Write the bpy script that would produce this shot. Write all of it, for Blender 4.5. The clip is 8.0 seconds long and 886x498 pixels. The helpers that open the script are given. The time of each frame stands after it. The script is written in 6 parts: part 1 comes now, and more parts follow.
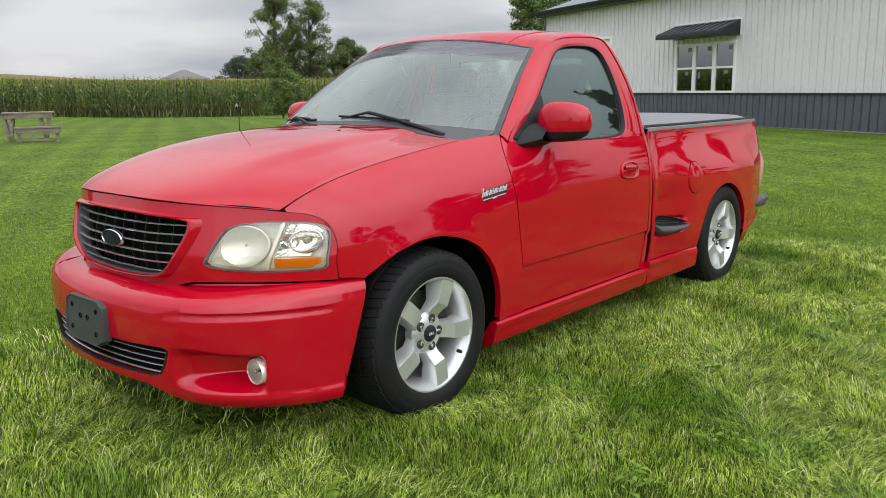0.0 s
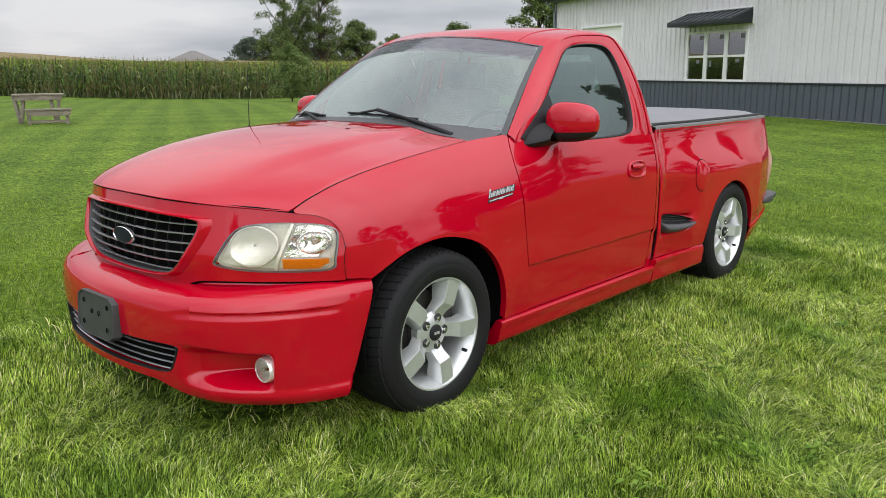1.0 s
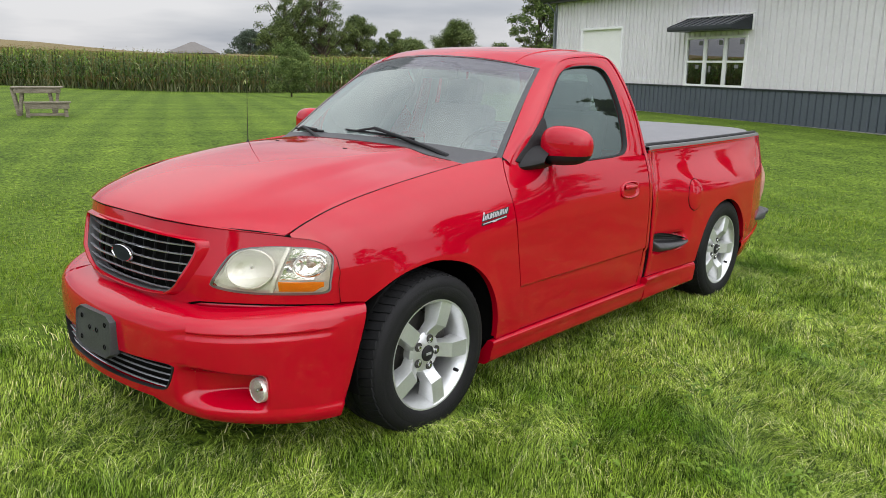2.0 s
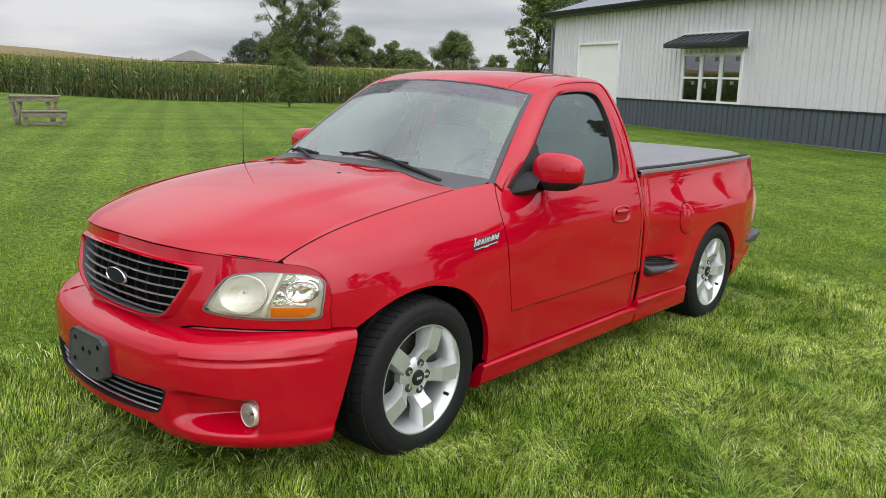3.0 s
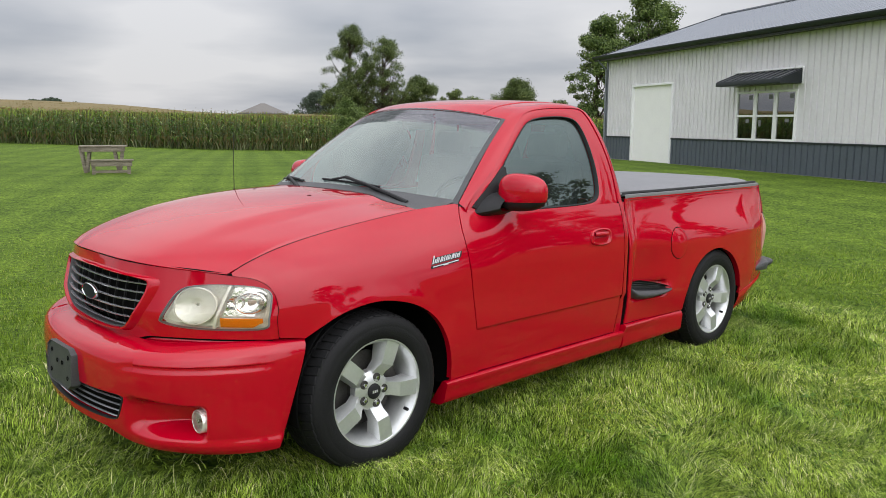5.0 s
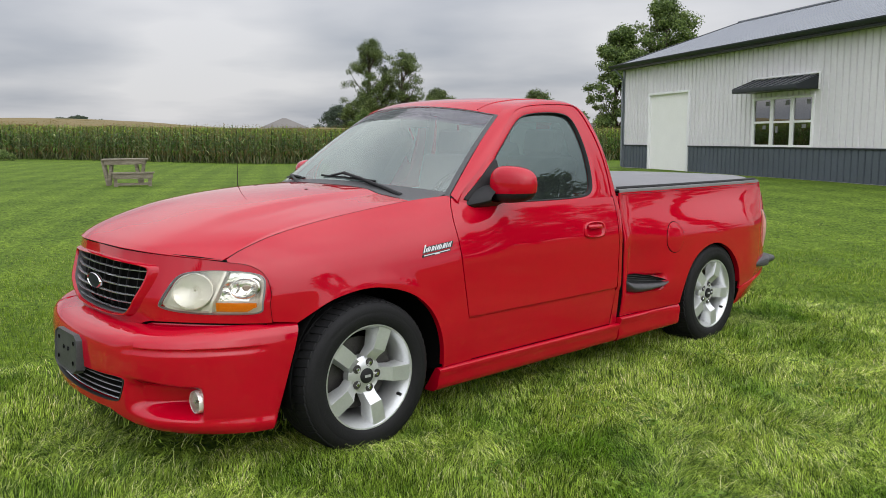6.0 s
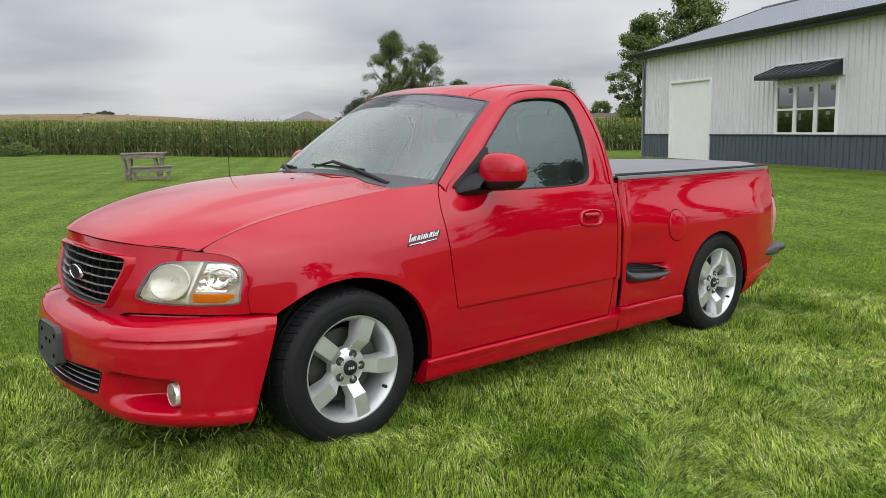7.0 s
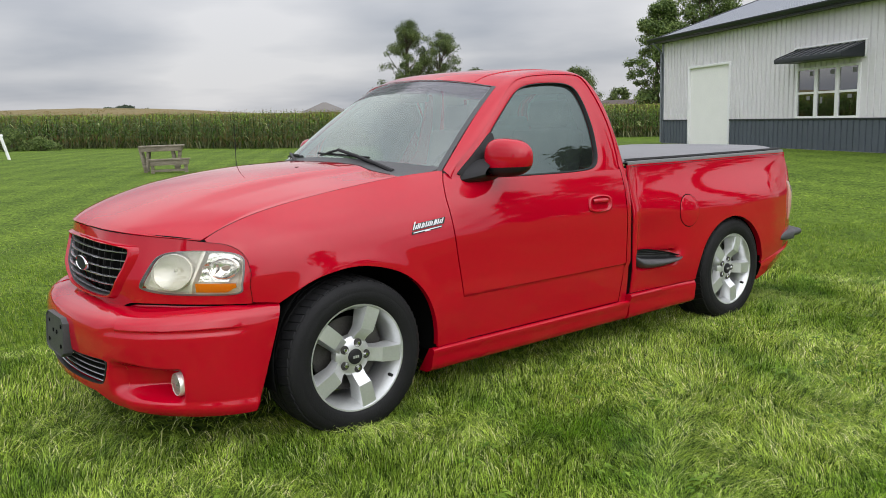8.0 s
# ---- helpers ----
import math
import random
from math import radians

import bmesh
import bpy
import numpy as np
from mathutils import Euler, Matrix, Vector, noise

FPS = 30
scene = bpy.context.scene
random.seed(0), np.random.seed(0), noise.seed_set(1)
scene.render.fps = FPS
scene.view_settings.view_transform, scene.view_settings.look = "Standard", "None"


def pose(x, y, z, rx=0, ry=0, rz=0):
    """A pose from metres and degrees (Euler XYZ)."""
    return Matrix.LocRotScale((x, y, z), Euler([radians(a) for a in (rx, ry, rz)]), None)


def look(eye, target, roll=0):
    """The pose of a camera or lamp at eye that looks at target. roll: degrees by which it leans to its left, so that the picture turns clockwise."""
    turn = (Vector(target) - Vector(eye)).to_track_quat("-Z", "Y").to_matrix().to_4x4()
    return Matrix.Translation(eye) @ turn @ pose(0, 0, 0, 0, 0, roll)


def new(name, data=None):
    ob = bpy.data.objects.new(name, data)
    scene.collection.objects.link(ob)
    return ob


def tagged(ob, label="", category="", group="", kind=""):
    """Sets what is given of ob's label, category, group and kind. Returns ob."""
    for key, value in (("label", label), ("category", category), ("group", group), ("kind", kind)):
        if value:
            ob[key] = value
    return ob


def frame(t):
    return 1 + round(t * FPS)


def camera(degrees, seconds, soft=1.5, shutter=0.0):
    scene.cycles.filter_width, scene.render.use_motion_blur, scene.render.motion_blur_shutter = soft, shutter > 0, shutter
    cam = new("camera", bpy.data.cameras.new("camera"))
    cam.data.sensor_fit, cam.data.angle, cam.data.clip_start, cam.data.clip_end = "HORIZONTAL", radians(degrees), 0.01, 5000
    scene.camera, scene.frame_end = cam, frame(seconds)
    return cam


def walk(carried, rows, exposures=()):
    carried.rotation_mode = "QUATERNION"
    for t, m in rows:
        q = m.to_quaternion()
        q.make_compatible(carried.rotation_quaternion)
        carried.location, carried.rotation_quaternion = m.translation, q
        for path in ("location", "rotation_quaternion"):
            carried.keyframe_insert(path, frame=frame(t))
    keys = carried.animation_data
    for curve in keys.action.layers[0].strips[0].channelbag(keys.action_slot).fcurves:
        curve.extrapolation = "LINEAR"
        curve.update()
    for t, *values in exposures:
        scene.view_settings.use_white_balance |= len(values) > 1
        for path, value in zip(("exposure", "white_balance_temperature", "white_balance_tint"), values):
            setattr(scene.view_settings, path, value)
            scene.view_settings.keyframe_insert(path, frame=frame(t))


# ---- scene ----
cam = camera(58.7, 8.0, 0.7)
PATH = [
    (0, (-2.348, -3.054, 1.36), (-0.873, -1.765, 0.956), -1.0),
    (0.5, (-2.352, -3.06, 1.386), (-0.886, -1.766, 0.966), -1.0),
    (1, (-2.358, -3.069, 1.435), (-0.902, -1.771, 0.991), -0.4),
    (1.5, (-2.366, -3.085, 1.495), (-0.914, -1.789, 1.033), 0.3),
    (3, (-2.375, -3.127, 1.634), (-0.905, -1.84, 1.205), 1.4),
    (3.5, (-2.331, -3.166, 1.626), (-0.878, -1.852, 1.226), 1.3),
    (4, (-2.215, -3.275, 1.594), (-0.792, -1.92, 1.222), 1.0),
    (4.5, (-2.131, -3.426, 1.567), (-0.74, -2.03, 1.224), 0.6),
    (6, (-2.094, -3.765, 1.434), (-0.765, -2.297, 1.151), -0.5),
    (6.5, (-1.98, -3.797, 1.406), (-0.673, -2.311, 1.119), -0.7),
    (7, (-1.902, -3.819, 1.405), (-0.621, -2.313, 1.103), -1.1),
    (7.5, (-1.855, -3.839, 1.396), (-0.599, -2.315, 1.082), -1.6),
    (8, (-1.831, -3.842, 1.389), (-0.591, -2.307, 1.062), -1.9),
]
EXPOSURE = [(0, 0.28), (1.5, 0.31), (3.0, 0.28), (4.5, 0.22), (6.0, 0.18), (8.0, 0.20)]      # the film darkens a little on the way
walk(cam, [(t, look(eye, target, roll)) for t, eye, target, roll in PATH], EXPOSURE)

# ---- world, sky and sun ----
world = bpy.data.worlds.new("overcast_sky")
scene.world = world
world.use_nodes = True
wt = world.node_tree
wt.nodes.clear()
w_out = wt.nodes.new("ShaderNodeOutputWorld")
w_bg = wt.nodes.new("ShaderNodeBackground")
w_sky = wt.nodes.new("ShaderNodeTexSky")
w_sky.sky_type = 'NISHITA'
w_sky.sun_disc = False
w_sky.sun_elevation, w_sky.sun_rotation = radians(39.5), radians(208)
w_sky.air_density, w_sky.dust_density = 1.0, 2.0
w_co = wt.nodes.new("ShaderNodeTexCoord")
# clouds lie in a flat layer overhead, so they flatten into bands low in the sky
w_cl = wt.nodes.new("ShaderNodeSeparateXYZ")
w_hz = wt.nodes.new("ShaderNodeMath")
w_hz.operation = 'MAXIMUM'
w_hz.inputs[1].default_value = 0.0
w_ad = wt.nodes.new("ShaderNodeMath")
w_ad.operation = 'ADD'
w_ad.inputs[1].default_value = 0.11
w_iv = wt.nodes.new("ShaderNodeMath")
w_iv.operation = 'DIVIDE'
w_iv.inputs[0].default_value = 1.0
w_map = wt.nodes.new("ShaderNodeVectorMath")
w_map.operation = 'SCALE'
w_n = wt.nodes.new("ShaderNodeTexNoise")
w_n.inputs["Scale"].default_value, w_n.inputs["Detail"].default_value = 0.6, 5.0
w_n.inputs["Roughness"].default_value = 0.45
w_r = wt.nodes.new("ShaderNodeValToRGB")
w_r.color_ramp.elements[0].position, w_r.color_ramp.elements[1].position = 0.39, 0.60
w_r.color_ramp.elements[0].color = (4.5, 4.75, 5.35, 1)
w_r.color_ramp.elements[1].color = (8.2, 8.15, 8.35, 1)
w_mix = wt.nodes.new("ShaderNodeMix")
w_mix.data_type = 'RGBA'
w_mix.inputs[0].default_value = 0.9
wt.links.new(w_co.outputs["Generated"], w_cl.inputs["Vector"])
wt.links.new(w_cl.outputs["Z"], w_hz.inputs[0])
wt.links.new(w_hz.outputs[0], w_ad.inputs[0])
wt.links.new(w_ad.outputs[0], w_iv.inputs[1])
wt.links.new(w_co.outputs["Generated"], w_map.inputs[0])
wt.links.new(w_iv.outputs[0], w_map.inputs["Scale"])
wt.links.new(w_map.outputs["Vector"], w_n.inputs["Vector"])
# softer, rounder cloud masses over the streaks
w_n2 = wt.nodes.new("ShaderNodeTexNoise")
w_n2.inputs["Scale"].default_value, w_n2.inputs["Detail"].default_value = 2.6, 4.0
w_sum = wt.nodes.new("ShaderNodeMix")
w_sum.inputs[0].default_value = 0.42
wt.links.new(w_co.outputs["Generated"], w_n2.inputs["Vector"])
wt.links.new(w_n.outputs["Fac"], w_sum.inputs[2])
wt.links.new(w_n2.outputs["Fac"], w_sum.inputs[3])
wt.links.new(w_sum.outputs[0], w_r.inputs["Fac"])
wt.links.new(w_sky.outputs["Color"], w_mix.inputs[6])
wt.links.new(w_r.outputs["Color"], w_mix.inputs[7])
# an overcast dome is brighter overhead than at the horizon
w_sep = wt.nodes.new("ShaderNodeSeparateXYZ")
w_el = wt.nodes.new("ShaderNodeMapRange")
w_el.interpolation_type = 'SMOOTHSTEP'
w_el.inputs["From Min"].default_value, w_el.inputs["From Max"].default_value = 0.03, 0.78
w_el.inputs["To Min"].default_value, w_el.inputs["To Max"].default_value = 0.88, 1.95
w_dome = wt.nodes.new("ShaderNodeVectorMath")
w_dome.operation = 'SCALE'
wt.links.new(w_co.outputs["Generated"], w_sep.inputs["Vector"])
wt.links.new(w_sep.outputs["Z"], w_el.inputs["Value"])
wt.links.new(w_mix.outputs[2], w_dome.inputs[0])
wt.links.new(w_el.outputs["Result"], w_dome.inputs["Scale"])
# and brighter towards the veiled sun
w_sun = wt.nodes.new("ShaderNodeVectorMath")
w_sun.operation = 'DOT_PRODUCT'
w_sun.inputs[1].default_value = (-0.32, -0.77, 0.55)
w_veil = wt.nodes.new("ShaderNodeMapRange")
w_veil.interpolation_type = 'SMOOTHSTEP'
w_veil.inputs["From Min"].default_value, w_veil.inputs["From Max"].default_value = -0.05, 1.0
w_veil.inputs["To Min"].default_value, w_veil.inputs["To Max"].default_value = 1.0, 1.9
w_glow = wt.nodes.new("ShaderNodeVectorMath")
w_glow.operation = 'SCALE'
wt.links.new(w_co.outputs["Generated"], w_sun.inputs[0])
wt.links.new(w_sun.outputs["Value"], w_veil.inputs["Value"])
wt.links.new(w_dome.outputs["Vector"], w_glow.inputs[0])
wt.links.new(w_veil.outputs["Result"], w_glow.inputs["Scale"])
wt.links.new(w_glow.outputs["Vector"], w_bg.inputs["Color"])
w_bg.inputs["Strength"].default_value = 0.091
wt.links.new(w_bg.outputs["Background"], w_out.inputs["Surface"])

sun = new("sun", bpy.data.lights.new("sun", 'SUN'))
sun.data.energy, sun.data.angle, sun.data.color = 0.5, radians(120), (1.0, 0.97, 0.93)
sun.matrix_world = look((-8, -15, 14), (0, 0, 0))


# ---- materials ----
def mat(name, color, rough=0.5, metal=0.0, vary=0.0, scale=8.0, bump=0.0, bscale=60.0, coat=0.0, color2=None, spec=0.5, stretch=None):
    """Principled surface with two scales of colour noise and a fine relief."""
    m = bpy.data.materials.new(name)
    m.use_nodes = True
    nt = m.node_tree
    p = nt.nodes["Principled BSDF"]
    p.inputs["Base Color"].default_value = (*color, 1)
    p.inputs["Roughness"].default_value, p.inputs["Metallic"].default_value = rough, metal
    p.inputs["Specular IOR Level"].default_value = spec
    p.inputs["Coat Weight"].default_value, p.inputs["Coat Roughness"].default_value = coat, 0.03
    co = nt.nodes.new("ShaderNodeTexCoord")
    vec = co.outputs["Object"]
    if stretch:
        mp = nt.nodes.new("ShaderNodeMapping")
        mp.inputs["Scale"].default_value = stretch
        nt.links.new(vec, mp.inputs["Vector"])
        vec = mp.outputs["Vector"]
    if vary > 0 or color2:
        c2 = color2 or tuple(c * (1 - vary) for c in color)
        a = nt.nodes.new("ShaderNodeTexNoise")
        a.inputs["Scale"].default_value, a.inputs["Detail"].default_value = scale, 5.0
        b = nt.nodes.new("ShaderNodeTexNoise")
        b.inputs["Scale"].default_value, b.inputs["Detail"].default_value = scale * 9, 3.0
        add = nt.nodes.new("ShaderNodeMath")
        add.operation = 'ADD'
        nt.links.new(vec, a.inputs["Vector"])
        nt.links.new(vec, b.inputs["Vector"])
        nt.links.new(a.outputs["Fac"], add.inputs[0])
        nt.links.new(b.outputs["Fac"], add.inputs[1])
        r = nt.nodes.new("ShaderNodeMapRange")
        r.inputs["From Min"].default_value, r.inputs["From Max"].default_value = 0.72, 1.28
        nt.links.new(add.outputs[0], r.inputs["Value"])
        x = nt.nodes.new("ShaderNodeMix")
        x.data_type = 'RGBA'
        x.inputs[6].default_value, x.inputs[7].default_value = (*color, 1), (*c2, 1)
        nt.links.new(r.outputs["Result"], x.inputs[0])
        nt.links.new(x.outputs[2], p.inputs["Base Color"])
    if bump > 0:
        n = nt.nodes.new("ShaderNodeTexNoise")
        n.inputs["Scale"].default_value, n.inputs["Detail"].default_value = bscale, 4.0
        nt.links.new(vec, n.inputs["Vector"])
        bp = nt.nodes.new("ShaderNodeBump")
        bp.inputs["Strength"].default_value, bp.inputs["Distance"].default_value = bump, 0.01
        nt.links.new(n.outputs["Fac"], bp.inputs["Height"])
        nt.links.new(bp.outputs["Normal"], p.inputs["Normal"])
    return m


def glass(name, tint, gloss_rough=0.0, ior=1.5, lift=0.0, sheen=(1, 1, 1), pale_veil=0.0):
    """Thin pane: tinted see-through plus a mirror-like coat by Fresnel; a diffuse film paints in the cabin's pale
    reflection.
    """
    m = bpy.data.materials.new(name)
    m.use_nodes = True
    nt = m.node_tree
    nt.nodes.clear()
    out = nt.nodes.new("ShaderNodeOutputMaterial")
    tr = nt.nodes.new("ShaderNodeBsdfTransparent")
    tr.inputs["Color"].default_value = (*tint, 1)
    gl = nt.nodes.new("ShaderNodeBsdfGlossy")
    gl.inputs["Roughness"].default_value = gloss_rough
    gl.inputs["Color"].default_value = (*sheen, 1)
    fr = nt.nodes.new("ShaderNodeFresnel")
    fr.inputs["IOR"].default_value = ior
    add = nt.nodes.new("ShaderNodeMath")
    add.operation = 'ADD'
    add.use_clamp = True
    add.inputs[1].default_value = lift
    mx = nt.nodes.new("ShaderNodeMixShader")
    nt.links.new(fr.outputs["Fac"], add.inputs[0])
    nt.links.new(add.outputs[0], mx.inputs["Fac"])
    film = nt.nodes.new("ShaderNodeBsdfDiffuse")
    film.inputs["Color"].default_value = (0.62, 0.70, 0.68, 1)
    haze = nt.nodes.new("ShaderNodeMixShader")
    haze.inputs["Fac"].default_value = pale_veil
    nt.links.new(tr.outputs["BSDF"], haze.inputs[1])
    nt.links.new(film.outputs["BSDF"], haze.inputs[2])
    nt.links.new(haze.outputs["Shader"], mx.inputs[1])
    nt.links.new(gl.outputs["BSDF"], mx.inputs[2])
    nt.links.new(mx.outputs["Shader"], out.inputs["Surface"])
    return m


def leafy(name, dark, light, straw=None, translucent=0.25, rough=0.55, patch=0.35, patch_col=None, straw_share=0.0, patches=(), gap_shade_share=0.0):
    """Leaves and blades: each island its own shade, patches over the ground, some light passing through."""
    m = bpy.data.materials.new(name)
    m.use_nodes = True
    nt = m.node_tree
    p = nt.nodes["Principled BSDF"]
    p.inputs["Roughness"].default_value = rough
    p.inputs["Specular IOR Level"].default_value = 0.25
    geo = nt.nodes.new("ShaderNodeNewGeometry")
    ramp = nt.nodes.new("ShaderNodeValToRGB")
    e = ramp.color_ramp.elements
    e[0].color, e[1].color = (*dark, 1), (*light, 1)
    # this share of islands keeps the darkest colour, painting in shaded gaps
    e[0].position = gap_shade_share
    if straw:
        e[1].position = 1.0 - straw_share - 0.02
        k = e.new(1.0 - straw_share)
        k.color = (*straw, 1)
    nt.links.new(geo.outputs["Random Per Island"], ramp.inputs["Fac"])
    co = nt.nodes.new("ShaderNodeTexCoord")
    n = nt.nodes.new("ShaderNodeTexNoise")
    n.inputs["Scale"].default_value, n.inputs["Detail"].default_value = patch, 4.0
    nt.links.new(co.outputs["Object"], n.inputs["Vector"])
    mr = nt.nodes.new("ShaderNodeMapRange")
    mr.inputs["From Min"].default_value, mr.inputs["From Max"].default_value = 0.38, 0.66
    nt.links.new(n.outputs["Fac"], mr.inputs["Value"])
    x = nt.nodes.new("ShaderNodeMix")
    x.data_type = 'RGBA'
    x.blend_type = 'MULTIPLY'
    x.inputs[7].default_value = (*(patch_col or (0.62, 0.7, 0.6)), 1)
    nt.links.new(mr.outputs["Result"], x.inputs[0])
    nt.links.new(ramp.outputs["Color"], x.inputs[6])
    nt.links.new(x.outputs[2], p.inputs["Base Color"])
    last = x.outputs[2]
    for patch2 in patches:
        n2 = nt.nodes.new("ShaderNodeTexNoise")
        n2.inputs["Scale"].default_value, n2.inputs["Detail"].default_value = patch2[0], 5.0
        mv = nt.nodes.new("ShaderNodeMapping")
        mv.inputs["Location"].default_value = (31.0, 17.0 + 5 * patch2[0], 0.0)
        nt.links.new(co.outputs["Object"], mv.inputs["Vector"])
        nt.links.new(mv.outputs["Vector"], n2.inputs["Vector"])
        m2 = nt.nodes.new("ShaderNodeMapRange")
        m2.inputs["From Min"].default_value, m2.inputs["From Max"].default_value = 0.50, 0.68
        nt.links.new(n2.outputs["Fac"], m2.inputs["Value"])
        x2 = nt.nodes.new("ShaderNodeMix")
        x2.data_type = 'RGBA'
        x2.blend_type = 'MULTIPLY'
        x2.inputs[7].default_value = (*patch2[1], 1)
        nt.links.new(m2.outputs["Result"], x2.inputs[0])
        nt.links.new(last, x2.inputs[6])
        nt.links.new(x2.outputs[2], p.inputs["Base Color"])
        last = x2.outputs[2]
    tl = nt.nodes.new("ShaderNodeBsdfTranslucent")
    nt.links.new(last, tl.inputs["Color"])
    mx = nt.nodes.new("ShaderNodeMixShader")
    mx.inputs["Fac"].default_value = translucent
    out = nt.nodes["Material Output"]
    nt.links.new(p.outputs["BSDF"], mx.inputs[1])
    nt.links.new(tl.outputs["BSDF"], mx.inputs[2])
    nt.links.new(mx.outputs["Shader"], out.inputs["Surface"])
    return m


RED = mat("red_paint", (0.42, 0.0005, 0.0135), 0.45, 0.0, 0.05, 3.0, coat=1.0, spec=0.0)
RED.node_tree.nodes["Principled BSDF"].inputs["Coat IOR"].default_value = 1.52
RED.node_tree.nodes["Principled BSDF"].inputs["Coat Roughness"].default_value = 0.03
BLACK = mat("black_plastic", (0.016, 0.016, 0.017), 0.52, 0.0, 0.3, 30, 0.15, 500, spec=0.28)
PAD = mat("grey_rubber_pad", (0.062, 0.063, 0.067), 0.5, 0.0, 0.35, 20, 0.2, 300)
COWLGREY = mat("weathered_cowl_plastic", (0.085, 0.085, 0.088), 0.6, 0.0, 0.3, 14, 0.2, 200)
# near-black: paints shade into gaps and recesses, also colours the underbody
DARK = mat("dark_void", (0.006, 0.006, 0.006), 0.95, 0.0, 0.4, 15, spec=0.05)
RUBBER = mat("tyre_rubber", (0.011, 0.011, 0.0118), 0.66, 0.0, 0.35, 9, 0.25, 160, spec=0.24)
ALLOY = mat("painted_alloy", (0.66, 0.67, 0.67), 0.28, 0.65, 0.10, 10, 0.02, 300)
FLATALLOY = mat("satin_alloy_face", (0.58, 0.60, 0.58), 0.36, 0.6, 0.08, 12, 0.02, 300)
STEEL = mat("brake_iron", (0.10, 0.095, 0.09), 0.55, 0.7, 0.4, 20, 0.1, 80)
CHROME = mat("chrome", (0.72, 0.72, 0.73), 0.08, 1.0, 0.04, 20)
GRILLEGREY = mat("grille_bar_grey", (0.46, 0.47, 0.49), 0.25, 0.6, 0.1, 20)
SILVER = mat("silver_print", (0.78, 0.78, 0.80), 0.22, 0.55, 0.05, 30)
BLUE = mat("dark_blue_enamel", (0.010, 0.014, 0.020), 0.6, 0.0, 0.2, 40, spec=0.2)
PLATE = mat("plate_bracket_plastic", (0.055, 0.056, 0.058), 0.5, 0.0, 0.35, 14, 0.12, 200)
AMBER = mat("amber_lens", (0.95, 0.25, 0.008), 0.15, 0.0, 0.15, 60, 0.12, 140, coat=0.5)
LAMPCHROME = mat("lamp_chrome", (0.93, 0.92, 0.90), 0.06, 1.0, 0.05, 30, 0.35, 28)
REFLECTOR = mat("lamp_reflector", (0.80, 0.79, 0.72), 0.36, 0.45, 0.06, 14, 0.10, 40)
DISHGREY = mat("lamp_dish", (0.84, 0.82, 0.74), 0.24, 0.55, 0.12, 9, 0.12, 50)
BULBGLASS = mat("bulb_glass", (0.42, 0.30, 0.20), 0.1, 0.0, 0.2, 80, coat=0.6)
LAMPHAZE = mat("cream_lamp_bowl", (0.94, 0.91, 0.81), 0.24, 0.25, 0.10, 10, 0.08, 60)
FOGREFLECT = mat("fog_reflector", (0.92, 0.90, 0.84), 0.22, 0.5, 0.1, 40, 0.5, 70)
TAIL = mat("tail_lens", (0.72, 0.50, 0.40), 0.12, 0.0, 0.25, 14, coat=0.9)
CLEARLENS = glass("clear_lens", (0.985, 0.98, 0.94), 0.01, 1.55, 0.03)
# the last value paints the dashboard's pale reflection over the pane
WSGLASS = glass("windscreen_glass", (0.86, 0.98, 0.92), 0.0, 1.58, 0.085, (0.92, 1.0, 0.96), 0.11)
SHADE = glass("windscreen_shade_band", (0.93, 0.90, 0.93), 0.02, 1.05, 0.0)
SIDEGLASS = glass("tinted_side_glass", (0.34, 0.42, 0.39), 0.0, 1.58, 0.055, (0.80, 1.0, 0.98), 0.015)
VINYL = mat("grey_vinyl", (0.20, 0.20, 0.205), 0.55, 0.0, 0.15, 6, 0.1, 260)
TRIMGREY = mat("interior_grey", (0.34, 0.35, 0.34), 0.7, 0.0, 0.2, 8, 0.1, 120)
HEADCLOTH = mat("pale_grey_headcloth", (0.56, 0.57, 0.56), 0.95, 0.0, 0.12, 10, 0.2, 200)
SEATCLOTH = mat("seat_cloth", (0.19, 0.19, 0.20), 0.9, 0.0, 0.3, 12, 0.3, 240)
SIDING = mat("light_grey_siding", (0.755, 0.735, 0.75), 0.42, 0.1, 0.08, 1.2, 0.03, 25)
WAINSCOT = mat("slate_grey_siding", (0.098, 0.116, 0.138), 0.45, 0.15, 0.14, 1.5, 0.03, 25)
ROOFMETAL = mat("grey_roof_metal", (0.20, 0.215, 0.24), 0.48, 0.1, 0.08, 1.0, 0.03, 20)
AWNINGMETAL = mat("charcoal_awning_metal", (0.075, 0.08, 0.09), 0.34, 0.3, 0.12, 2.0, 0.03, 20)
GREYTRIM = mat("grey_corner_trim", (0.20, 0.22, 0.24), 0.4, 0.2, 0.1, 3)
DARKTRIM = mat("dark_metal_trim", (0.028, 0.034, 0.038), 0.4, 0.3, 0.2, 3)
WHITE = mat("white_paint", (0.86, 0.86, 0.86), 0.4, 0.0, 0.05, 3, 0.02, 60)
CREAM = mat("cream_door_panel", (0.88, 0.87, 0.84), 0.45, 0.0, 0.05, 2, 0.03, 40)
PANE = glass("window_pane", (0.30, 0.30, 0.33), 0.0, 1.5, 0.24)
STICKER = mat("paper_sticker", (0.20, 0.20, 0.21), 0.8, 0.0, 0.1, 30)
CONCRETE = mat("concrete", (0.32, 0.31, 0.29), 0.85, 0.0, 0.3, 4, 0.2, 60)
OLDWOOD = mat("weathered_wood", (0.27, 0.238, 0.18), 0.85, 0.0, 0.5, 5, 0.35, 40, color2=(0.10, 0.085, 0.06), stretch=(1, 8, 8))
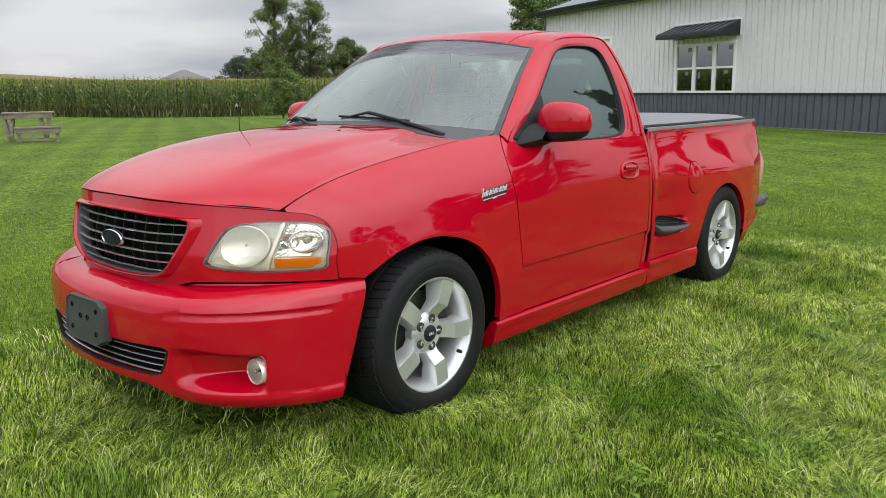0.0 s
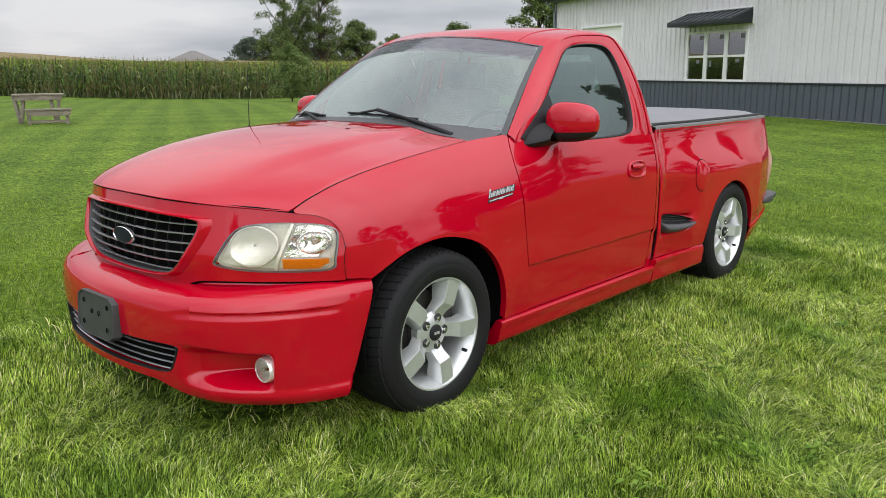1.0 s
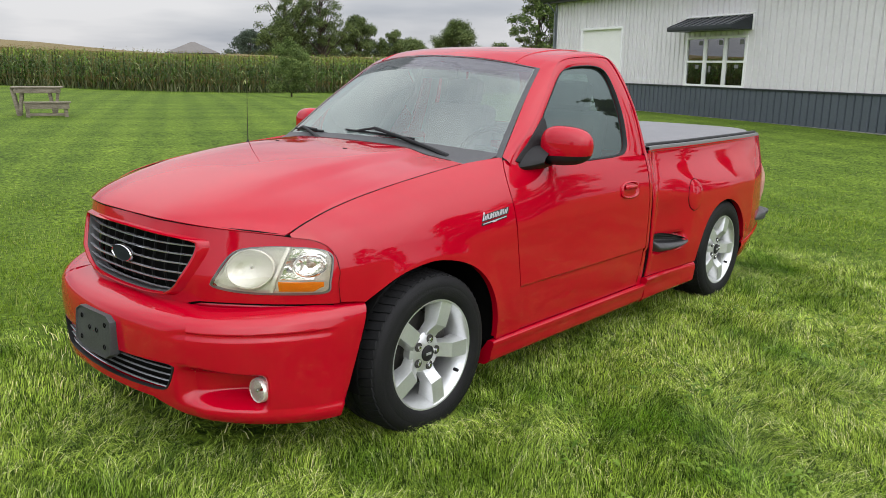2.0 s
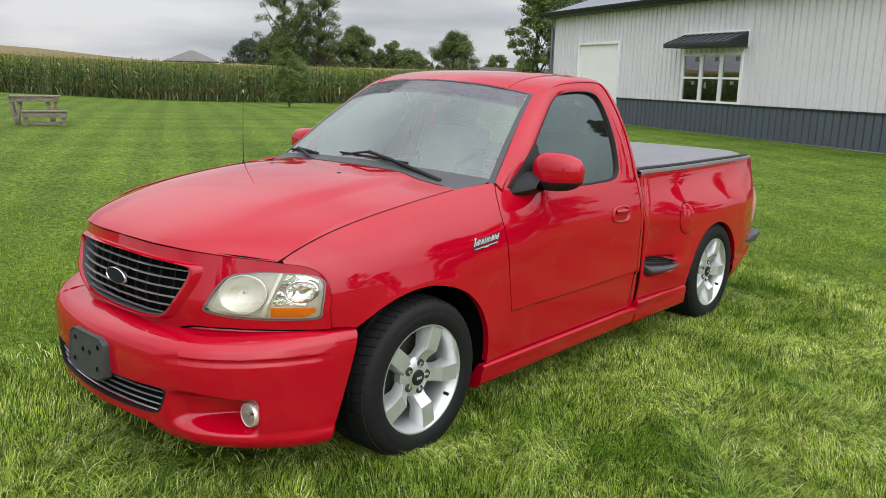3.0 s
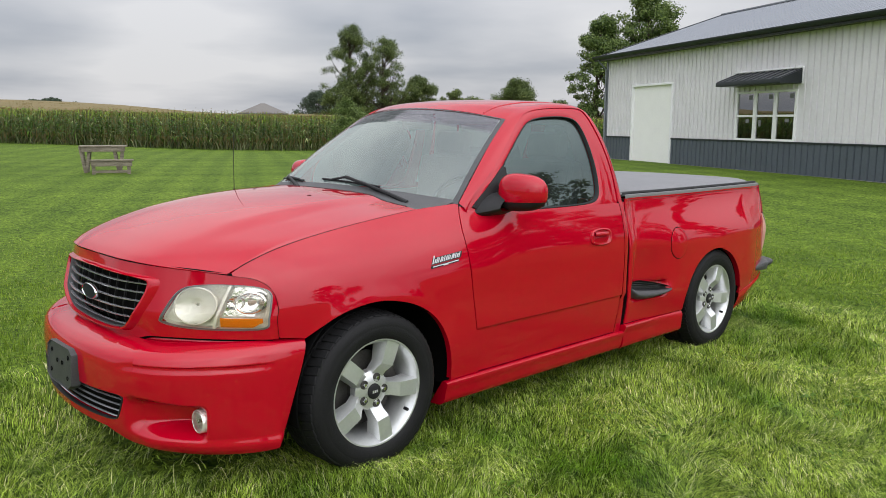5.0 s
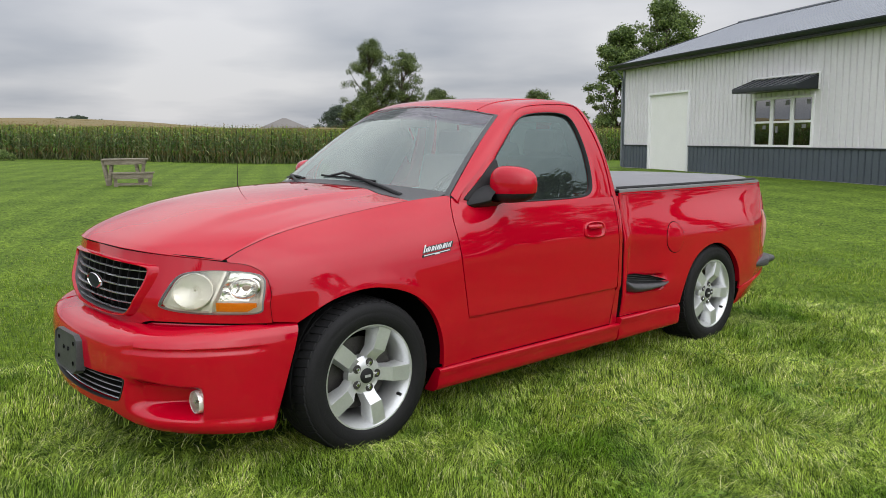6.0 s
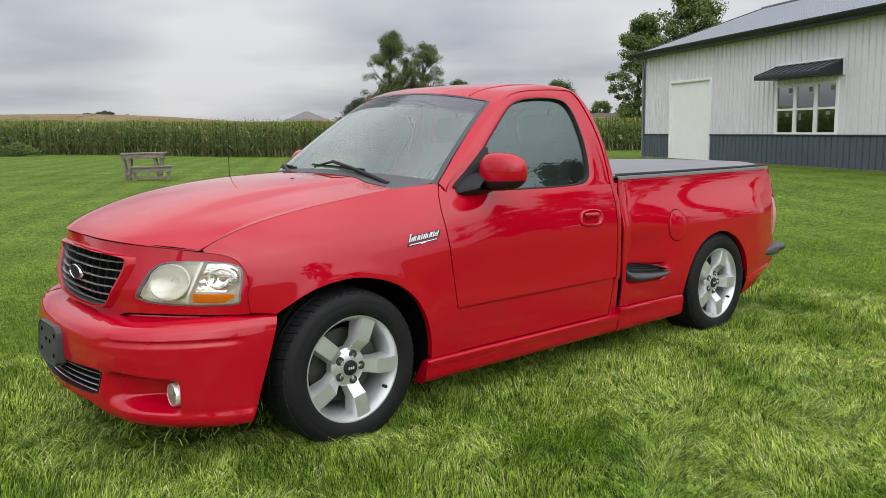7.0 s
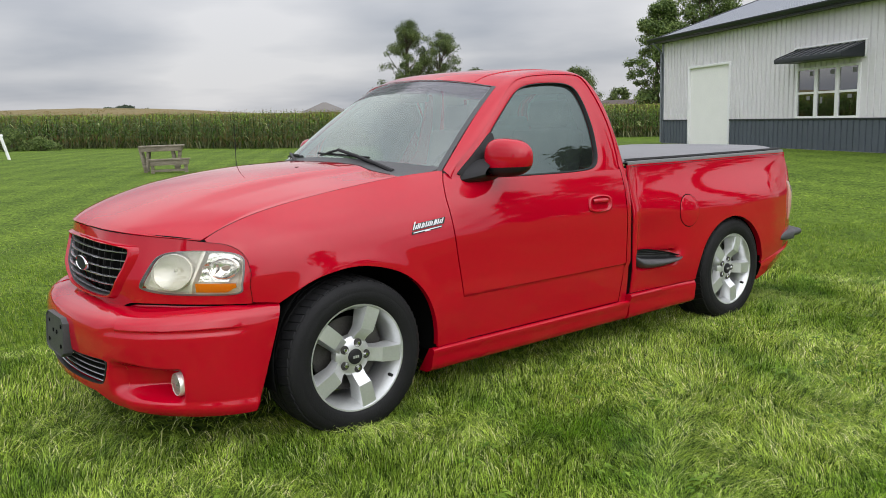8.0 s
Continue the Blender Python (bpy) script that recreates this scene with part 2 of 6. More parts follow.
BARK = mat("bark", (0.09, 0.07, 0.05), 0.9, 0.0, 0.5, 4, 0.6, 20)
SHINGLE = mat("grey_shingle", (0.17, 0.158, 0.145), 0.85, 0.0, 0.2, 1.0, 0.2, 12)
BROWNROOF = mat("brown_shingle", (0.10, 0.078, 0.07), 0.85, 0.0, 0.25, 1.0, 0.2, 12)
HOUSEWALL = mat("pale_siding", (0.5, 0.49, 0.46), 0.7, 0.0, 0.1, 1.0)
# wide dark-to-light range paints shaded gaps and glints into the blades
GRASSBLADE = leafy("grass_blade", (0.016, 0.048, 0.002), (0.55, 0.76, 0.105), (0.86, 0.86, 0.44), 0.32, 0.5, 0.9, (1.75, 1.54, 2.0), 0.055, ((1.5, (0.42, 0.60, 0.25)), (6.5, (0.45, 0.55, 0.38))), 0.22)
GRASSFAR = leafy("grass_blade_mown", (0.030, 0.080, 0.006), (0.25, 0.36, 0.034), (0.42, 0.45, 0.15), 0.40, 0.45, 0.9, (1.3, 1.25, 1.2), 0.06)
# the few pale leaves paint in bright glints on the corn
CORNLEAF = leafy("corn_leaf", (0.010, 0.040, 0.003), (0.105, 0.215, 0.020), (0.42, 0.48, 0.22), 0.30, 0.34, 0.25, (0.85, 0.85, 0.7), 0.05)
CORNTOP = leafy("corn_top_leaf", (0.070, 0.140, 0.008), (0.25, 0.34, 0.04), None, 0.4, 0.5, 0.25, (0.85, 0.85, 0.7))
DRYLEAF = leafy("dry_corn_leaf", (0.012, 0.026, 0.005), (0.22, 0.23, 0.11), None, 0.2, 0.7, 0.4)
TASSEL = leafy("corn_tassel", (0.15, 0.115, 0.034), (0.25, 0.185, 0.06), None, 0.2, 0.8, 0.2)
TREELEAF = leafy("tree_leaf", (0.036, 0.066, 0.018), (0.20, 0.25, 0.075), None, 0.32, 0.5, 0.3)
TREELEAF2 = leafy("tree_leaf_fresh", (0.04, 0.080, 0.018), (0.25, 0.32, 0.095), None, 0.3, 0.5, 0.4)
# distance haze is mixed into this leaf colour
FARLEAF = leafy("haze_tinted_leaf", (0.05, 0.075, 0.05), (0.10, 0.13, 0.085), None, 0.2, 0.7, 0.1)
WEEDLEAF = leafy("broad_weed_leaf", (0.10, 0.20, 0.018), (0.27, 0.40, 0.05), None, 0.3, 0.45, 1.5)


def lawn_material():
    m = mat("mown_lawn", (0.10, 0.165, 0.028), 0.9)
    nt = m.node_tree
    p = nt.nodes["Principled BSDF"]
    p.inputs["Specular IOR Level"].default_value = 0.15
    co = nt.nodes.new("ShaderNodeTexCoord")
    big = nt.nodes.new("ShaderNodeTexNoise")
    big.inputs["Scale"].default_value, big.inputs["Detail"].default_value = 0.35, 6.0
    fine = nt.nodes.new("ShaderNodeTexNoise")
    fine.inputs["Scale"].default_value, fine.inputs["Detail"].default_value = 26.0, 5.0
    turn = nt.nodes.new("ShaderNodeMapping")
    turn.inputs["Rotation"].default_value = (0, 0, radians(30))
    wave = nt.nodes.new("ShaderNodeTexWave")
    wave.inputs["Scale"].default_value, wave.inputs["Distortion"].default_value = 0.30, 0.5
    wave.inputs["Detail"].default_value, wave.inputs["Detail Scale"].default_value = 2.0, 0.6
    for node, src in ((big, co), (fine, co), (turn, co)):
        nt.links.new(src.outputs["Object"], node.inputs["Vector"])
    nt.links.new(turn.outputs["Vector"], wave.inputs["Vector"])
    r1 = nt.nodes.new("ShaderNodeValToRGB")
    r1.color_ramp.elements[0].position, r1.color_ramp.elements[1].position = 0.33, 0.68
    r1.color_ramp.elements[0].color, r1.color_ramp.elements[1].color = (0.084, 0.143, 0.0135, 1), (0.119, 0.190, 0.020, 1)
    nt.links.new(big.outputs["Fac"], r1.inputs["Fac"])
    r2 = nt.nodes.new("ShaderNodeValToRGB")
    r2.color_ramp.elements[0].position, r2.color_ramp.elements[1].position = 0.3, 0.7
    r2.color_ramp.elements[0].color, r2.color_ramp.elements[1].color = (0.18, 0.22, 0.15, 1), (1.62, 1.55, 1.55, 1)
    nt.links.new(fine.outputs["Fac"], r2.inputs["Fac"])
    r3 = nt.nodes.new("ShaderNodeValToRGB")
    r3.color_ramp.elements[0].position, r3.color_ramp.elements[1].position = 0.25, 0.75
    r3.color_ramp.elements[0].color, r3.color_ramp.elements[1].color = (0.90, 0.915, 0.88, 1), (1.13, 1.10, 1.13, 1)
    nt.links.new(wave.outputs["Fac"], r3.inputs["Fac"])
    # tufts, and a second, weaker set of stripes across the first
    tuft = nt.nodes.new("ShaderNodeTexNoise")
    tuft.inputs["Scale"].default_value, tuft.inputs["Detail"].default_value = 8.0, 5.0
    tuft.inputs["Roughness"].default_value = 0.7
    nt.links.new(co.outputs["Object"], tuft.inputs["Vector"])
    r4 = nt.nodes.new("ShaderNodeValToRGB")
    r4.color_ramp.elements[0].position, r4.color_ramp.elements[1].position = 0.34, 0.66
    r4.color_ramp.elements[0].color, r4.color_ramp.elements[1].color = (0.52, 0.58, 0.46, 1), (1.30, 1.26, 1.28, 1)
    nt.links.new(tuft.outputs["Fac"], r4.inputs["Fac"])
    turn2 = nt.nodes.new("ShaderNodeMapping")
    turn2.inputs["Rotation"].default_value = (0, 0, radians(-60))
    wave2 = nt.nodes.new("ShaderNodeTexWave")
    wave2.inputs["Scale"].default_value, wave2.inputs["Distortion"].default_value = 0.16, 1.2
    wave2.inputs["Detail"].default_value, wave2.inputs["Detail Scale"].default_value = 2.0, 0.7
    nt.links.new(co.outputs["Object"], turn2.inputs["Vector"])
    nt.links.new(turn2.outputs["Vector"], wave2.inputs["Vector"])
    r5 = nt.nodes.new("ShaderNodeValToRGB")
    r5.color_ramp.elements[0].color, r5.color_ramp.elements[1].color = (0.90, 0.92, 0.88, 1), (1.10, 1.08, 1.1, 1)
    nt.links.new(wave2.outputs["Fac"], r5.inputs["Fac"])
    prev = r1.outputs["Color"]
    for other in (r2, r3, r4, r5):
        x = nt.nodes.new("ShaderNodeMix")
        x.data_type = 'RGBA'
        x.blend_type = 'MULTIPLY'
        x.inputs[0].default_value = 1.0
        nt.links.new(prev, x.inputs[6])
        nt.links.new(other.outputs["Color"], x.inputs[7])
        prev = x.outputs[2]
    nt.links.new(prev, p.inputs["Base Color"])
    bp = nt.nodes.new("ShaderNodeBump")
    bp.inputs["Strength"].default_value, bp.inputs["Distance"].default_value = 0.8, 0.03
    nt.links.new(fine.outputs["Fac"], bp.inputs["Height"])
    nt.links.new(bp.outputs["Normal"], p.inputs["Normal"])
    return m


LAWN = lawn_material()
CANOPY = mat("corn_canopy", (0.19, 0.13, 0.045), 0.95, 0.0, 0.4, 0.5, 0.9, 5.0, color2=(0.13, 0.11, 0.035))


# ---- mesh helpers ----
def smooth(a, b, x):
    k = np.clip((np.asarray(x, float) - a) / (b - a), 0, 1)
    return k * k * (3 - 2 * k)


def curve(*pts):
    """A smooth function through (x, y) pairs."""
    xs = np.array([p[0] for p in pts], float)
    ys = np.array([p[1] for p in pts], float)
    d = np.diff(ys) / np.diff(xs)
    m = np.empty(len(xs))
    m[0], m[-1] = d[0], d[-1]
    for i in range(1, len(xs) - 1):
        m[i] = 0 if d[i - 1] * d[i] <= 0 else 2 * d[i - 1] * d[i] / (d[i - 1] + d[i])

    def f(x):
        x = np.clip(np.asarray(x, float), xs[0], xs[-1])
        i = np.clip(np.searchsorted(xs, x, side="right") - 1, 0, len(xs) - 2)
        h = xs[i + 1] - xs[i]
        t = (x - xs[i]) / h
        return ((2 * t**3 - 3 * t**2 + 1) * ys[i] + (t**3 - 2 * t**2 + t) * h * m[i]
                + (-2 * t**3 + 3 * t**2) * ys[i + 1] + (t**3 - t**2) * h * m[i + 1])
    return f


def resample(pts, n):
    """n points at even steps along a polyline."""
    p = np.array(pts, float)
    s = np.r_[0, np.cumsum(np.linalg.norm(np.diff(p, axis=0), axis=1))]
    k = np.linspace(0, s[-1], n)
    return np.stack([np.interp(k, s, p[:, i]) for i in range(p.shape[1])], 1)


def rounded(pts, n=96, closed=True, passes=2):
    """A polygon with its corners cut round (Chaikin), resampled."""
    p = np.array(pts, float)
    for _ in range(passes):
        q = np.roll(p, -1, axis=0) if closed else p[1:]
        a = p if closed else p[:-1]
        w = np.stack([a * 0.75 + q * 0.25, a * 0.25 + q * 0.75], 1).reshape(-1, p.shape[1])
        p = w if closed else np.vstack([p[:1], w, p[-1:]])
    return resample(np.vstack([p, p[:1]]), n + 1)[:-1] if closed else resample(p, n)


def to_mesh(name, verts, faces, angle=35):
    me = bpy.data.meshes.new(name)
    me.from_pydata([tuple(map(float, v)) for v in verts], [], [tuple(map(int, f)) for f in faces])
    me.validate()
    bm = bmesh.new()
    bm.from_mesh(me)
    bmesh.ops.remove_doubles(bm, verts=bm.verts, dist=1e-5)
    bmesh.ops.recalc_face_normals(bm, faces=bm.faces)
    for f in bm.faces:
        f.smooth = True
    bm.to_mesh(me)
    bm.free()
    me.set_sharp_from_angle(angle=radians(angle))
    return me


def flip(arrays):
    """(verts, faces) on the other side of the middle plane."""
    v, f = arrays
    v = np.array(v, float)
    v[:, 1] *= -1
    return v, [tuple(reversed(q)) for q in f]


def join(*pieces):
    vs, fs, k = [], [], 0
    for v, f in pieces:
        vs.append(np.asarray(v, float).reshape(-1, 3))
        fs += [tuple(i + k for i in q) for q in f]
        k += len(vs[-1])
    return np.vstack(vs), fs


def grid(P, thick=0.0, wrap=False):
    """A sheet over an (n, m, 3) field of points; thick turns it into a shell with an inner skin."""
    P = np.asarray(P, float)
    n, m = P.shape[:2]
    idx = np.arange(n * m).reshape(n, m)
    faces = []
    cols = range(m) if wrap else range(m - 1)
    for i in range(n - 1):
        for j in cols:
            faces.append((idx[i, j], idx[i + 1, j], idx[i + 1, (j + 1) % m], idx[i, (j + 1) % m]))
    V = P.reshape(-1, 3)
    if thick:
        du = np.gradient(P, axis=0)
        dv = np.gradient(P, axis=1)
        N = np.cross(du, dv)
        N /= np.linalg.norm(N, axis=2, keepdims=True) + 1e-12
        Q = (P + N * thick).reshape(-1, 3)
        k = n * m
        back = [tuple(reversed([i + k for i in f])) for f in faces]
        rim = [*idx[0, :], *idx[1:, -1], *idx[-1, -2::-1], *idx[-2:0:-1, 0]] if not wrap else []
        edge = [(rim[i], rim[(i + 1) % len(rim)], rim[(i + 1) % len(rim)] + k, rim[i] + k) for i in range(len(rim))]
        V, faces = np.vstack([V, Q]), faces + back + edge
    return V, faces


def radial(poly, centre, angles):
    """Where rays from a centre leave a star-shaped polygon."""
    p = np.array(poly, float) - centre
    q = np.roll(p, -1, axis=0)
    out = []
    for a in angles:
        d = np.array([math.cos(a), math.sin(a)])
        best = 0.01
        e = q - p
        den = d[0] * e[:, 1] - d[1] * e[:, 0]
        den = np.where(abs(den) < 1e-12, 1e-12, den)
        t = (p[:, 0] * e[:, 1] - p[:, 1] * e[:, 0]) / den
        u = (p[:, 0] * d[1] - p[:, 1] * d[0]) / den
        ok = (t > 0) & (u >= -1e-6) & (u <= 1 + 1e-6)
        if ok.any():
            best = t[ok].max()
        out.append(np.array(centre) + d * best)
    return np.array(out)


def holed(surface, outer, hole, centre, rings=7, lip=(0.03, 0, 0), shrink=0.97):
    """The part of a surface(a, b) between an outer loop and a hole, with a turned-in lip."""
    outer = np.array(outer, float)
    ang = np.arctan2(outer[:, 1] - centre[1], outer[:, 0] - centre[0])
    inner = radial(hole, centre, ang)
    rows = []
    for k in np.linspace(0, 1, rings):
        ab = outer * (1 - k) + inner * k
        rows.append(np.array([surface(a, b) for a, b in ab]))
    last = rows[-1]
    mid = last.mean(axis=0)
    rows.append(last + np.array(lip) * 0.15 + (mid - last) * 0.004)
    rows.append(mid + (last - mid) * shrink + np.array(lip))
    return grid(np.array(rows), wrap=True)


def part(name, arrays, material, parent=None, label="", angle=35):
    """One mesh object under a thing or a part."""
    data = arrays if isinstance(arrays, bpy.types.Mesh) else to_mesh(name, *arrays, angle=angle)
    ob = new(name, data)
    if not data.materials:
        data.materials.append(material)
    if parent and parent.parent and parent.parent.parent:
        parent = parent.parent      # thing > part > sub-part, no deeper
    ob.parent = parent
    if label:
        ob["label"] = label
    return ob


def thing(name, label, category, group="", kind="", at=(0, 0, 0)):
    ob = new(name)
    ob.empty_display_size = 0.1
    ob.location = at
    return tagged(ob, label, category, group, kind)


def box(x0, x1, y0, y1, z0, z1, bevel=0.0, seg=2):
    bm = bmesh.new()
    bmesh.ops.create_cube(bm, size=1)
    for v in bm.verts:
        v.co = Vector(((x0 + x1) / 2 + v.co.x * (x1 - x0), (y0 + y1) / 2 + v.co.y * (y1 - y0), (z0 + z1) / 2 + v.co.z * (z1 - z0)))
    if bevel:
        bmesh.ops.bevel(bm, geom=bm.edges[:], offset=bevel, segments=seg, affect='EDGES', profile=0.6)
    bm.verts.index_update()
    v = np.array([tuple(p.co) for p in bm.verts])
    f = [tuple(q.index for q in p.verts) for p in bm.faces]
    bm.free()
    return v, f


def moved(arrays, m):
    v, f = arrays
    v = np.asarray(v, float)
    R = np.array(m.to_3x3())
    return v @ R.T + np.array(m.translation), f


def lathe(profile, n=48, axis="y", centre=(0, 0, 0)):
    """Turn a profile of (radius, along) about an axis."""
    a = np.linspace(0, 2 * np.pi, n, endpoint=False)
    P = []
    for r, t in profile:
        c = np.stack([r * np.cos(a), np.full(n, t), r * np.sin(a)], 1)
        P.append(c)
    P = np.array(P)
    if axis == "x":
        P = P[..., [1, 0, 2]]
    if axis == "z":
        P = P[..., [0, 2, 1]]
    v, f = grid(P + np.array(centre), wrap=True)
    return v, f


def tube(points, radius, n=8, taper=None):
    """A round bar along points, with closed ends."""
    p = np.array(points, float)
    rows = []
    for i in range(len(p)):
        d = p[min(i + 1, len(p) - 1)] - p[max(i - 1, 0)]
        d /= np.linalg.norm(d) + 1e-12
        up = np.array([0, 0, 1.0]) if abs(d[2]) < 0.9 else np.array([1.0, 0, 0])
        s = np.cross(d, up)
        s /= np.linalg.norm(s)
        t = np.cross(s, d)
        r = radius if taper is None else taper[i]
        a = np.linspace(0, 2 * np.pi, n, endpoint=False)
        rows.append(p[i] + r * (np.cos(a)[:, None] * s + np.sin(a)[:, None] * t))
    v, f = grid(np.array(rows), wrap=True)
    f = f + [tuple(range(n)), tuple(range(len(v) - n, len(v)))]
    return v, f


def prism(outline, y0, y1, axis="y"):
    """A flat outline of (a, b) pushed from y0 to y1."""
    o = np.array(outline, float)
    n = len(o)
    if axis == "y":
        A = np.stack([o[:, 0], np.full(n, y0), o[:, 1]], 1)
        B = np.stack([o[:, 0], np.full(n, y1), o[:, 1]], 1)
    elif axis == "x":
        A = np.stack([np.full(n, y0), o[:, 0], o[:, 1]], 1)
        B = np.stack([np.full(n, y1), o[:, 0], o[:, 1]], 1)
    else:
        A = np.stack([o[:, 0], o[:, 1], np.full(n, y0)], 1)
        B = np.stack([o[:, 0], o[:, 1], np.full(n, y1)], 1)
    f = [(i, (i + 1) % n, (i + 1) % n + n, i + n) for i in range(n)]
    return np.vstack([A, B]), f + [tuple(range(n)), tuple(range(2 * n - 1, n - 1, -1))]


def raw_mesh(name, V, F, material):
    """Large meshes straight from arrays; F has one row a face, all of one length."""
    me = bpy.data.meshes.new(name)
    F = np.asarray(F, np.int32)
    k = F.shape[1]
    me.vertices.add(len(V))
    me.vertices.foreach_set("co", np.asarray(V, np.float32).ravel())
    me.loops.add(F.size)
    me.loops.foreach_set("vertex_index", F.ravel())
    me.polygons.add(len(F))
    me.polygons.foreach_set("loop_start", np.arange(0, F.size, k, dtype=np.int32))
    me.update(calc_edges=True)
    me.validate()
    me.materials.append(material)
    return me


# ---- the ground ----
def height(x, y):
    x, y = np.asarray(x, float), np.asarray(y, float)
    r = np.hypot(x - 1.0, y + 1.0)
    z = -0.0131 * np.clip(x, -2, 4.5) * (1 - smooth(5, 12, r))
    z = z + 0.16 * smooth(6, 20, r)
    z = z + 0.35 * np.clip((y - 2.0 * x) / 40, 0, 1.5) * smooth(10, 40, r)
    far = 0.454 * x + 0.891 * y - 44.5
    az = np.degrees(np.arctan2(x + 2, y + 4))
    side = 1 - smooth(14, 36, az)
    z = z + np.clip(far, 0, 400) * (0.004 + 0.021 * side) * smooth(-5, 60, far) * smooth(-16, 7, az)
    z = z - 0.02 * np.clip(far - 6, 0, 260) * (1 - smooth(-8, 6, az)) * smooth(-110, -90, az)
    z = z - (0.34 * smooth(12, 36, az) + 0.2 * smooth(48, 60, az)) * smooth(26, 46, r) * (1 - smooth(110, 130, az))
    return z


def build_ground():
    k = np.linspace(-1, 1, 181)
    g = np.sign(k) * (np.sinh(abs(k) * 6.2) / np.sinh(6.2)) * 1800
    X, Y = np.meshgrid(g + 1.0, g - 1.0, indexing="ij")
    P = np.stack([X, Y, height(X, Y)], 2)
    n = len(g)
    idx = np.arange(n * n).reshape(n, n)
    F = np.stack([idx[:-1, :-1], idx[1:, :-1], idx[1:, 1:], idx[:-1, 1:]], 2).reshape(-1, 4)
    me = raw_mesh("ground", P.reshape(-1, 3), F, LAWN)
    for p in me.polygons:
        p.use_smooth = True
    tagged(new("ground", me), "mown green lawn with faint mowing stripes", "lawn", kind="structure")


build_ground()


# ---- the pickup truck ----
# its own axes: x to the tail from the front axle, y to the passenger's side, z up
truck = thing("pickup_truck", "glossy red single-cab pickup truck parked on the lawn", "truck")
truck.matrix_world = pose(0, 0, 0.345, 0, 0.753, 0) @ pose(0, 0, -0.345)

z_top = curve((-0.60, 0.918), (-0.52, 0.965), (-0.38, 1.015), (-0.17, 1.058), (0.06, 1.092), (0.37, 1.127), (0.62, 1.146))
y_top = curve((-0.60, 0.742), (-0.50, 0.770), (-0.35, 0.785), (0.0, 0.790), (0.37, 0.785), (0.62, 0.818))
plan = curve((-0.60, 0.79), (-0.50, 0.862), (-0.44, 0.886), (-0.30, 0.916), (-0.15, 0.935), (0.10, 0.949), (0.60, 0.955), (2.0, 0.955))
seam_front = curve((0.15, 0.69), (0.29, 0.664), (0.60, 0.612), (0.83, 0.577), (1.00, 0.566), (1.08, 0.582), (1.146, 0.617))
seam_rear = curve((0.20, 1.855), (0.29, 1.860), (0.55, 1.890), (0.75, 1.897), (0.95, 1.892), (1.15, 1.893))
belt = curve((0.60, 1.135), (0.82, 1.098), (1.20, 1.090), (1.90, 1.086))


def fender_y(x, z):
    zs = 0.69 + 0.03 * smooth(0, 0.6, x)
    t = np.clip((z - zs) / (z_top(x) - zs), 0, 1)
    y = plan(x) - (plan(x) - y_top(x)) * t**2.7
    r = np.hypot(x - 0.03, z - 0.345)
    y = y + 0.008 * np.exp(-((r - 0.425) / 0.05)**2) * (1 - smooth(0.75, 0.9, z))
    return y - 0.032 * np.clip((0.52 - z) / 0.27, 0, 1)**1.4


def door_y(x, z):
    y = 0.955 - 0.062 * np.clip((z - 0.80) / 0.30, 0, 1)**2.0
    w = smooth(0.95, 0.60, x) * smooth(0.8, 0.9, z)
    y = y * (1 - w) + np.minimum(y, fender_y(np.minimum(x, 0.615), np.minimum(z, 1.14))) * w
    y = y - 0.013 * smooth(0.534, 0.522, z) - 0.022 * np.clip((0.52 - z) / 0.24, 0, 1)**1.4
    return y


def both(name, arrays, material, parent=truck, label=""):
    """A part and its twin across the middle plane."""
    a = part(name, arrays, material, parent, label)
    b = part(name, flip(arrays), material, parent, label)
    return a, b


def side_sheet(cols, zlo, zhi, fy, n=34, xw=None, thick=-0.012):
    """A body panel seen from the side, column by column from its lower edge to its upper edge."""
    P = []
    for i, x in enumerate(cols):
        k = np.linspace(0, 1, n)
        z = zlo[i] + (zhi[i] - zlo[i]) * k
        xs = np.full(n, x) if xw is None else xw(i, z)
        P.append(np.stack([xs, -fy(xs, z), z], 1))
    return grid(np.array(P), thick)


FRONT_ARCH = [(-0.355, 0.648), (-0.33, 0.662), (-0.295, 0.681), (-0.211, 0.725), (-0.127, 0.750), (-0.011, 0.765), (0.078, 0.758),
              (0.201, 0.727), (0.296, 0.679), (0.376, 0.605), (0.425, 0.515), (0.456, 0.412), (0.464, 0.312)]


def front_fender():
    edge = [(-0.588, 0.914), (-0.55, 0.908), (-0.52, 0.896), (-0.495, 0.873), (-0.478, 0.84), (-0.468, 0.79), (-0.464, 0.70), (-0.461, 0.662), (-0.40, 0.655)]
    lo = np.vstack([resample(edge, 22), resample(rounded(FRONT_ARCH, 200, False, 3), 54)])
    cols, zlo = lo[:, 0], lo[:, 1]
    a = side_sheet(cols, zlo, z_top(cols), fender_y)
    k = np.linspace(0, 1, 12)
    x0 = 0.464
    b = side_sheet(k, np.full(12, 0.300), z_top(x0 + k * 0.15), fender_y, xw=lambda i, z: x0 + (seam_front(z) - 0.003 - x0) * k[i])
    # rolled lip round the wheel opening
    arc = resample(rounded(FRONT_ARCH, 200, False, 3), 54)
    P = []
    for d, inn in ((0, 0), (0.004, 0.006), (0.004, 0.03)):
        P.append(np.stack([arc[:, 0], -(fender_y(arc[:, 0], arc[:, 1]) - inn), arc[:, 1] + 0 * d], 1))
    return join(a, b, grid(np.array(P), 0.003))


both("front_fender", front_fender(), RED)


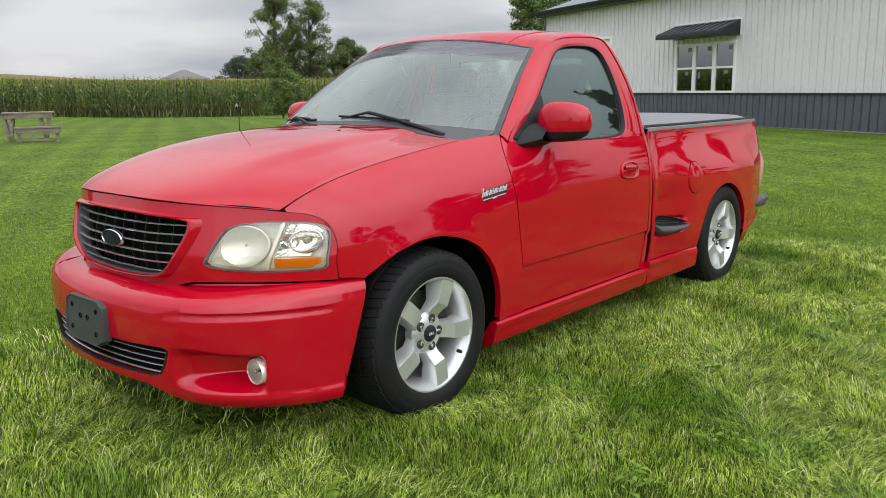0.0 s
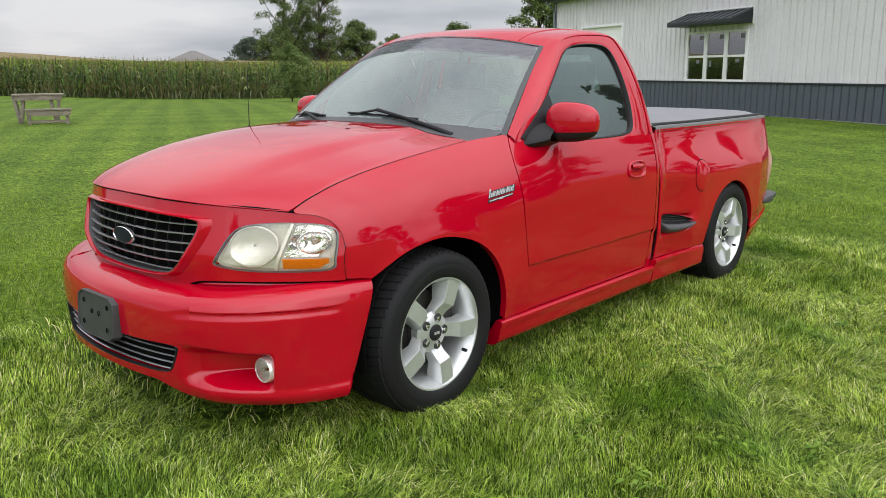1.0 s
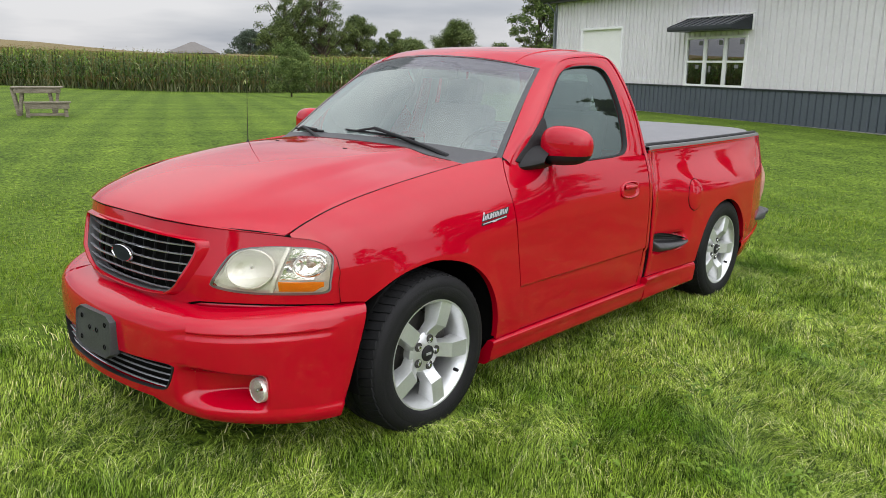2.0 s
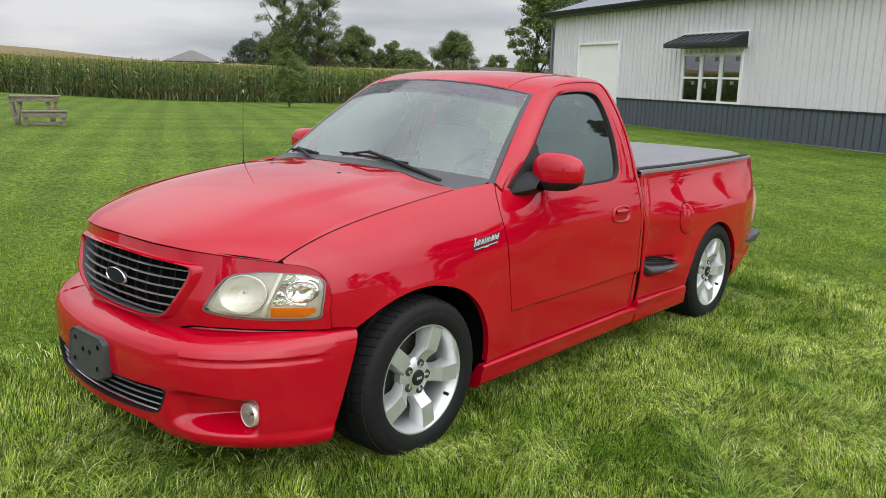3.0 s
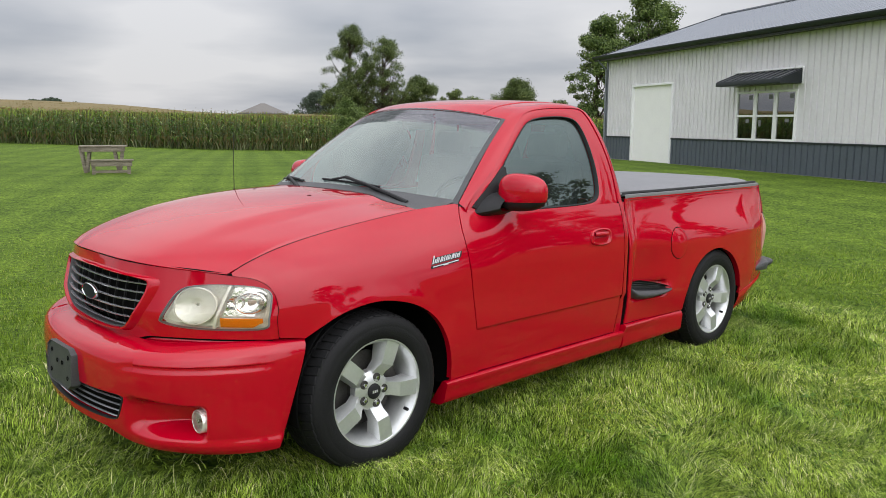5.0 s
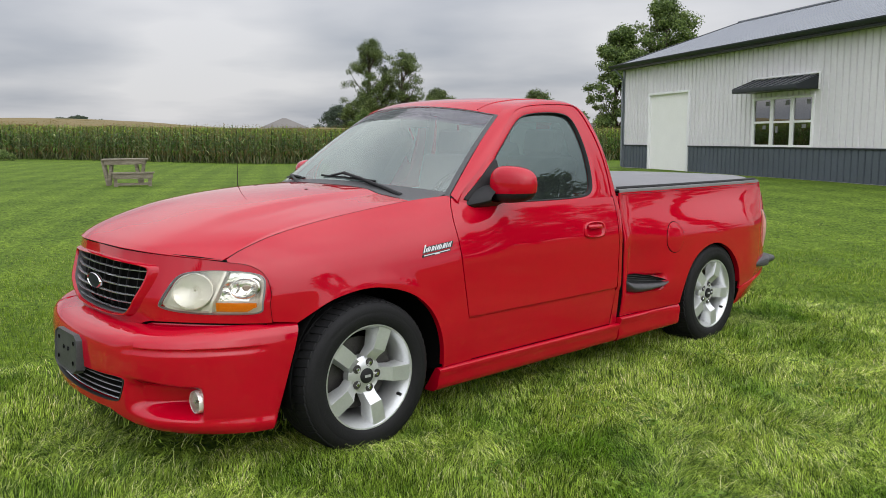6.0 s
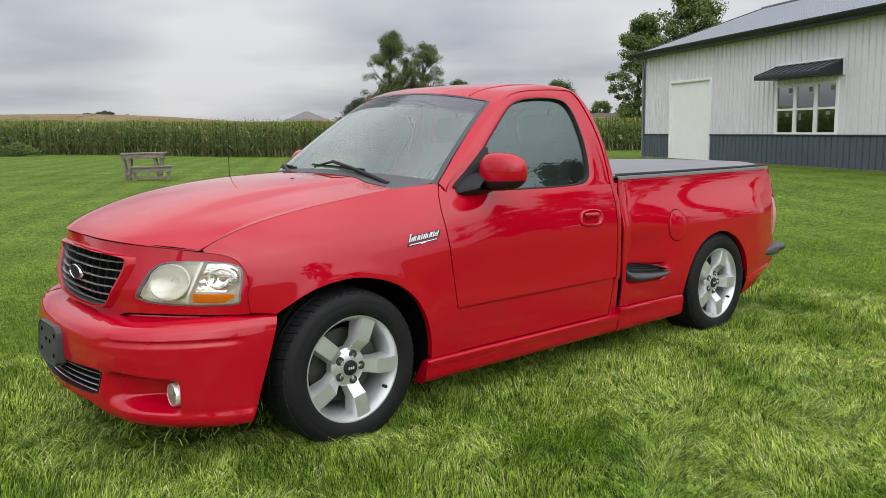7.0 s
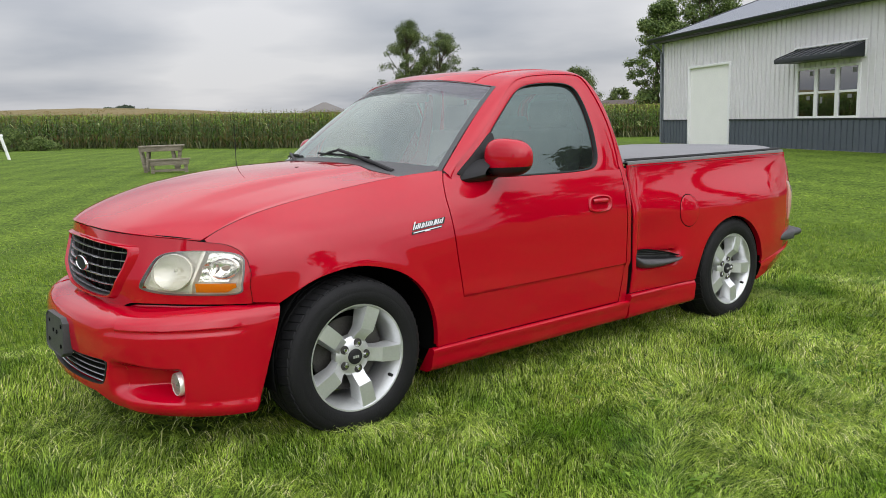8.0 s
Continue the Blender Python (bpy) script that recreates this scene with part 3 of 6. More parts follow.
def liner(cx, cz, r, y0, y1):
    """Dark half-round wheel housing."""
    a = np.linspace(radians(-12), radians(192), 30)
    P = [np.stack([cx + r * np.cos(a), np.full(30, y), cz + r * np.sin(a)], 1) for y in np.linspace(y0, y1, 6)]
    back = np.stack([cx + 0.3 * r * np.cos(a), np.full(30, y1), cz + 0.3 * r * np.sin(a)], 1)
    return grid(np.array([*P, back]), 0.004)


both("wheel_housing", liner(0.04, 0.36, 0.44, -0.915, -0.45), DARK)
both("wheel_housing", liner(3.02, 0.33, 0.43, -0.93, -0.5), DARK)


# door skin
def door_skin():
    k = np.linspace(0, 1, 40)
    xb = 0.62 + k * 1.27
    return side_sheet(k, np.full(40, 0.302), belt(xb), door_y, n=110, xw=lambda i, z: seam_front(z) + 0.003 + (seam_rear(z) - 0.003 - seam_front(z) - 0.003) * k[i])


doors = both("door", door_skin(), RED)


# cab corner behind the door, and the sill below
def cab_corner():
    P = []
    for z in np.linspace(0.19, 1.10, 30):
        x0 = seam_rear(z) + 0.003
        row = [(x0, -door_y(x0, z), z), (1.925, -door_y(1.9, z), z), (1.948, -door_y(1.9, z) + 0.012, z), (1.955, -door_y(1.9, z) + 0.05, z), (1.955, -0.70, z)]
        P.append(row)
    return grid(np.array(P), 0)


both("cab_corner", cab_corner(), RED)


def sill(x0, x1, top, n=24, y_out=0.948, flare=0.0):
    """Side skirt with a rolled upper edge, tucked in below."""
    prof = rounded([(y_out - 0.035, top), (y_out - 0.004, top + 0.002), (y_out + 0.005, top - 0.012), (y_out - 0.010, top - 0.045), (y_out - 0.014, top - 0.075),
                    (y_out - 0.018, 0.20), (y_out - 0.045, 0.170), (y_out - 0.12, 0.168)], 26, False, 2)
    xs = np.linspace(x0, x1, n)
    v, f = grid(np.array([[(x, -(y + flare * ((x - x0) / (x1 - x0))**2 * float(smooth(top + 0.005, top - 0.05, z)) * float(smooth(0.165, 0.21, z))), z) for y, z in prof] for x in xs]))
    m = len(prof)
    return v, f + [tuple(range(m)), tuple(range(len(v) - m, len(v)))]


both("sill", sill(0.43, 1.936, 0.296), RED)


# ---- nose: header panel round grille and lamps ----
head_plan = curve((0, -0.885), (0.2, -0.878), (0.38, -0.845), (0.51, -0.795), (0.65, -0.705), (0.74, -0.628), (0.82, -0.545), (0.865, -0.490), (0.880, -0.466))
head_top = curve((0, 0.943), (0.35, 0.938), (0.60, 0.929), (0.742, 0.913), (0.80, 0.902), (0.84, 0.880), (0.868, 0.835), (0.880, 0.78))
head_low = curve((0, 0.612), (0.25, 0.612), (0.36, 0.622), (0.46, 0.648), (0.60, 0.654), (0.880, 0.657))


def header(y, z):
    a = abs(y)
    x = head_plan(a) + 0.22 * max(0, z - 0.74) + 0.10 * (0.74 - min(z, 0.74))
    x += 0.012 * smooth(0.70, 0.62, z) * (1 - smooth(0.38, 0.5, a))
    return np.array([x, y, z])


GRILLE = [(0.36, 0.668), (0.475, 0.872), (0.40, 0.884), (0.2, 0.890), (0, 0.892), (-0.2, 0.890), (-0.40, 0.884), (-0.475, 0.872), (-0.36, 0.668), (-0.2, 0.650), (0, 0.645), (0.2, 0.650)]
LAMP = [(-0.505, 0.712), (-0.515, 0.735), (-0.56, 0.835), (-0.60, 0.868), (-0.70, 0.880), (-0.80, 0.876), (-0.842, 0.866), (-0.862, 0.848), (-0.866, 0.80), (-0.866, 0.725), (-0.862, 0.703), (-0.835, 0.693), (-0.72, 0.691), (-0.60, 0.694)]
NV = 14


def side_pts(y):
    return [(y, z) for z in np.linspace(head_low(abs(y)), head_top(abs(y)), NV)]


def loop_cell(y0, y1):
    left, right = side_pts(y0), side_pts(y1)
    ys = np.linspace(y0, y1, 30)[1:-1]
    return left + [(y, float(head_top(abs(y)))) for y in ys] + right[::-1] + [(y, float(head_low(abs(y)))) for y in ys[::-1]]


grille_hole = rounded(GRILLE, 160, True, 2)
lamp_hole = rounded(LAMP, 160, True, 2)
mid_cell = holed(header, loop_cell(-0.49, 0.49), grille_hole, (0, 0.775), 7, (0.045, 0, 0), 0.985)
lamp_cell = holed(header, loop_cell(-0.49, -0.8795), lamp_hole, (-0.69, 0.785), 7, (0.03, 0.01, 0), 0.985)
under = grid(np.array([[header(y, float(head_low(abs(y))) - dz) + np.array([d, 0, 0]) for y in np.linspace(-0.86, 0.86, 80)] for dz, d in ((0.009, 0.014), (0.015, 0.010), (0.05, 0.016))]))
# dark strip paints the shaded gap below the header
part("header_gap", grid(np.array([[header(y, float(head_low(abs(y))) - dz) + np.array([d, 0, 0]) for y in np.linspace(-0.86, 0.86, 80)] for dz, d in ((-0.001, 0.004), (0.003, 0.013), (0.010, 0.0135))])), DARK, truck)
part("header_panel", join(mid_cell, lamp_cell, flip(lamp_cell), under), RED, truck)


# grille
def grille():
    g = part("grille", backing(grille_hole, 0.07), DARK, truck, "black grille with grey bars")
    rim = grid(np.array([[header(y * s, 0.775 + (z - 0.775) * s) + np.array([d, 0, 0]) for y, z in grille_hole] for s, d in ((0.992, 0.004), (0.985, -0.004), (0.965, -0.003), (0.955, 0.010), (0.95, 0.045))]), wrap=True)
    part("grille_frame", rim, COWLGREY, g)
    for i in range(6):
        zc = 0.858 - i * 0.036
        half = float(np.interp(zc, (0.66, 0.87), (0.352, 0.462)))
        ys = np.linspace(-half, half, 40)
        P = []
        for dz, d in ((0.0020, 0.018), (0.0026, 0.009), (0.0012, 0.004), (-0.0022, 0.006), (-0.0024, 0.018)):
            P.append([header(y, zc + dz - 0.006 * (1 - (y / half)**2)) + np.array([d, 0, 0]) for y in ys])
        part("grille_bar", grid(np.array(P)), GRILLEGREY, g)
    for k in range(-5, 6):
        y = k * 0.082
        P = [[header(y + dy, z) + np.array([0.048, 0, 0]) for dy in (-0.002, 0.002)] for z in np.linspace(0.672, 0.868, 8)]
        if abs(y) < 0.36:
            part("grille_rib", grid(np.array(P), 0.01), BLACK, g)
    return g


def backing(hole, depth, scale=1.0):
    h = np.array(hole)
    c = h.mean(axis=0)
    rows = [[header(*(c + (p - c) * s)) + np.array([depth, 0, 0]) for p in h] for s in (1.0, 0.66, 0.33, 0.02)]
    return grid(np.array(rows), wrap=True)


grille_ob = grille()
# raised lip of the header round the grille
gh = np.array(grille_hole)
gc_ = np.array((0.0, 0.775))
lip = [[header(*(gc_ + (p - gc_) * s)) + np.array([d, 0, 0]) for p in gh] for s, d in ((0.985, 0.012), (0.990, -0.010), (1.004, -0.019), (1.03, -0.021), (1.06, -0.012), (1.10, 0.004))]
part("grille_surround", grid(np.array(lip), wrap=True), RED, truck)
# seam between header and fender, over the lamp and down beside it
seam = [header(-y, float(head_top(y)) + 0.001) + np.array([-0.0006, -0.0006, 0.0006]) for y in np.linspace(0.742, 0.8795, 26)]
seam += [header(-0.8805, z) + np.array([-0.0004, -0.0010, 0]) for z in np.linspace(0.775, 0.660, 12)]
st = tube(seam, 0.0010, 6)
both("header_seam", st, DARK)


def emblem():
    """Plain oval badge: bright rim, dark enamel field."""
    c = header(0, 0.776) + np.array([-0.004, 0.0, 0])
    a = np.linspace(0, 2 * np.pi, 48, endpoint=False)

    def oval(w, h, d):
        return np.stack([np.full(48, c[0] + d) + 0.22 * 0, c[1] + w * np.cos(a), c[2] + h * np.sin(a)], 1)
    e = part("emblem", grid(np.array([oval(0.082, 0.035, 0.010), oval(0.082, 0.035, 0.0), oval(0.081, 0.034, -0.003), oval(0.079, 0.032, -0.005), oval(0.077, 0.0305, -0.001)]), wrap=True), CHROME, grille_ob)
    part("emblem_field", grid(np.array([oval(0.0775, 0.0312, -0.0005), oval(0.04, 0.014, -0.002), oval(0.001, 0.001, -0.003)]), wrap=True), BLUE, e)


emblem()


# head lamps
def headlamp(side):
    def at(y, z, d):
        k = (float(head_plan(abs(y) + 0.004)) - float(head_plan(abs(y) - 0.004))) / 0.008
        return header(y, z) + np.array([1, -math.copysign(k, y), 0]) * (d / math.hypot(1, k))
    h = np.array(lamp_hole)
    c = np.array((-0.69, 0.785))

    def skin(s, d, f=1.0):
        return [at(*(c + (p - c) * s), d) for p in h]
    bowl = grid(np.array([skin(0.98, 0.002), skin(0.97, 0.022), skin(0.9, 0.036), skin(0.5, 0.042), skin(0.02, 0.044)]), wrap=True)
    fix = (lambda q: q) if side < 0 else flip
    lamp = part("headlamp", fix(bowl), LAMPHAZE, truck, "clear headlamp with amber strip")
    lens = grid(np.array([skin(0.985, 0.004), skin(0.975, -0.002), skin(0.93, -0.005), skin(0.6, -0.008), skin(0.3, -0.009), skin(0.01, -0.009)]), wrap=True)
    ob = part("lens", fix(lens), CLEARLENS, lamp)
    ob.visible_shadow = False
    seal = grid(np.array([skin(1.0, 0.004), skin(0.995, -0.001), skin(0.978, -0.003), skin(0.972, 0.002), skin(0.970, 0.02)]), wrap=True)
    part("seal", fix(seal), VINYL, lamp)
    # divider between the two chambers
    P = [[at(-0.708 - 0.037 * k + dy, 0.700 + 0.176 * k, d) for dy, d in ((-0.006, 0.05), (-0.0045, 0.002), (0.0045, 0.002), (0.006, 0.05))] for k in np.linspace(0, 1, 10)]
    part("divider", fix(grid(np.array(P))), LAMPHAZE, lamp)

    P = [[at(-0.730 - 0.005 * j - 0.096 * k, z, 0.030 + 0.006 * math.sin(3.1 * k)) for j, z in enumerate(np.linspace(0.745, 0.862 - 0.03 * k**4, 6))] for k in np.linspace(0, 0.95, 14)]
    part("corner_bowl", fix(grid(np.array(P))), LAMPCHROME, lamp)

    def dish(cy, cz, rad, depth, d0, material, name, tilt=0.0):
        rows = []
        a = np.linspace(0, 2 * np.pi, 40, endpoint=False)
        for s in np.linspace(1, 0.05, 10):
            rows.append([at(cy + rad * s * np.cos(t), cz + rad * s * 1.0 * np.sin(t), d0 + depth * (1 - s * s)) for t in a])
        return part(name, fix(grid(np.array(rows), wrap=True)), material, lamp)
    dish(-0.637, 0.786, 0.074, 0.022, 0.014, DISHGREY, "main_reflector")
    ring = [[at(-0.637 + r * np.cos(t), 0.786 + r * np.sin(t), d) for t in np.linspace(0, 2 * np.pi, 40, endpoint=False)] for r, d in ((0.072, 0.013), (0.074, 0.006), (0.077, 0.007), (0.078, 0.015))]
    part("reflector_rim", fix(grid(np.array(ring), wrap=True)), LAMPHAZE, lamp)
    dish(-0.806, 0.803, 0.045, 0.016, 0.013, LAMPCHROME, "signal_reflector")
    dish(-0.765, 0.80, 0.026, 0.012, 0.018, LAMPCHROME, "marker_reflector")
    bulb = lathe([(0.001, -0.016), (0.008, -0.012), (0.010, 0.0), (0.008, 0.03)], 16, "x", tuple(at(-0.808, 0.804, 0.020)))
    part("bulb", fix(bulb), BULBGLASS, lamp)
    shield = [[at(-0.806 + r * math.cos(t), 0.803 + r * math.sin(t), d) for t in np.linspace(0, 2 * np.pi, 40, endpoint=False)] for r, d in ((0.036, 0.022), (0.036, 0.012), (0.039, 0.010), (0.042, 0.012), (0.043, 0.024))]
    part("bulb_shield", fix(grid(np.array(shield), wrap=True)), LAMPCHROME, lamp, "bright ring round the bulb")
    bulb = lathe([(0.001, -0.012), (0.006, -0.009), (0.008, 0.0), (0.007, 0.02)], 14, "x", tuple(at(-0.765, 0.80, 0.022)))
    part("bulb", fix(bulb), BULBGLASS, lamp)
    bulb = lathe([(0.001, -0.004), (0.009, -0.002), (0.011, 0.004), (0.009, 0.016)], 16, "x", tuple(at(-0.638, 0.788, 0.040)))
    part("bulb", fix(bulb), REFLECTOR, lamp)
    # amber strip low in the outer chamber
    P = [[at(-0.730 - 0.118 * k, z, 0.005) for z in np.linspace(0.707 + 0.020 * float(smooth(0.75, 1.0, k)), 0.744, 6)] for k in np.linspace(0, 1, 14)]
    part("amber_strip", fix(grid(np.array(P), 0.006)), AMBER, lamp)
    return lamp


headlamp(-1)
headlamp(1)


# ---- bonnet ----
def hood_front(y):
    """The bonnet's leading edge follows the header panel's upper edge."""
    y = min(abs(float(y)), 0.742)
    return float(header(y, float(head_top(y)))[0]) - 0.006


hood_mid = curve((0, 0.950), (0.025, 0.974), (0.07, 1.003), (0.14, 1.036), (0.25, 1.074), (0.36, 1.105), (0.6, 1.149), (0.8, 1.168), (1.0, 1.176))
hood_side = curve((0, 0.920), (0.04, 0.945), (0.09, 0.968), (0.23, 1.016), (0.45, 1.060), (0.69, 1.094), (1.0, 1.128))
hood_wide = curve((0, 0.732), (0.10, 0.759), (0.25, 0.771), (0.60, 0.777), (1.0, 0.773))


def hood_at(a, b):
    y = a * float(hood_wide(b))
    x0 = float(hood_front(abs(y)))
    x1 = 0.355 + 0.02 * abs(a)
    lift = (1 - abs(a)**2.6)
    z = float(hood_side(b)) + (float(hood_mid(b)) - float(hood_side(b))) * lift
    z += 0.015 * float(smooth(0.72, 0.55, abs(a))) * float(smooth(0.03, 0.4, b)) - (0.002 + 0.006 * float(smooth(1.0, 0.8, abs(a)))) * float(smooth(0.02, 0.4, b))
    return (x0 + (x1 - x0) * b, y, z)


def hood():
    bs = np.linspace(0, 1, 70)**1.35
    aa = np.sin(np.linspace(-1, 1, 81) * np.pi / 2)
    return grid(np.array([[hood_at(a, b) for a in aa] for b in bs]), -0.014)


part("bonnet", hood(), RED, truck)
part("bonnet_seam", tube([header(y, float(head_top(abs(y)))) + np.array([0.002, 0, 0.0040]) for y in np.linspace(-0.745, 0.745, 70)], 0.0052, 6), DARK, truck)
# near-black strips paint the shaded gutters beside the bonnet
gx = np.linspace(-0.575, 0.36, 50)
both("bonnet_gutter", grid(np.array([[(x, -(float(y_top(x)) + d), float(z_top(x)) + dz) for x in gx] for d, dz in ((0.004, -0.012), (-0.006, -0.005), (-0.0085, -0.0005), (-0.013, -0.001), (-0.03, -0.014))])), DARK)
# near-black sheet paints the shade in the gap under the bonnet's edge
part("bonnet_gap_shade", grid(np.array([[(hood_front(abs(y)) + d, y, float(head_top(min(abs(y), 0.742))) + dz) for y in np.linspace(-0.735, 0.735, 60)] for d, dz in ((0.016, -0.014), (0.020, 0.0), (0.09, 0.015))])), DARK, truck)

# ---- front bumper ----
bump_plan = [(-1.000, 0.0), (-0.997, 0.12), (-0.985, 0.26), (-0.958, 0.42), (-0.905, 0.58), (-0.825, 0.71), (-0.705, 0.82), (-0.57, 0.89), (-0.45, 0.921), (-0.350, 0.932)]
bp_s = resample(rounded([(x, y) for x, y in bump_plan], 300, False, 2), 301)
BUMP_L = float(np.sum(np.linalg.norm(np.diff(bp_s, axis=0), axis=1)))
bump_in = curve((0.185, 0.085), (0.20, 0.055), (0.225, 0.030), (0.27, 0.016), (0.33, 0.008), (0.42, 0.003), (0.50, 0.0), (0.545, 0.002), (0.585, 0.014), (0.61, 0.040), (0.625, 0.085), (0.632, 0.14))


def bump_top(s):
    return 0.626 + 0.026 * smooth(0.35, 0.9, s)


def bump_low(y):
    return 0.262 - 0.062 * smooth(0.42, 0.55, abs(y))


def bumper(s, z):
    """s: -1 to 1 along the plan curve, driver's side negative."""
    k = abs(s)
    f = k * 300
    i = int(min(f, 299))
    p = bp_s[i] + (bp_s[i + 1] - bp_s[i]) * (f - i)
    t = bp_s[min(i + 4, 300)] - bp_s[max(i - 4, 0)]
    t = t / np.linalg.norm(t)
    nx, ny = t[1], -t[0]            # points forward and outward is (-nx, -ny)
    y = p[1]
    zz = 0.20 + (z - 0.20) * (0.632 - 0.20) / (bump_top(k) - 0.20)
    ins = float(bump_in(zz)) * (1 - 0.55 * float(smooth(0.55, 0.95, k)))
    # stepped feature lines
    w = float(smooth(0.42, 0.50, y)) * (1 - float(smooth(0.885, 0.915, y)))
    zl = 0.560 + 0.012 * float(smooth(0.5, 0.9, y))
    ins += w * (0.007 * float(smooth(zl + 0.004, zl - 0.004, z)) - 0.007 * float(smooth(zl - 0.010, zl - 0.030, z)))
    ins -= 0.002 * w * float(smooth(zl + 0.03, zl, z)) * float(smooth(zl - 0.03, zl, z))
    # scoop for the fog lamp
    sc = (0.35 * float(smooth(0.46, 0.53, y)) + 0.65 * float(smooth(0.47, 0.72, y))) * (1 - float(smooth(0.764, 0.792, y)))
    zc_lo, zc_hi = 0.262, 0.432 - 0.018 * float(smooth(0.55, 0.76, y))
    sc *= float(smooth(zc_lo - 0.004, zc_lo + 0.055, z)) * (1 - float(smooth(zc_hi - 0.050, zc_hi + 0.004, z)))
    ins += 0.115 * sc
    # swept lower lip
    ins -= 0.010 * float(smooth(0.275, 0.235, z)) * float(smooth(0.5, 0.6, y))
    return np.array([p[0] + nx * ins, math.copysign(y + ny * ins, s) if y + ny * ins > 0 else 0.0, z])


def y_to_s(y):
    return float(np.interp(abs(y), bp_s[:, 1], np.linspace(0, 1, 301)))


S_CELL = y_to_s(0.53)
LOWGRILLE = [(-0.475, 0.408), (-0.465, 0.425), (-0.3, 0.418), (0, 0.412), (0.3, 0.418), (0.465, 0.425), (0.475, 0.408), (0.435, 0.318), (0.40, 0.302), (0.2, 0.296), (0, 0.294), (-0.2, 0.296), (-0.40, 0.302), (-0.435, 0.318)]
low_hole = rounded([(math.copysign(y_to_s(y), y), z) for y, z in LOWGRILLE], 160, True, 2)


def bump_loop():
    n = 36
    out = [(-S_CELL, z) for z in np.linspace(float(bump_low(0.53)), float(bump_top(S_CELL)), n)]
    ss = np.linspace(-S_CELL, S_CELL, 50)[1:-1]
    out += [(s, float(bump_top(abs(s)))) for s in ss]
    out += [(S_CELL, z) for z in np.linspace(float(bump_top(S_CELL)), float(bump_low(0.53)), n)]
    yy = [bp_s[int(abs(s) * 300)][1] for s in ss]
    out += [(s, float(bump_low(y))) for s, y in zip(ss[::-1], yy[::-1])]
    return out


def bump_side():
    P = []
    for s in np.linspace(-S_CELL, -1, 130):
        y = bp_s[int(abs(s) * 300)][1]
        lo, hi = float(bump_low(y)), float(bump_top(abs(s)))
        lo += 0.012 * float(smooth(0.8, 1.0, abs(s)))
        row = [bumper(s, z) for z in np.linspace(lo, hi, 150)]
        P.append(row)
    P = np.array(P)
    # slanted rear edge at the wheel opening
    slant = np.clip((np.linspace(0, 1, 130) - 0.82) / 0.18, 0, 1)[:, None]
    z = P[..., 2]
    P[..., 0] -= slant * 0.125 * (1 - (z - 0.2) / 0.45)
    P[..., 1] += slant * 0.028 * (1 - (z - 0.2) / 0.45)
    return grid(P)


centre_cell = holed(bumper, bump_loop(), low_hole, (0, 0.36), 14, (0.04, 0, 0), 0.99)
sidecell = bump_side()
bumper_ob = part("front_bumper", join(centre_cell, sidecell, flip(sidecell)), RED, truck, angle=50)


def low_grille():
    h = np.array(low_hole)
    c = np.array((0, 0.36))
    rows = [[bumper(*(c + (p - c) * s)) + np.array([0.041, 0, 0]) for p in h] for s in (1.0, 0.66, 0.33, 0.02)]
    g = part("lower_grille", grid(np.array(rows), wrap=True), DARK, bumper_ob, "black lower grille")
    for i in range(4):
        z0 = 0.397 - i * 0.027
        half = y_to_s(float(np.interp(z0, (0.3, 0.42), (0.415, 0.468))))
        P = [[bumper(s, z0 + dz - 0.004 * (1 - (s / half)**2)) * np.array([1, 1, 1]) + np.array([d, 0, 0]) for s in np.linspace(-half, half, 40)] for dz, d in ((0.0015, 0.024), (0.002, 0.016), (0, 0.013), (-0.002, 0.016), (-0.002, 0.024))]
        part("grille_bar", grid(np.array(P)), GRILLEGREY, g)
    rim = [[bumper(*(c + (p - c) * s)) + np.array([d, 0, 0]) for p in h] for s, d in ((0.995, 0.004), (0.99, -0.002), (0.975, 0.0), (0.97, 0.02))]
    part("grille_frame", grid(np.array(rim), wrap=True), BLACK, g)


low_grille()


def fog_lamp(side):
    a = np.linspace(0, 2 * np.pi, 36, endpoint=False)
    M = pose(-0.742, -0.729, 0.338, 0, 0, 2)

    def ring(r, d):
        v = np.stack([np.full(36, d), r * 1.08 * np.cos(a), r * 1.15 * np.sin(a)], 1)
        return np.array([tuple(M @ Vector(p)) for p in v])
    fix = (lambda q: q) if side < 0 else flip
    f = part("fog_lamp", fix(grid(np.array([ring(0.044, 0.085), ring(0.043, 0.012), ring(0.042, -0.002), ring(0.040, -0.006), ring(0.036, -0.003), ring(0.034, 0.012), ring(0.02, 0.034), ring(0.001, 0.036)]), wrap=True)), FOGREFLECT, bumper_ob, "round clear fog lamp")
    part("bulb", fix(moved(lathe([(0.001, -0.012), (0.008, -0.008), (0.009, 0.014)], 12, "x"), M @ pose(0.006, 0, 0))), CHROME, f)
    ob = part("lens", fix(grid(np.array([ring(0.0405, -0.004), ring(0.028, -0.010), ring(0.015, -0.012), ring(0.001, -0.0125)]), wrap=True)), CLEARLENS, f)
    ob.visible_shadow = False


fog_lamp(-1)
fog_lamp(1)


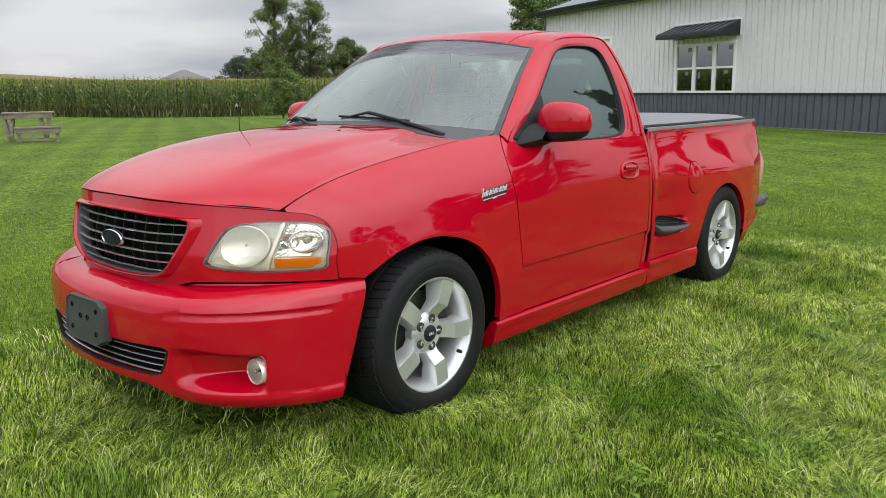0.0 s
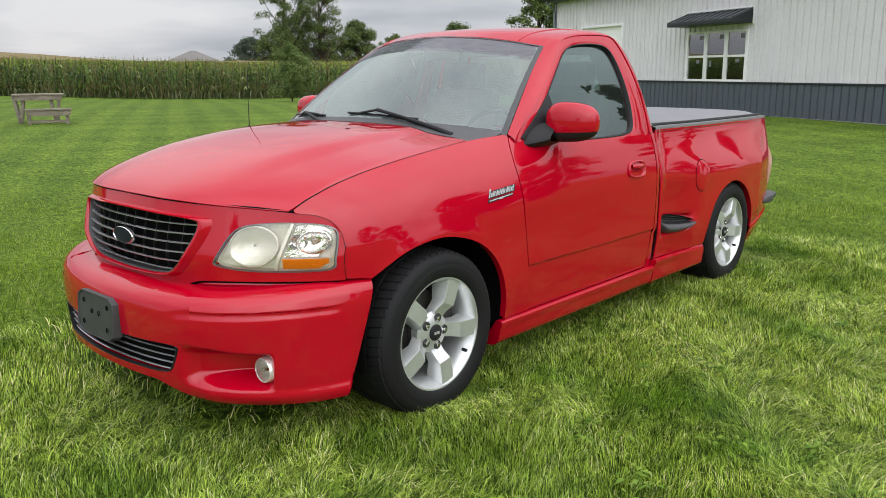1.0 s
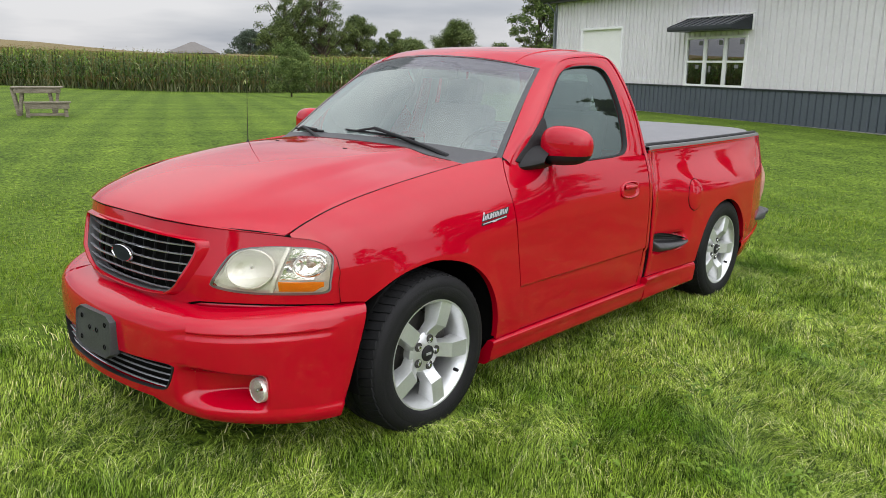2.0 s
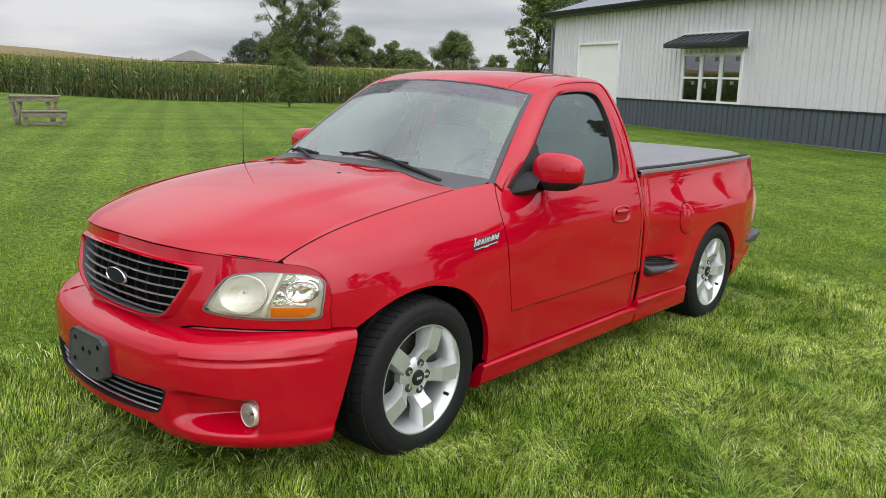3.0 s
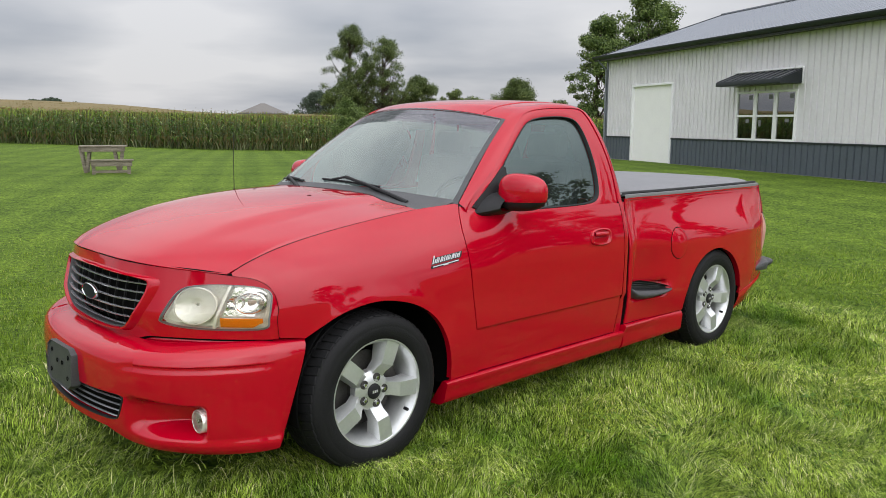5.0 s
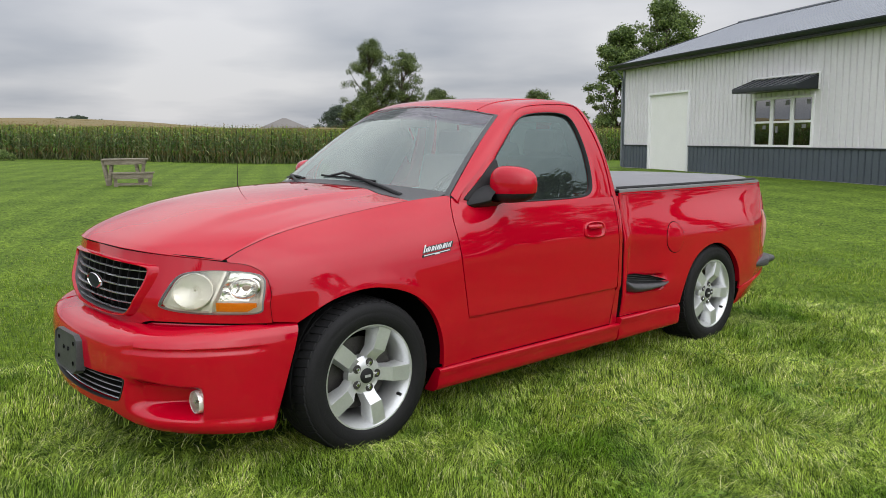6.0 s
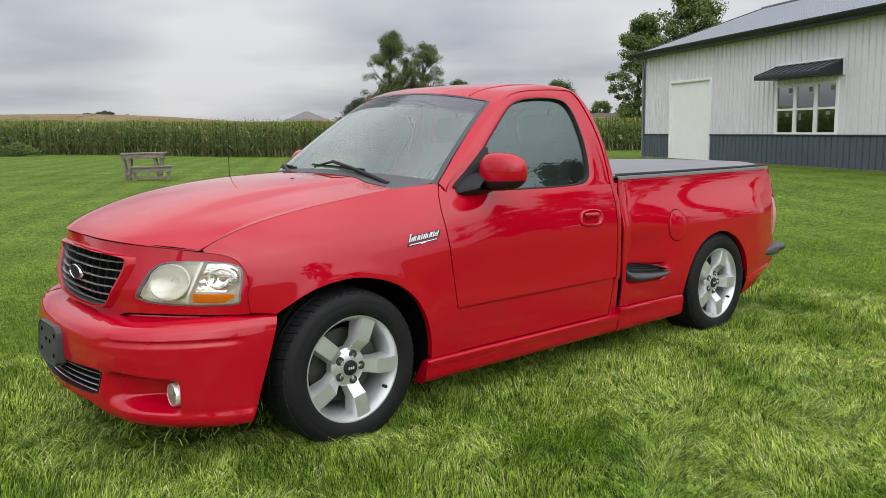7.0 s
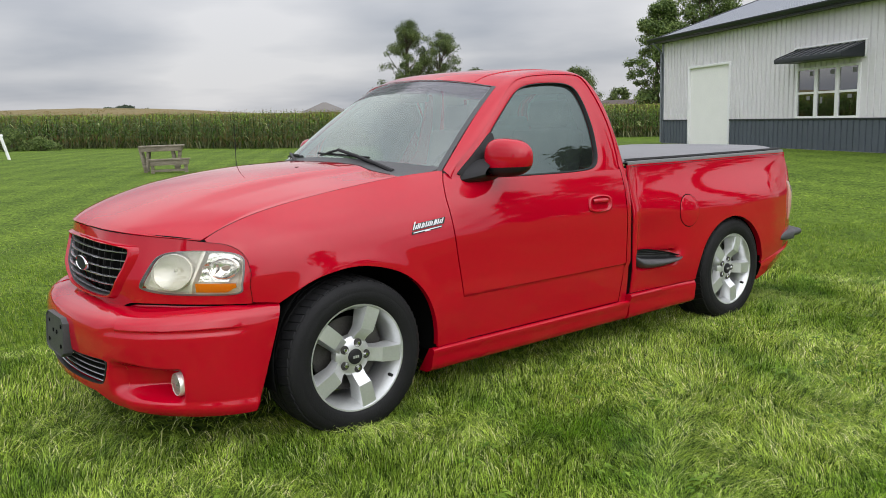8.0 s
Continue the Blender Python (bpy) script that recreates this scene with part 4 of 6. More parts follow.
def plate_bracket():
    """Bare number-plate bracket with bolt holes and a folded rim."""
    o = rounded([(-0.152, -0.090), (0.0, -0.092), (0.152, -0.090), (0.154, 0.0), (0.152, 0.088), (0.0, 0.088), (-0.152, 0.088), (-0.154, 0.0)], 60, True, 1)
    M = pose(-1.018, 0.010, 0.466, 0, 4, 0)
    rows = [[(0.035, *(p * 0.99)) for p in o], [(0.0, *p) for p in o], [(-0.006, *(p * 0.985)) for p in o], [(-0.006, *(p * 0.955)) for p in o], [(-0.001, *(p * 0.945)) for p in o], [(-0.001, *(p * 0.4)) for p in o], [(-0.001, *(p * 0.01)) for p in o]]
    b = part("plate_bracket", moved(grid(np.array(rows), wrap=True), M), PLATE, bumper_ob, "bare grey plate bracket")
    for y, z in ((-0.10, 0.045), (0.10, 0.045), (-0.10, -0.045), (0.10, -0.045), (-0.03, 0.01), (0.03, 0.01)):
        part("bolt_hole", moved(lathe([(0.011, -0.0035), (0.008, -0.0035), (0.0075, -0.001), (0.001, -0.001)], 12, "x"), M @ pose(0, y, z)), DARK, b)


plate_bracket()


# ---- windscreen, pillars, roof ----
def ws_base(a):
    return np.array([0.455 + 0.155 * a * a, 0.812 * a, 1.190 - 0.040 * a * a])


def ws_head(a):
    return np.array([1.015 + 0.125 * a * a, 0.640 * a, 1.628 - 0.062 * a * a])


def screen(a, b, out=0.0):
    p = ws_base(a) * (1 - b) + ws_head(a) * b
    n = np.array([-0.62, 0.0, 0.78])
    return p + n * (0.030 * math.sin(math.pi * b) * (1 - 0.6 * a * a) + out)


ws = part("windscreen", grid(np.array([[screen(a, b) for a in np.linspace(-0.99, 0.99, 41)] for b in np.linspace(0.0, 0.995, 25)])), WSGLASS, truck)
ws.visible_shadow = False
for low, off in ((0.79, 0.0012), (0.82, 0.0020)):
    shade = part("shade_band", grid(np.array([[screen(a, b, off) for a in np.linspace(-0.97, 0.97, 31)] for b in np.linspace(low, 0.985, 6)])), SHADE, ws, "purplish tinted band")
    shade.visible_shadow = False


def screen_frit():
    n = 40
    out = [(-1.012 + 2.024 * k, 0.998) for k in np.linspace(0, 1, n)] + [(1.012, 0.998 - 1.02 * k) for k in np.linspace(0, 1, n)][1:] + [(1.012 - 2.024 * k, -0.022) for k in np.linspace(0, 1, n)][1:] + [(-1.012, -0.022 + 1.02 * k) for k in np.linspace(0, 1, n)][1:-1]
    inn = [(a * 0.966, 0.020 + b * 0.970) for a, b in out]
    edge = [[screen(a, b, 0.003) for a, b in out], [screen(a * 0.985, 0.01 + b * 0.980, 0.004) for a, b in out], [screen(a, b, 0.003) for a, b in inn]]
    return grid(np.array(edge), wrap=True)


part("screen_seal", screen_frit(), PAD, ws, "black screen border")


# cowl between bonnet and screen
def cowl():
    P = []
    for b in np.linspace(0, 1, 8):
        row = []
        for a in np.linspace(-1, 1, 41):
            h = np.array(hood_at(a * 0.995, 1.0)) + np.array([-0.03, 0, -0.016])
            w = screen(a * 0.99, 0.02)
            p = h * (1 - b) + w * b
            p[2] -= 0.016 * math.sin(math.pi * b)
            row.append(p)
        P.append(row)
    return grid(np.array(P), -0.006)


part("cowl_panel", cowl(), COWLGREY, truck, "weathered grey cowl")
part("cowl_seal", tube([np.array(hood_at(a, 1.0)) + (0.006, 0, -0.004) for a in np.linspace(-0.9, 0.9, 40)], 0.007, 6), BLACK, truck)


def slant_y(z):
    return 0.889 - 0.40 * (z - 1.09) - 0.02 * math.sin(max(0.0, min(1.0, (z - 1.09) / 0.55)) * math.pi) * -1


GLASS_LINE = [(0.955, 1.100), (0.905, 1.105), (0.895, 1.20), (0.925, 1.305), (1.037, 1.398), (1.199, 1.524), (1.296, 1.566), (1.469, 1.583), (1.643, 1.581), (1.712, 1.540), (1.735, 1.365), (1.722, 1.184), (1.690, 1.118), (1.60, 1.098), (1.30, 1.096)]
SAIL_LINE = [(0.665, 1.112), (0.70, 1.145), (0.925, 1.325), (0.955, 1.325), (0.93, 1.2), (0.935, 1.105)]
SEAM_LINE = [(0.640, 1.100), (0.668, 1.150), (0.80, 1.262), (0.981, 1.405), (1.174, 1.562), (1.264, 1.610), (1.44, 1.634), (1.747, 1.644), (1.812, 1.622), (1.862, 1.50), (1.893, 1.345), (1.900, 1.200), (1.896, 1.090)]
CAB_LINE = [(0.617, 0.818, 1.146), (0.80, 0.760, 1.308), (0.97, 0.700, 1.446), (1.14, 0.640, 1.568), (1.26, 0.622, 1.630), (1.50, 0.618, 1.666), (1.74, 0.622, 1.668),
            (1.85, 0.640, 1.635), (1.925, 0.690, 1.54), (1.965, 0.745, 1.40), (1.980, 0.800, 1.25), (1.978, 0.845, 1.14), (1.960, 0.875, 1.09)]


GLASS_C = np.array((1.36, 1.32))


def slant(p, out=0.0):
    tuck = 0.034 * float(smooth(0.95, 0.62, p[0])) * float(smooth(1.40, 1.10, p[1]))
    return (p[0], -(slant_y(p[1]) - tuck + out), p[1])


def door_frame():
    """Upper door: the ring from its outer seam to the glass."""
    outer = np.vstack([resample(rounded(SEAM_LINE, 200, False, 2), 70), resample([(1.896, 1.090), (1.88, 1.062), (0.66, 1.062), (0.640, 1.100)], 34)[1:-1]])
    hole = GLASS_C + (rounded(GLASS_LINE, 160, True, 2) - GLASS_C) * 1.02
    c = np.array((1.36, 1.32))
    ang = np.arctan2(outer[:, 1] - c[1], outer[:, 0] - c[0])
    inner = radial(hole, c, ang)
    rows = []
    for k, o in ((0, -0.014), (0.02, -0.003), (0.3, 0.004), (0.75, 0.004), (0.95, 0.001), (1.0, -0.006), (1.0, -0.03)):
        rows.append([slant(q, o) for q in outer * (1 - k) + inner * k])
    return grid(np.array(rows), wrap=True)


def door_glass():
    h = GLASS_C + (rounded(GLASS_LINE, 120, True, 2) - GLASS_C) * 1.02
    c = np.array((1.36, 1.32))
    return grid(np.array([[slant(c + (p - c) * s, -0.014) for p in h] for s in (1.02, 0.7, 0.35, 0.01)]), wrap=True)


def glass_rubber():
    h = GLASS_C + (rounded(GLASS_LINE, 120, True, 2) - GLASS_C) * 1.02
    c = np.array((1.36, 1.32))
    return grid(np.array([[slant(c + (p - c) * s, o) for p in h] for s, o in ((1.010, -0.008), (1.010, 0.004), (0.996, 0.005), (0.983, -0.004), (0.980, -0.016))]), wrap=True)


fr_l = door_frame()
gl_l = door_glass()
rb_l = glass_rubber()
for d, fix in zip(doors, (lambda q: q, flip)):
    part("window_frame", fix(fr_l), RED, d)
    g = part("window_glass", fix(gl_l), SIDEGLASS, d, "dark tinted glass")
    g.visible_shadow = False
    part("window_seal", fix(rb_l), BLACK, d)
    sail = [[slant(np.array((0.85, 1.18)) + (np.array(p) - (0.85, 1.18)) * s, o) for p in rounded(SAIL_LINE, 60, True, 2)] for s, o in ((1.0, 0.002), (0.98, 0.010), (0.5, 0.014), (0.01, 0.015))]
    part("mirror_sail", fix(grid(np.array(sail), wrap=True)), BLACK, d, "black corner trim")
    # outside handle: oval cup and a bar
    o = 1.1 * rounded([(-0.088, -0.042), (0.080, -0.046), (0.096, 0.0), (0.080, 0.044), (-0.068, 0.046), (-0.097, 0.01)], 60, True, 2)
    yb = float(door_y(1.69, 0.915))
    hx = 1.655

    def lay(s, out):
        return [(hx + p[0] * s, -(float(door_y(1.69, 0.905 + p[1] * s)) + out), 0.905 + p[1] * s) for p in o]
    cup = part("door_handle", fix(grid(np.array([lay(1.0, -0.002), lay(0.99, 0.007), lay(0.88, 0.011), lay(0.78, 0.006), lay(0.72, -0.004)]), wrap=True)), RED, d)
    part("handle_recess", fix(grid(np.array([lay(0.74, -0.002), lay(0.4, -0.003), lay(0.01, -0.003)]), wrap=True)), DARK, cup)
    bar = tube([(hx - 0.055, -(yb + 0.004), 0.922), (hx - 0.045, -(yb + 0.013), 0.924), (hx + 0.045, -(yb + 0.013), 0.922), (hx + 0.058, -(yb + 0.004), 0.918)], 0.0125, 10)
    part("handle_bar", fix(bar), RED, cup)


def cab_side():
    n = 70
    a = resample(rounded(CAB_LINE, 200, False, 2), n)
    b = resample(rounded(SEAM_LINE, 200, False, 2), n)
    rows = []
    for k in (0, 0.12, 0.35, 0.65, 0.9, 0.985, 1.0):
        row = []
        for i in range(n):
            s = np.array(slant(b[i], 0.002))
            t = a[i] * np.array([1, -1, 1])
            p = t * (1 - k) + s * k
            p[1] -= 0.012 * math.sin(math.pi * min(k, 1))
            if k == 1.0:
                p[1] += 0.016
            row.append(p)
        rows.append(row)
    return grid(np.array(rows))


both("cab_pillar", cab_side(), RED)

roof_mid = curve((1.015, 1.628), (1.08, 1.648), (1.2, 1.667), (1.45, 1.685), (1.65, 1.686), (1.80, 1.676), (1.88, 1.655))
cab_rail = resample(rounded(CAB_LINE, 200, False, 2), 120)


def roof_at(a, b):
    x0 = 1.015 + 0.125 * a * a
    x1 = 1.885 - 0.035 * a * a
    xr = 1.14 + (1.85 - 1.14) * b
    zr = float(np.interp(xr, cab_rail[30:85, 0], cab_rail[30:85, 2]))
    yr = float(np.interp(xr, cab_rail[30:85, 0], cab_rail[30:85, 1]))
    z = zr + (float(roof_mid(1.015 + (1.885 - 1.015) * b)) - zr) * (1 - abs(a)**2.4)
    z += 0.006 * float(smooth(0.80, 0.72, abs(a))) * float(smooth(0.03, 0.15, b))
    return (x0 + (x1 - x0) * b, a * yr, z)


def roof():
    return grid(np.array([[roof_at(a, b) for a in np.sin(np.linspace(-1, 1, 41) * np.pi / 2)] for b in np.linspace(0, 1, 30)]), -0.01)


roof_ob = part("roof", roof(), RED, truck)
# pressed ditch along each side of the roof skin
for sgn in (-1, 1):
    part("roof_ditch", tube([roof_at(sgn * (0.80 + 0.03 * math.sin(math.pi * k)), 0.02 + 0.93 * k) for k in np.linspace(0, 1, 24)], 0.0045, 8), RED, roof_ob)


# back of the cab
def cab_back():
    P = []
    for k in np.linspace(0, 1, 12):
        row = []
        for a in np.linspace(-1, 1, 21):
            top = np.array((1.885 - 0.035 * a * a, a * 0.640, 1.660 - 0.025 * a * a))
            low = np.array((1.975, a * 0.870, 1.05))
            p = top * (1 - k) + low * k
            p[0] += 0.03 * math.sin(math.pi * k)
            row.append(p)
        P.append(row)
    P = np.array(P)
    red = join(grid(P[:3]), grid(P[8:]), grid(P[2:9, :4]), grid(P[2:9, -4:]))
    return red, grid(P[2:9, 3:-3])


red_back, pane_back = cab_back()
part("cab_back", red_back, RED, truck)
part("back_lining", moved(red_back, pose(-0.025, 0, 0)), TRIMGREY, truck, "grey cabin lining")
lining = rounded(SEAM_LINE, 120, False, 2)
both("pillar_lining", grid(np.array([[slant(GLASS_C + (p - GLASS_C) * k, -0.036) for p in lining] for k in (1.0, 0.93, 0.86)])), TRIMGREY)
part("headlining", grid(np.array([[np.array(roof_at(a, b)) - (0, 0, 0.035) for a in np.linspace(-0.97, 0.97, 21)] for b in np.linspace(0.02, 0.98, 14)])), HEADCLOTH, truck)
bk = part("rear_window", pane_back, SIDEGLASS, truck, "dark tinted glass")
bk.visible_shadow = False
part("cab_rear_wall", box(1.93, 1.955, -0.90, 0.90, 0.2, 1.09, 0.01), RED, truck)


# ---- door mirrors ----
def door_mirror(fix, d, back=0.0):
    """Red-capped mirror head on a black foot."""
    n, m = 28, 40
    P = []
    for v in np.linspace(-np.pi / 2, np.pi / 2, n):
        row = []
        for u in np.linspace(0, 2 * np.pi, m, endpoint=False):
            cx = math.copysign(abs(math.cos(u))**0.75, math.cos(u)) * max(math.cos(v), 0)**0.70
            cy = math.copysign(abs(math.sin(u))**0.85, math.sin(u)) * max(math.cos(v), 0)**0.70
            cz = math.copysign(abs(math.sin(v))**0.78, math.sin(v))
            row.append((0.072 * cy, 0.132 * cx, 0.094 * cz))
        P.append(row)
    M = pose(0.890 + back, -1.000, 1.198, 0, 0, 12)
    P = np.array(P)
    P[..., 0] = np.where(P[..., 0] > 0.045, 0.045, P[..., 0])
    P[..., 2] *= (1 - 0.10 * (P[..., 1] / -0.135))[...]
    allv = P
    cut = n * 39 // 100
    cap = moved(grid(allv[cut:], wrap=True), M)
    low = moved(grid(allv[:cut + 1], wrap=True), M)
    head = part("door_mirror", fix(cap), RED, d, "red-capped door mirror")
    part("mirror_shell", fix(low), BLACK, head, "black lower shell")
    foot = rounded([(0.655, 1.075), (0.80, 1.066), (0.905, 1.075), (0.91, 1.13), (0.84, 1.205), (0.73, 1.16)], 30, True, 2)
    rows = []
    for k in np.linspace(0, 1, 6):
        c = np.array((0.80, 1.135))
        rows.append([(c[0] + (p[0] - c[0]) * (1 - 0.42 * k * k) + 0.05 * k, -(0.835 + 0.115 * k), c[1] + (p[1] - c[1]) * (1 - 0.40 * k * k) + 0.012 * k) for p in foot])
    part("mirror_foot", fix(grid(np.array(rows), wrap=True)), BLACK, head)
    gl = moved(box(0.0452, 0.0475, -0.095, 0.095, -0.058, 0.058, 0.001), M)
    part("mirror_glass", fix(gl), CHROME, head)


door_mirror(lambda q: q, doors[0])
door_mirror(flip, doors[1], 0.04)       # folded back a little


# ---- cargo bed ----
rail_y = curve((1.96, 0.890), (2.10, 0.866), (2.50, 0.874), (3.10, 0.855), (3.80, 0.822), (4.05, 0.785), (4.14, 0.73))
pod_y = curve((1.96, 0.940), (2.12, 0.950), (2.50, 0.975), (3.00, 0.978), (3.50, 0.962), (3.80, 0.915), (4.00, 0.855), (4.14, 0.76))


def bed_y(x, z):
    x = np.asarray(x, float)
    y = rail_y(x) + (pod_y(x) - rail_y(x)) * smooth(1.105, 0.78, z) + 0.007 * np.exp(-((x - 1.990) / 0.018)**2)
    dish = smooth(2.0, 2.06, x) * (1 - smooth(2.22, 2.56, x)) * smooth(0.50, 0.56, z) * (1 - smooth(0.64, 0.95, z))
    pocket = smooth(2.0, 2.04, x) * (1 - smooth(2.35, 2.41, x)) * smooth(0.472, 0.492, z) * (1 - smooth(0.545, 0.575, z))
    y = y - 0.030 * dish - 0.05 * pocket
    r = np.hypot(x - 3.02, z - 0.31)
    y = y + 0.004 * np.exp(-((r - 0.43) / 0.05)**2) * (1 - smooth(0.74, 0.86, z))
    y = y - 0.03 * np.clip((0.50 - z) / 0.22, 0, 1)**1.4
    return y


REAR_ARCH = [(2.60, 0.335), (2.612, 0.42), (2.645, 0.52), (2.735, 0.633), (2.862, 0.702), (3.00, 0.724), (3.11, 0.708), (3.258, 0.645), (3.375, 0.530), (3.436, 0.39), (3.43, 0.235)]


def bed_side():
    arc = resample(rounded(REAR_ARCH[:-1], 200, False, 2), 60)
    a = np.linspace(1.974, 2.599, 34)
    b = np.r_[np.linspace(3.438, 4.14, 34)]
    blo = curve((3.43, 0.345), (3.7, 0.375), (3.95, 0.415), (4.14, 0.45))
    cols = np.r_[a, arc[:, 0], b]
    zlo = np.r_[np.full(34, 0.336), arc[:, 1], blo(b)]
    zhi = np.full(len(cols), 1.104)
    def warp(i, z):
        k = max(0.0, (cols[i] - 3.44) / 0.70)
        return cols[i] - 0.15 * k * k * smooth(0.80, 1.10, z)
    s = side_sheet(cols, zlo, zhi, bed_y, n=44, xw=warp)
    # rolled front flange beside the cab
    zz = np.linspace(0.336, 1.104, 30)
    fl = grid(np.array([[(x, -(float(bed_y(1.974, z)) - d), z) for z in zz] for x, d in ((1.974, 0.0), (1.971, 0.002), (1.970, 0.008))]))
    P = []
    for inn in (0, 0.006, 0.035):
        P.append(np.stack([arc[:, 0], -(bed_y(arc[:, 0], arc[:, 1]) - inn), arc[:, 1]], 1))
    return join(s, fl, grid(np.array(P), 0.003))


bed_sides = both("bed_side", bed_side(), RED)
# dark sheet stands in for the shade between cab and bed
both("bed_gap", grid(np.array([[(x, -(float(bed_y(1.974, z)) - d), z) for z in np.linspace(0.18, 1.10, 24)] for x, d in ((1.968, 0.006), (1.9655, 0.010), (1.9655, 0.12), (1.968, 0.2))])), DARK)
both("bed_sill", sill(1.944, 2.60, 0.332, 24, 0.955, 0.022), RED)


# lower corner behind the rear wheel, swept up to the tail
def tail_skirt():
    P = []
    for x in np.linspace(3.425, 4.16, 30):
        k = (x - 3.425) / 0.735
        top = 0.343 + 0.10 * k
        bot = 0.205 + 0.20 * k**1.3
        y = float(bed_y(min(x, 4.13), top)) + 0.004
        row = [(x, -(y - 0.02), top), (x, -y, top - 0.004), (x, -(y + 0.004), top - 0.02), (x, -(y - 0.012), (top + bot) / 2), (x, -(y - 0.035), bot + 0.008), (x, -(y - 0.06), bot), (x, -(y - 0.2), bot + 0.01)]
        P.append(row)
    return grid(np.array(P))


both("tail_skirt", tail_skirt(), RED)
part("tailgate", grid(np.array([[(x - 0.03 * abs(a)**6, a * 0.75, z) for a in np.linspace(-1, 1, 25)] for x, z in ((4.13, 0.45), (4.14, 0.62), (4.138, 0.80), (4.09, 0.95), (4.01, 1.08), (3.99, 1.10))]), -0.02), RED, truck)
part("rear_valance", box(4.10, 4.17, -0.70, 0.70, 0.40, 0.46, 0.02), RED, truck)


def bed_details(fix, bs):
    # filler flap: a round seam and a shallow disc
    a = np.linspace(0, 2 * np.pi, 48, endpoint=False)

    def ring(r, out):
        return [(2.505 + r * math.cos(t), -(float(bed_y(2.505 + r * math.cos(t), 0.795 + r * 1.05 * math.sin(t))) + out), 0.795 + r * 1.05 * math.sin(t)) for t in a]
    part("filler_flap", fix(grid(np.array([ring(0.094, -0.004), ring(0.094, 0.003), ring(0.088, 0.004), ring(0.05, 0.004), ring(0.001, 0.004)]), wrap=True)), RED, bs)
    part("flap_gap", fix(grid(np.array([ring(0.0935, 0.0005), ring(0.0965, 0.0012), ring(0.099, 0.0005)]), wrap=True)), DARK, bs)
    # side step: a half-lens let into the side, hollow pad above a rolled rim
    z_hi = curve((0, 0.592), (0.15, 0.596), (0.4, 0.580), (0.7, 0.552), (0.92, 0.526), (1, 0.512))
    z_lo = curve((0, 0.540), (0.04, 0.505), (0.12, 0.480), (0.25, 0.467), (0.45, 0.464), (0.7, 0.474), (0.92, 0.492), (1, 0.506))
    off = curve((0, 0.004), (0.10, -0.012), (0.30, -0.026), (0.44, -0.020), (0.50, 0.014), (0.58, 0.030), (0.74, 0.038), (0.88, 0.026), (1.0, -0.010))
    pad, rim = [], []
    for k in np.linspace(0, 1, 36)**1.1:
        x = 1.998 + 0.432 * k
        env = min(1.0, k / 0.06)**0.5 * (1 - 0.8 * k**8)
        rows = []
        for v in np.linspace(0, 1, 25):
            z = float(z_hi(k)) + (float(z_lo(k)) - float(z_hi(k))) * v
            rows.append((x, -(0.932 + 0.040 * k + float(off(v)) * env), z))
        pad.append(rows[:13])
        rim.append(rows[12:])
    step = part("side_step", fix(grid(np.array(rim))), PAD, bs, "grey rubber side step")
    part("step_pad", fix(grid(np.array(pad))), BLACK, step, "dark hollow pad")
    for j in (3, 6, 9):
        part("pad_rib", fix(tube([tuple(np.array(pad[i][j]) + np.array((0, -0.001, 0.001))) for i in range(4, 31, 3)], 0.0022, 6)), PAD, step)
    # tail lamp wrapped round the corner
    P = [[(x - 0.15 * ((x - 3.44) / 0.7)**2 * float(smooth(0.80, 1.10, z)), -(float(bed_y(x, z)) + 0.004 + 0.017 * math.sin(math.pi * (z - 0.6) / 0.3)), z) for x in np.linspace(3.93, 4.12, 8)] for z in np.linspace(0.600, 0.900, 12)]
    part("tail_lamp", fix(grid(np.array(P), 0.02)), TAIL, bs, "pale tail lamp")
    # corner bumper pad
    pad = rounded([(3.69, 0.462), (3.70, 0.492), (3.85, 0.520), (4.17, 0.516), (4.20, 0.484), (4.15, 0.455), (3.9, 0.445)], 50, True, 2)
    rows = []
    c = np.array((3.95, 0.482))
    for k, sc in ((0.0, 1.0), (0.5, 1.0), (0.85, 0.97), (0.96, 0.90), (1.0, 0.75), (1.02, 0.3), (1.02, 0.02)):
        row = []
        for p in pad:
            out = float(bed_y(min(p[0], 4.08), 0.47)) + 0.022 + 0.13 * max(0.0, p[0] - 3.72)
            row.append((c[0] + (p[0] - c[0]) * sc, -(0.66 + (min(out, 0.925) - 0.66) * k), c[1] + (p[1] - c[1]) * sc + 0.03 * (1 - min(1, k)) * (p[1] > 0.482)))
        rows.append(row)
    part("bumper_pad", fix(grid(np.array(rows), wrap=True)), PAD, bs, "grey corner bumper pad")


for bs, fix in zip(bed_sides, (lambda q: q, flip)):
    bed_details(fix, bs)
part("rear_bumper", box(4.08, 4.20, -0.74, 0.74, 0.43, 0.505, 0.02), PAD, truck)


# folded soft cover over the bed
def cover():
    P = []
    for x in np.linspace(1.99, 3.965, 40):
        w = float(rail_y(min(x, 4.05))) - 0.055
        row = []
        for a in np.linspace(-1, 1, 31):
            z = 1.142 + 0.012 * (1 - a * a) - 0.028 * abs(a)**14
            z += 0.003 * math.sin(3 * x) * (1 - a * a)
            row.append((x, a * w, z))
        P.append(row)
    P = np.array(P)
    P[-4:, :, 2] += np.array([0.004, 0.010, 0.012, -0.006])[:, None]
    return grid(P, -0.008)


part("bed_cover", cover(), VINYL, truck, "grey vinyl bed cover")


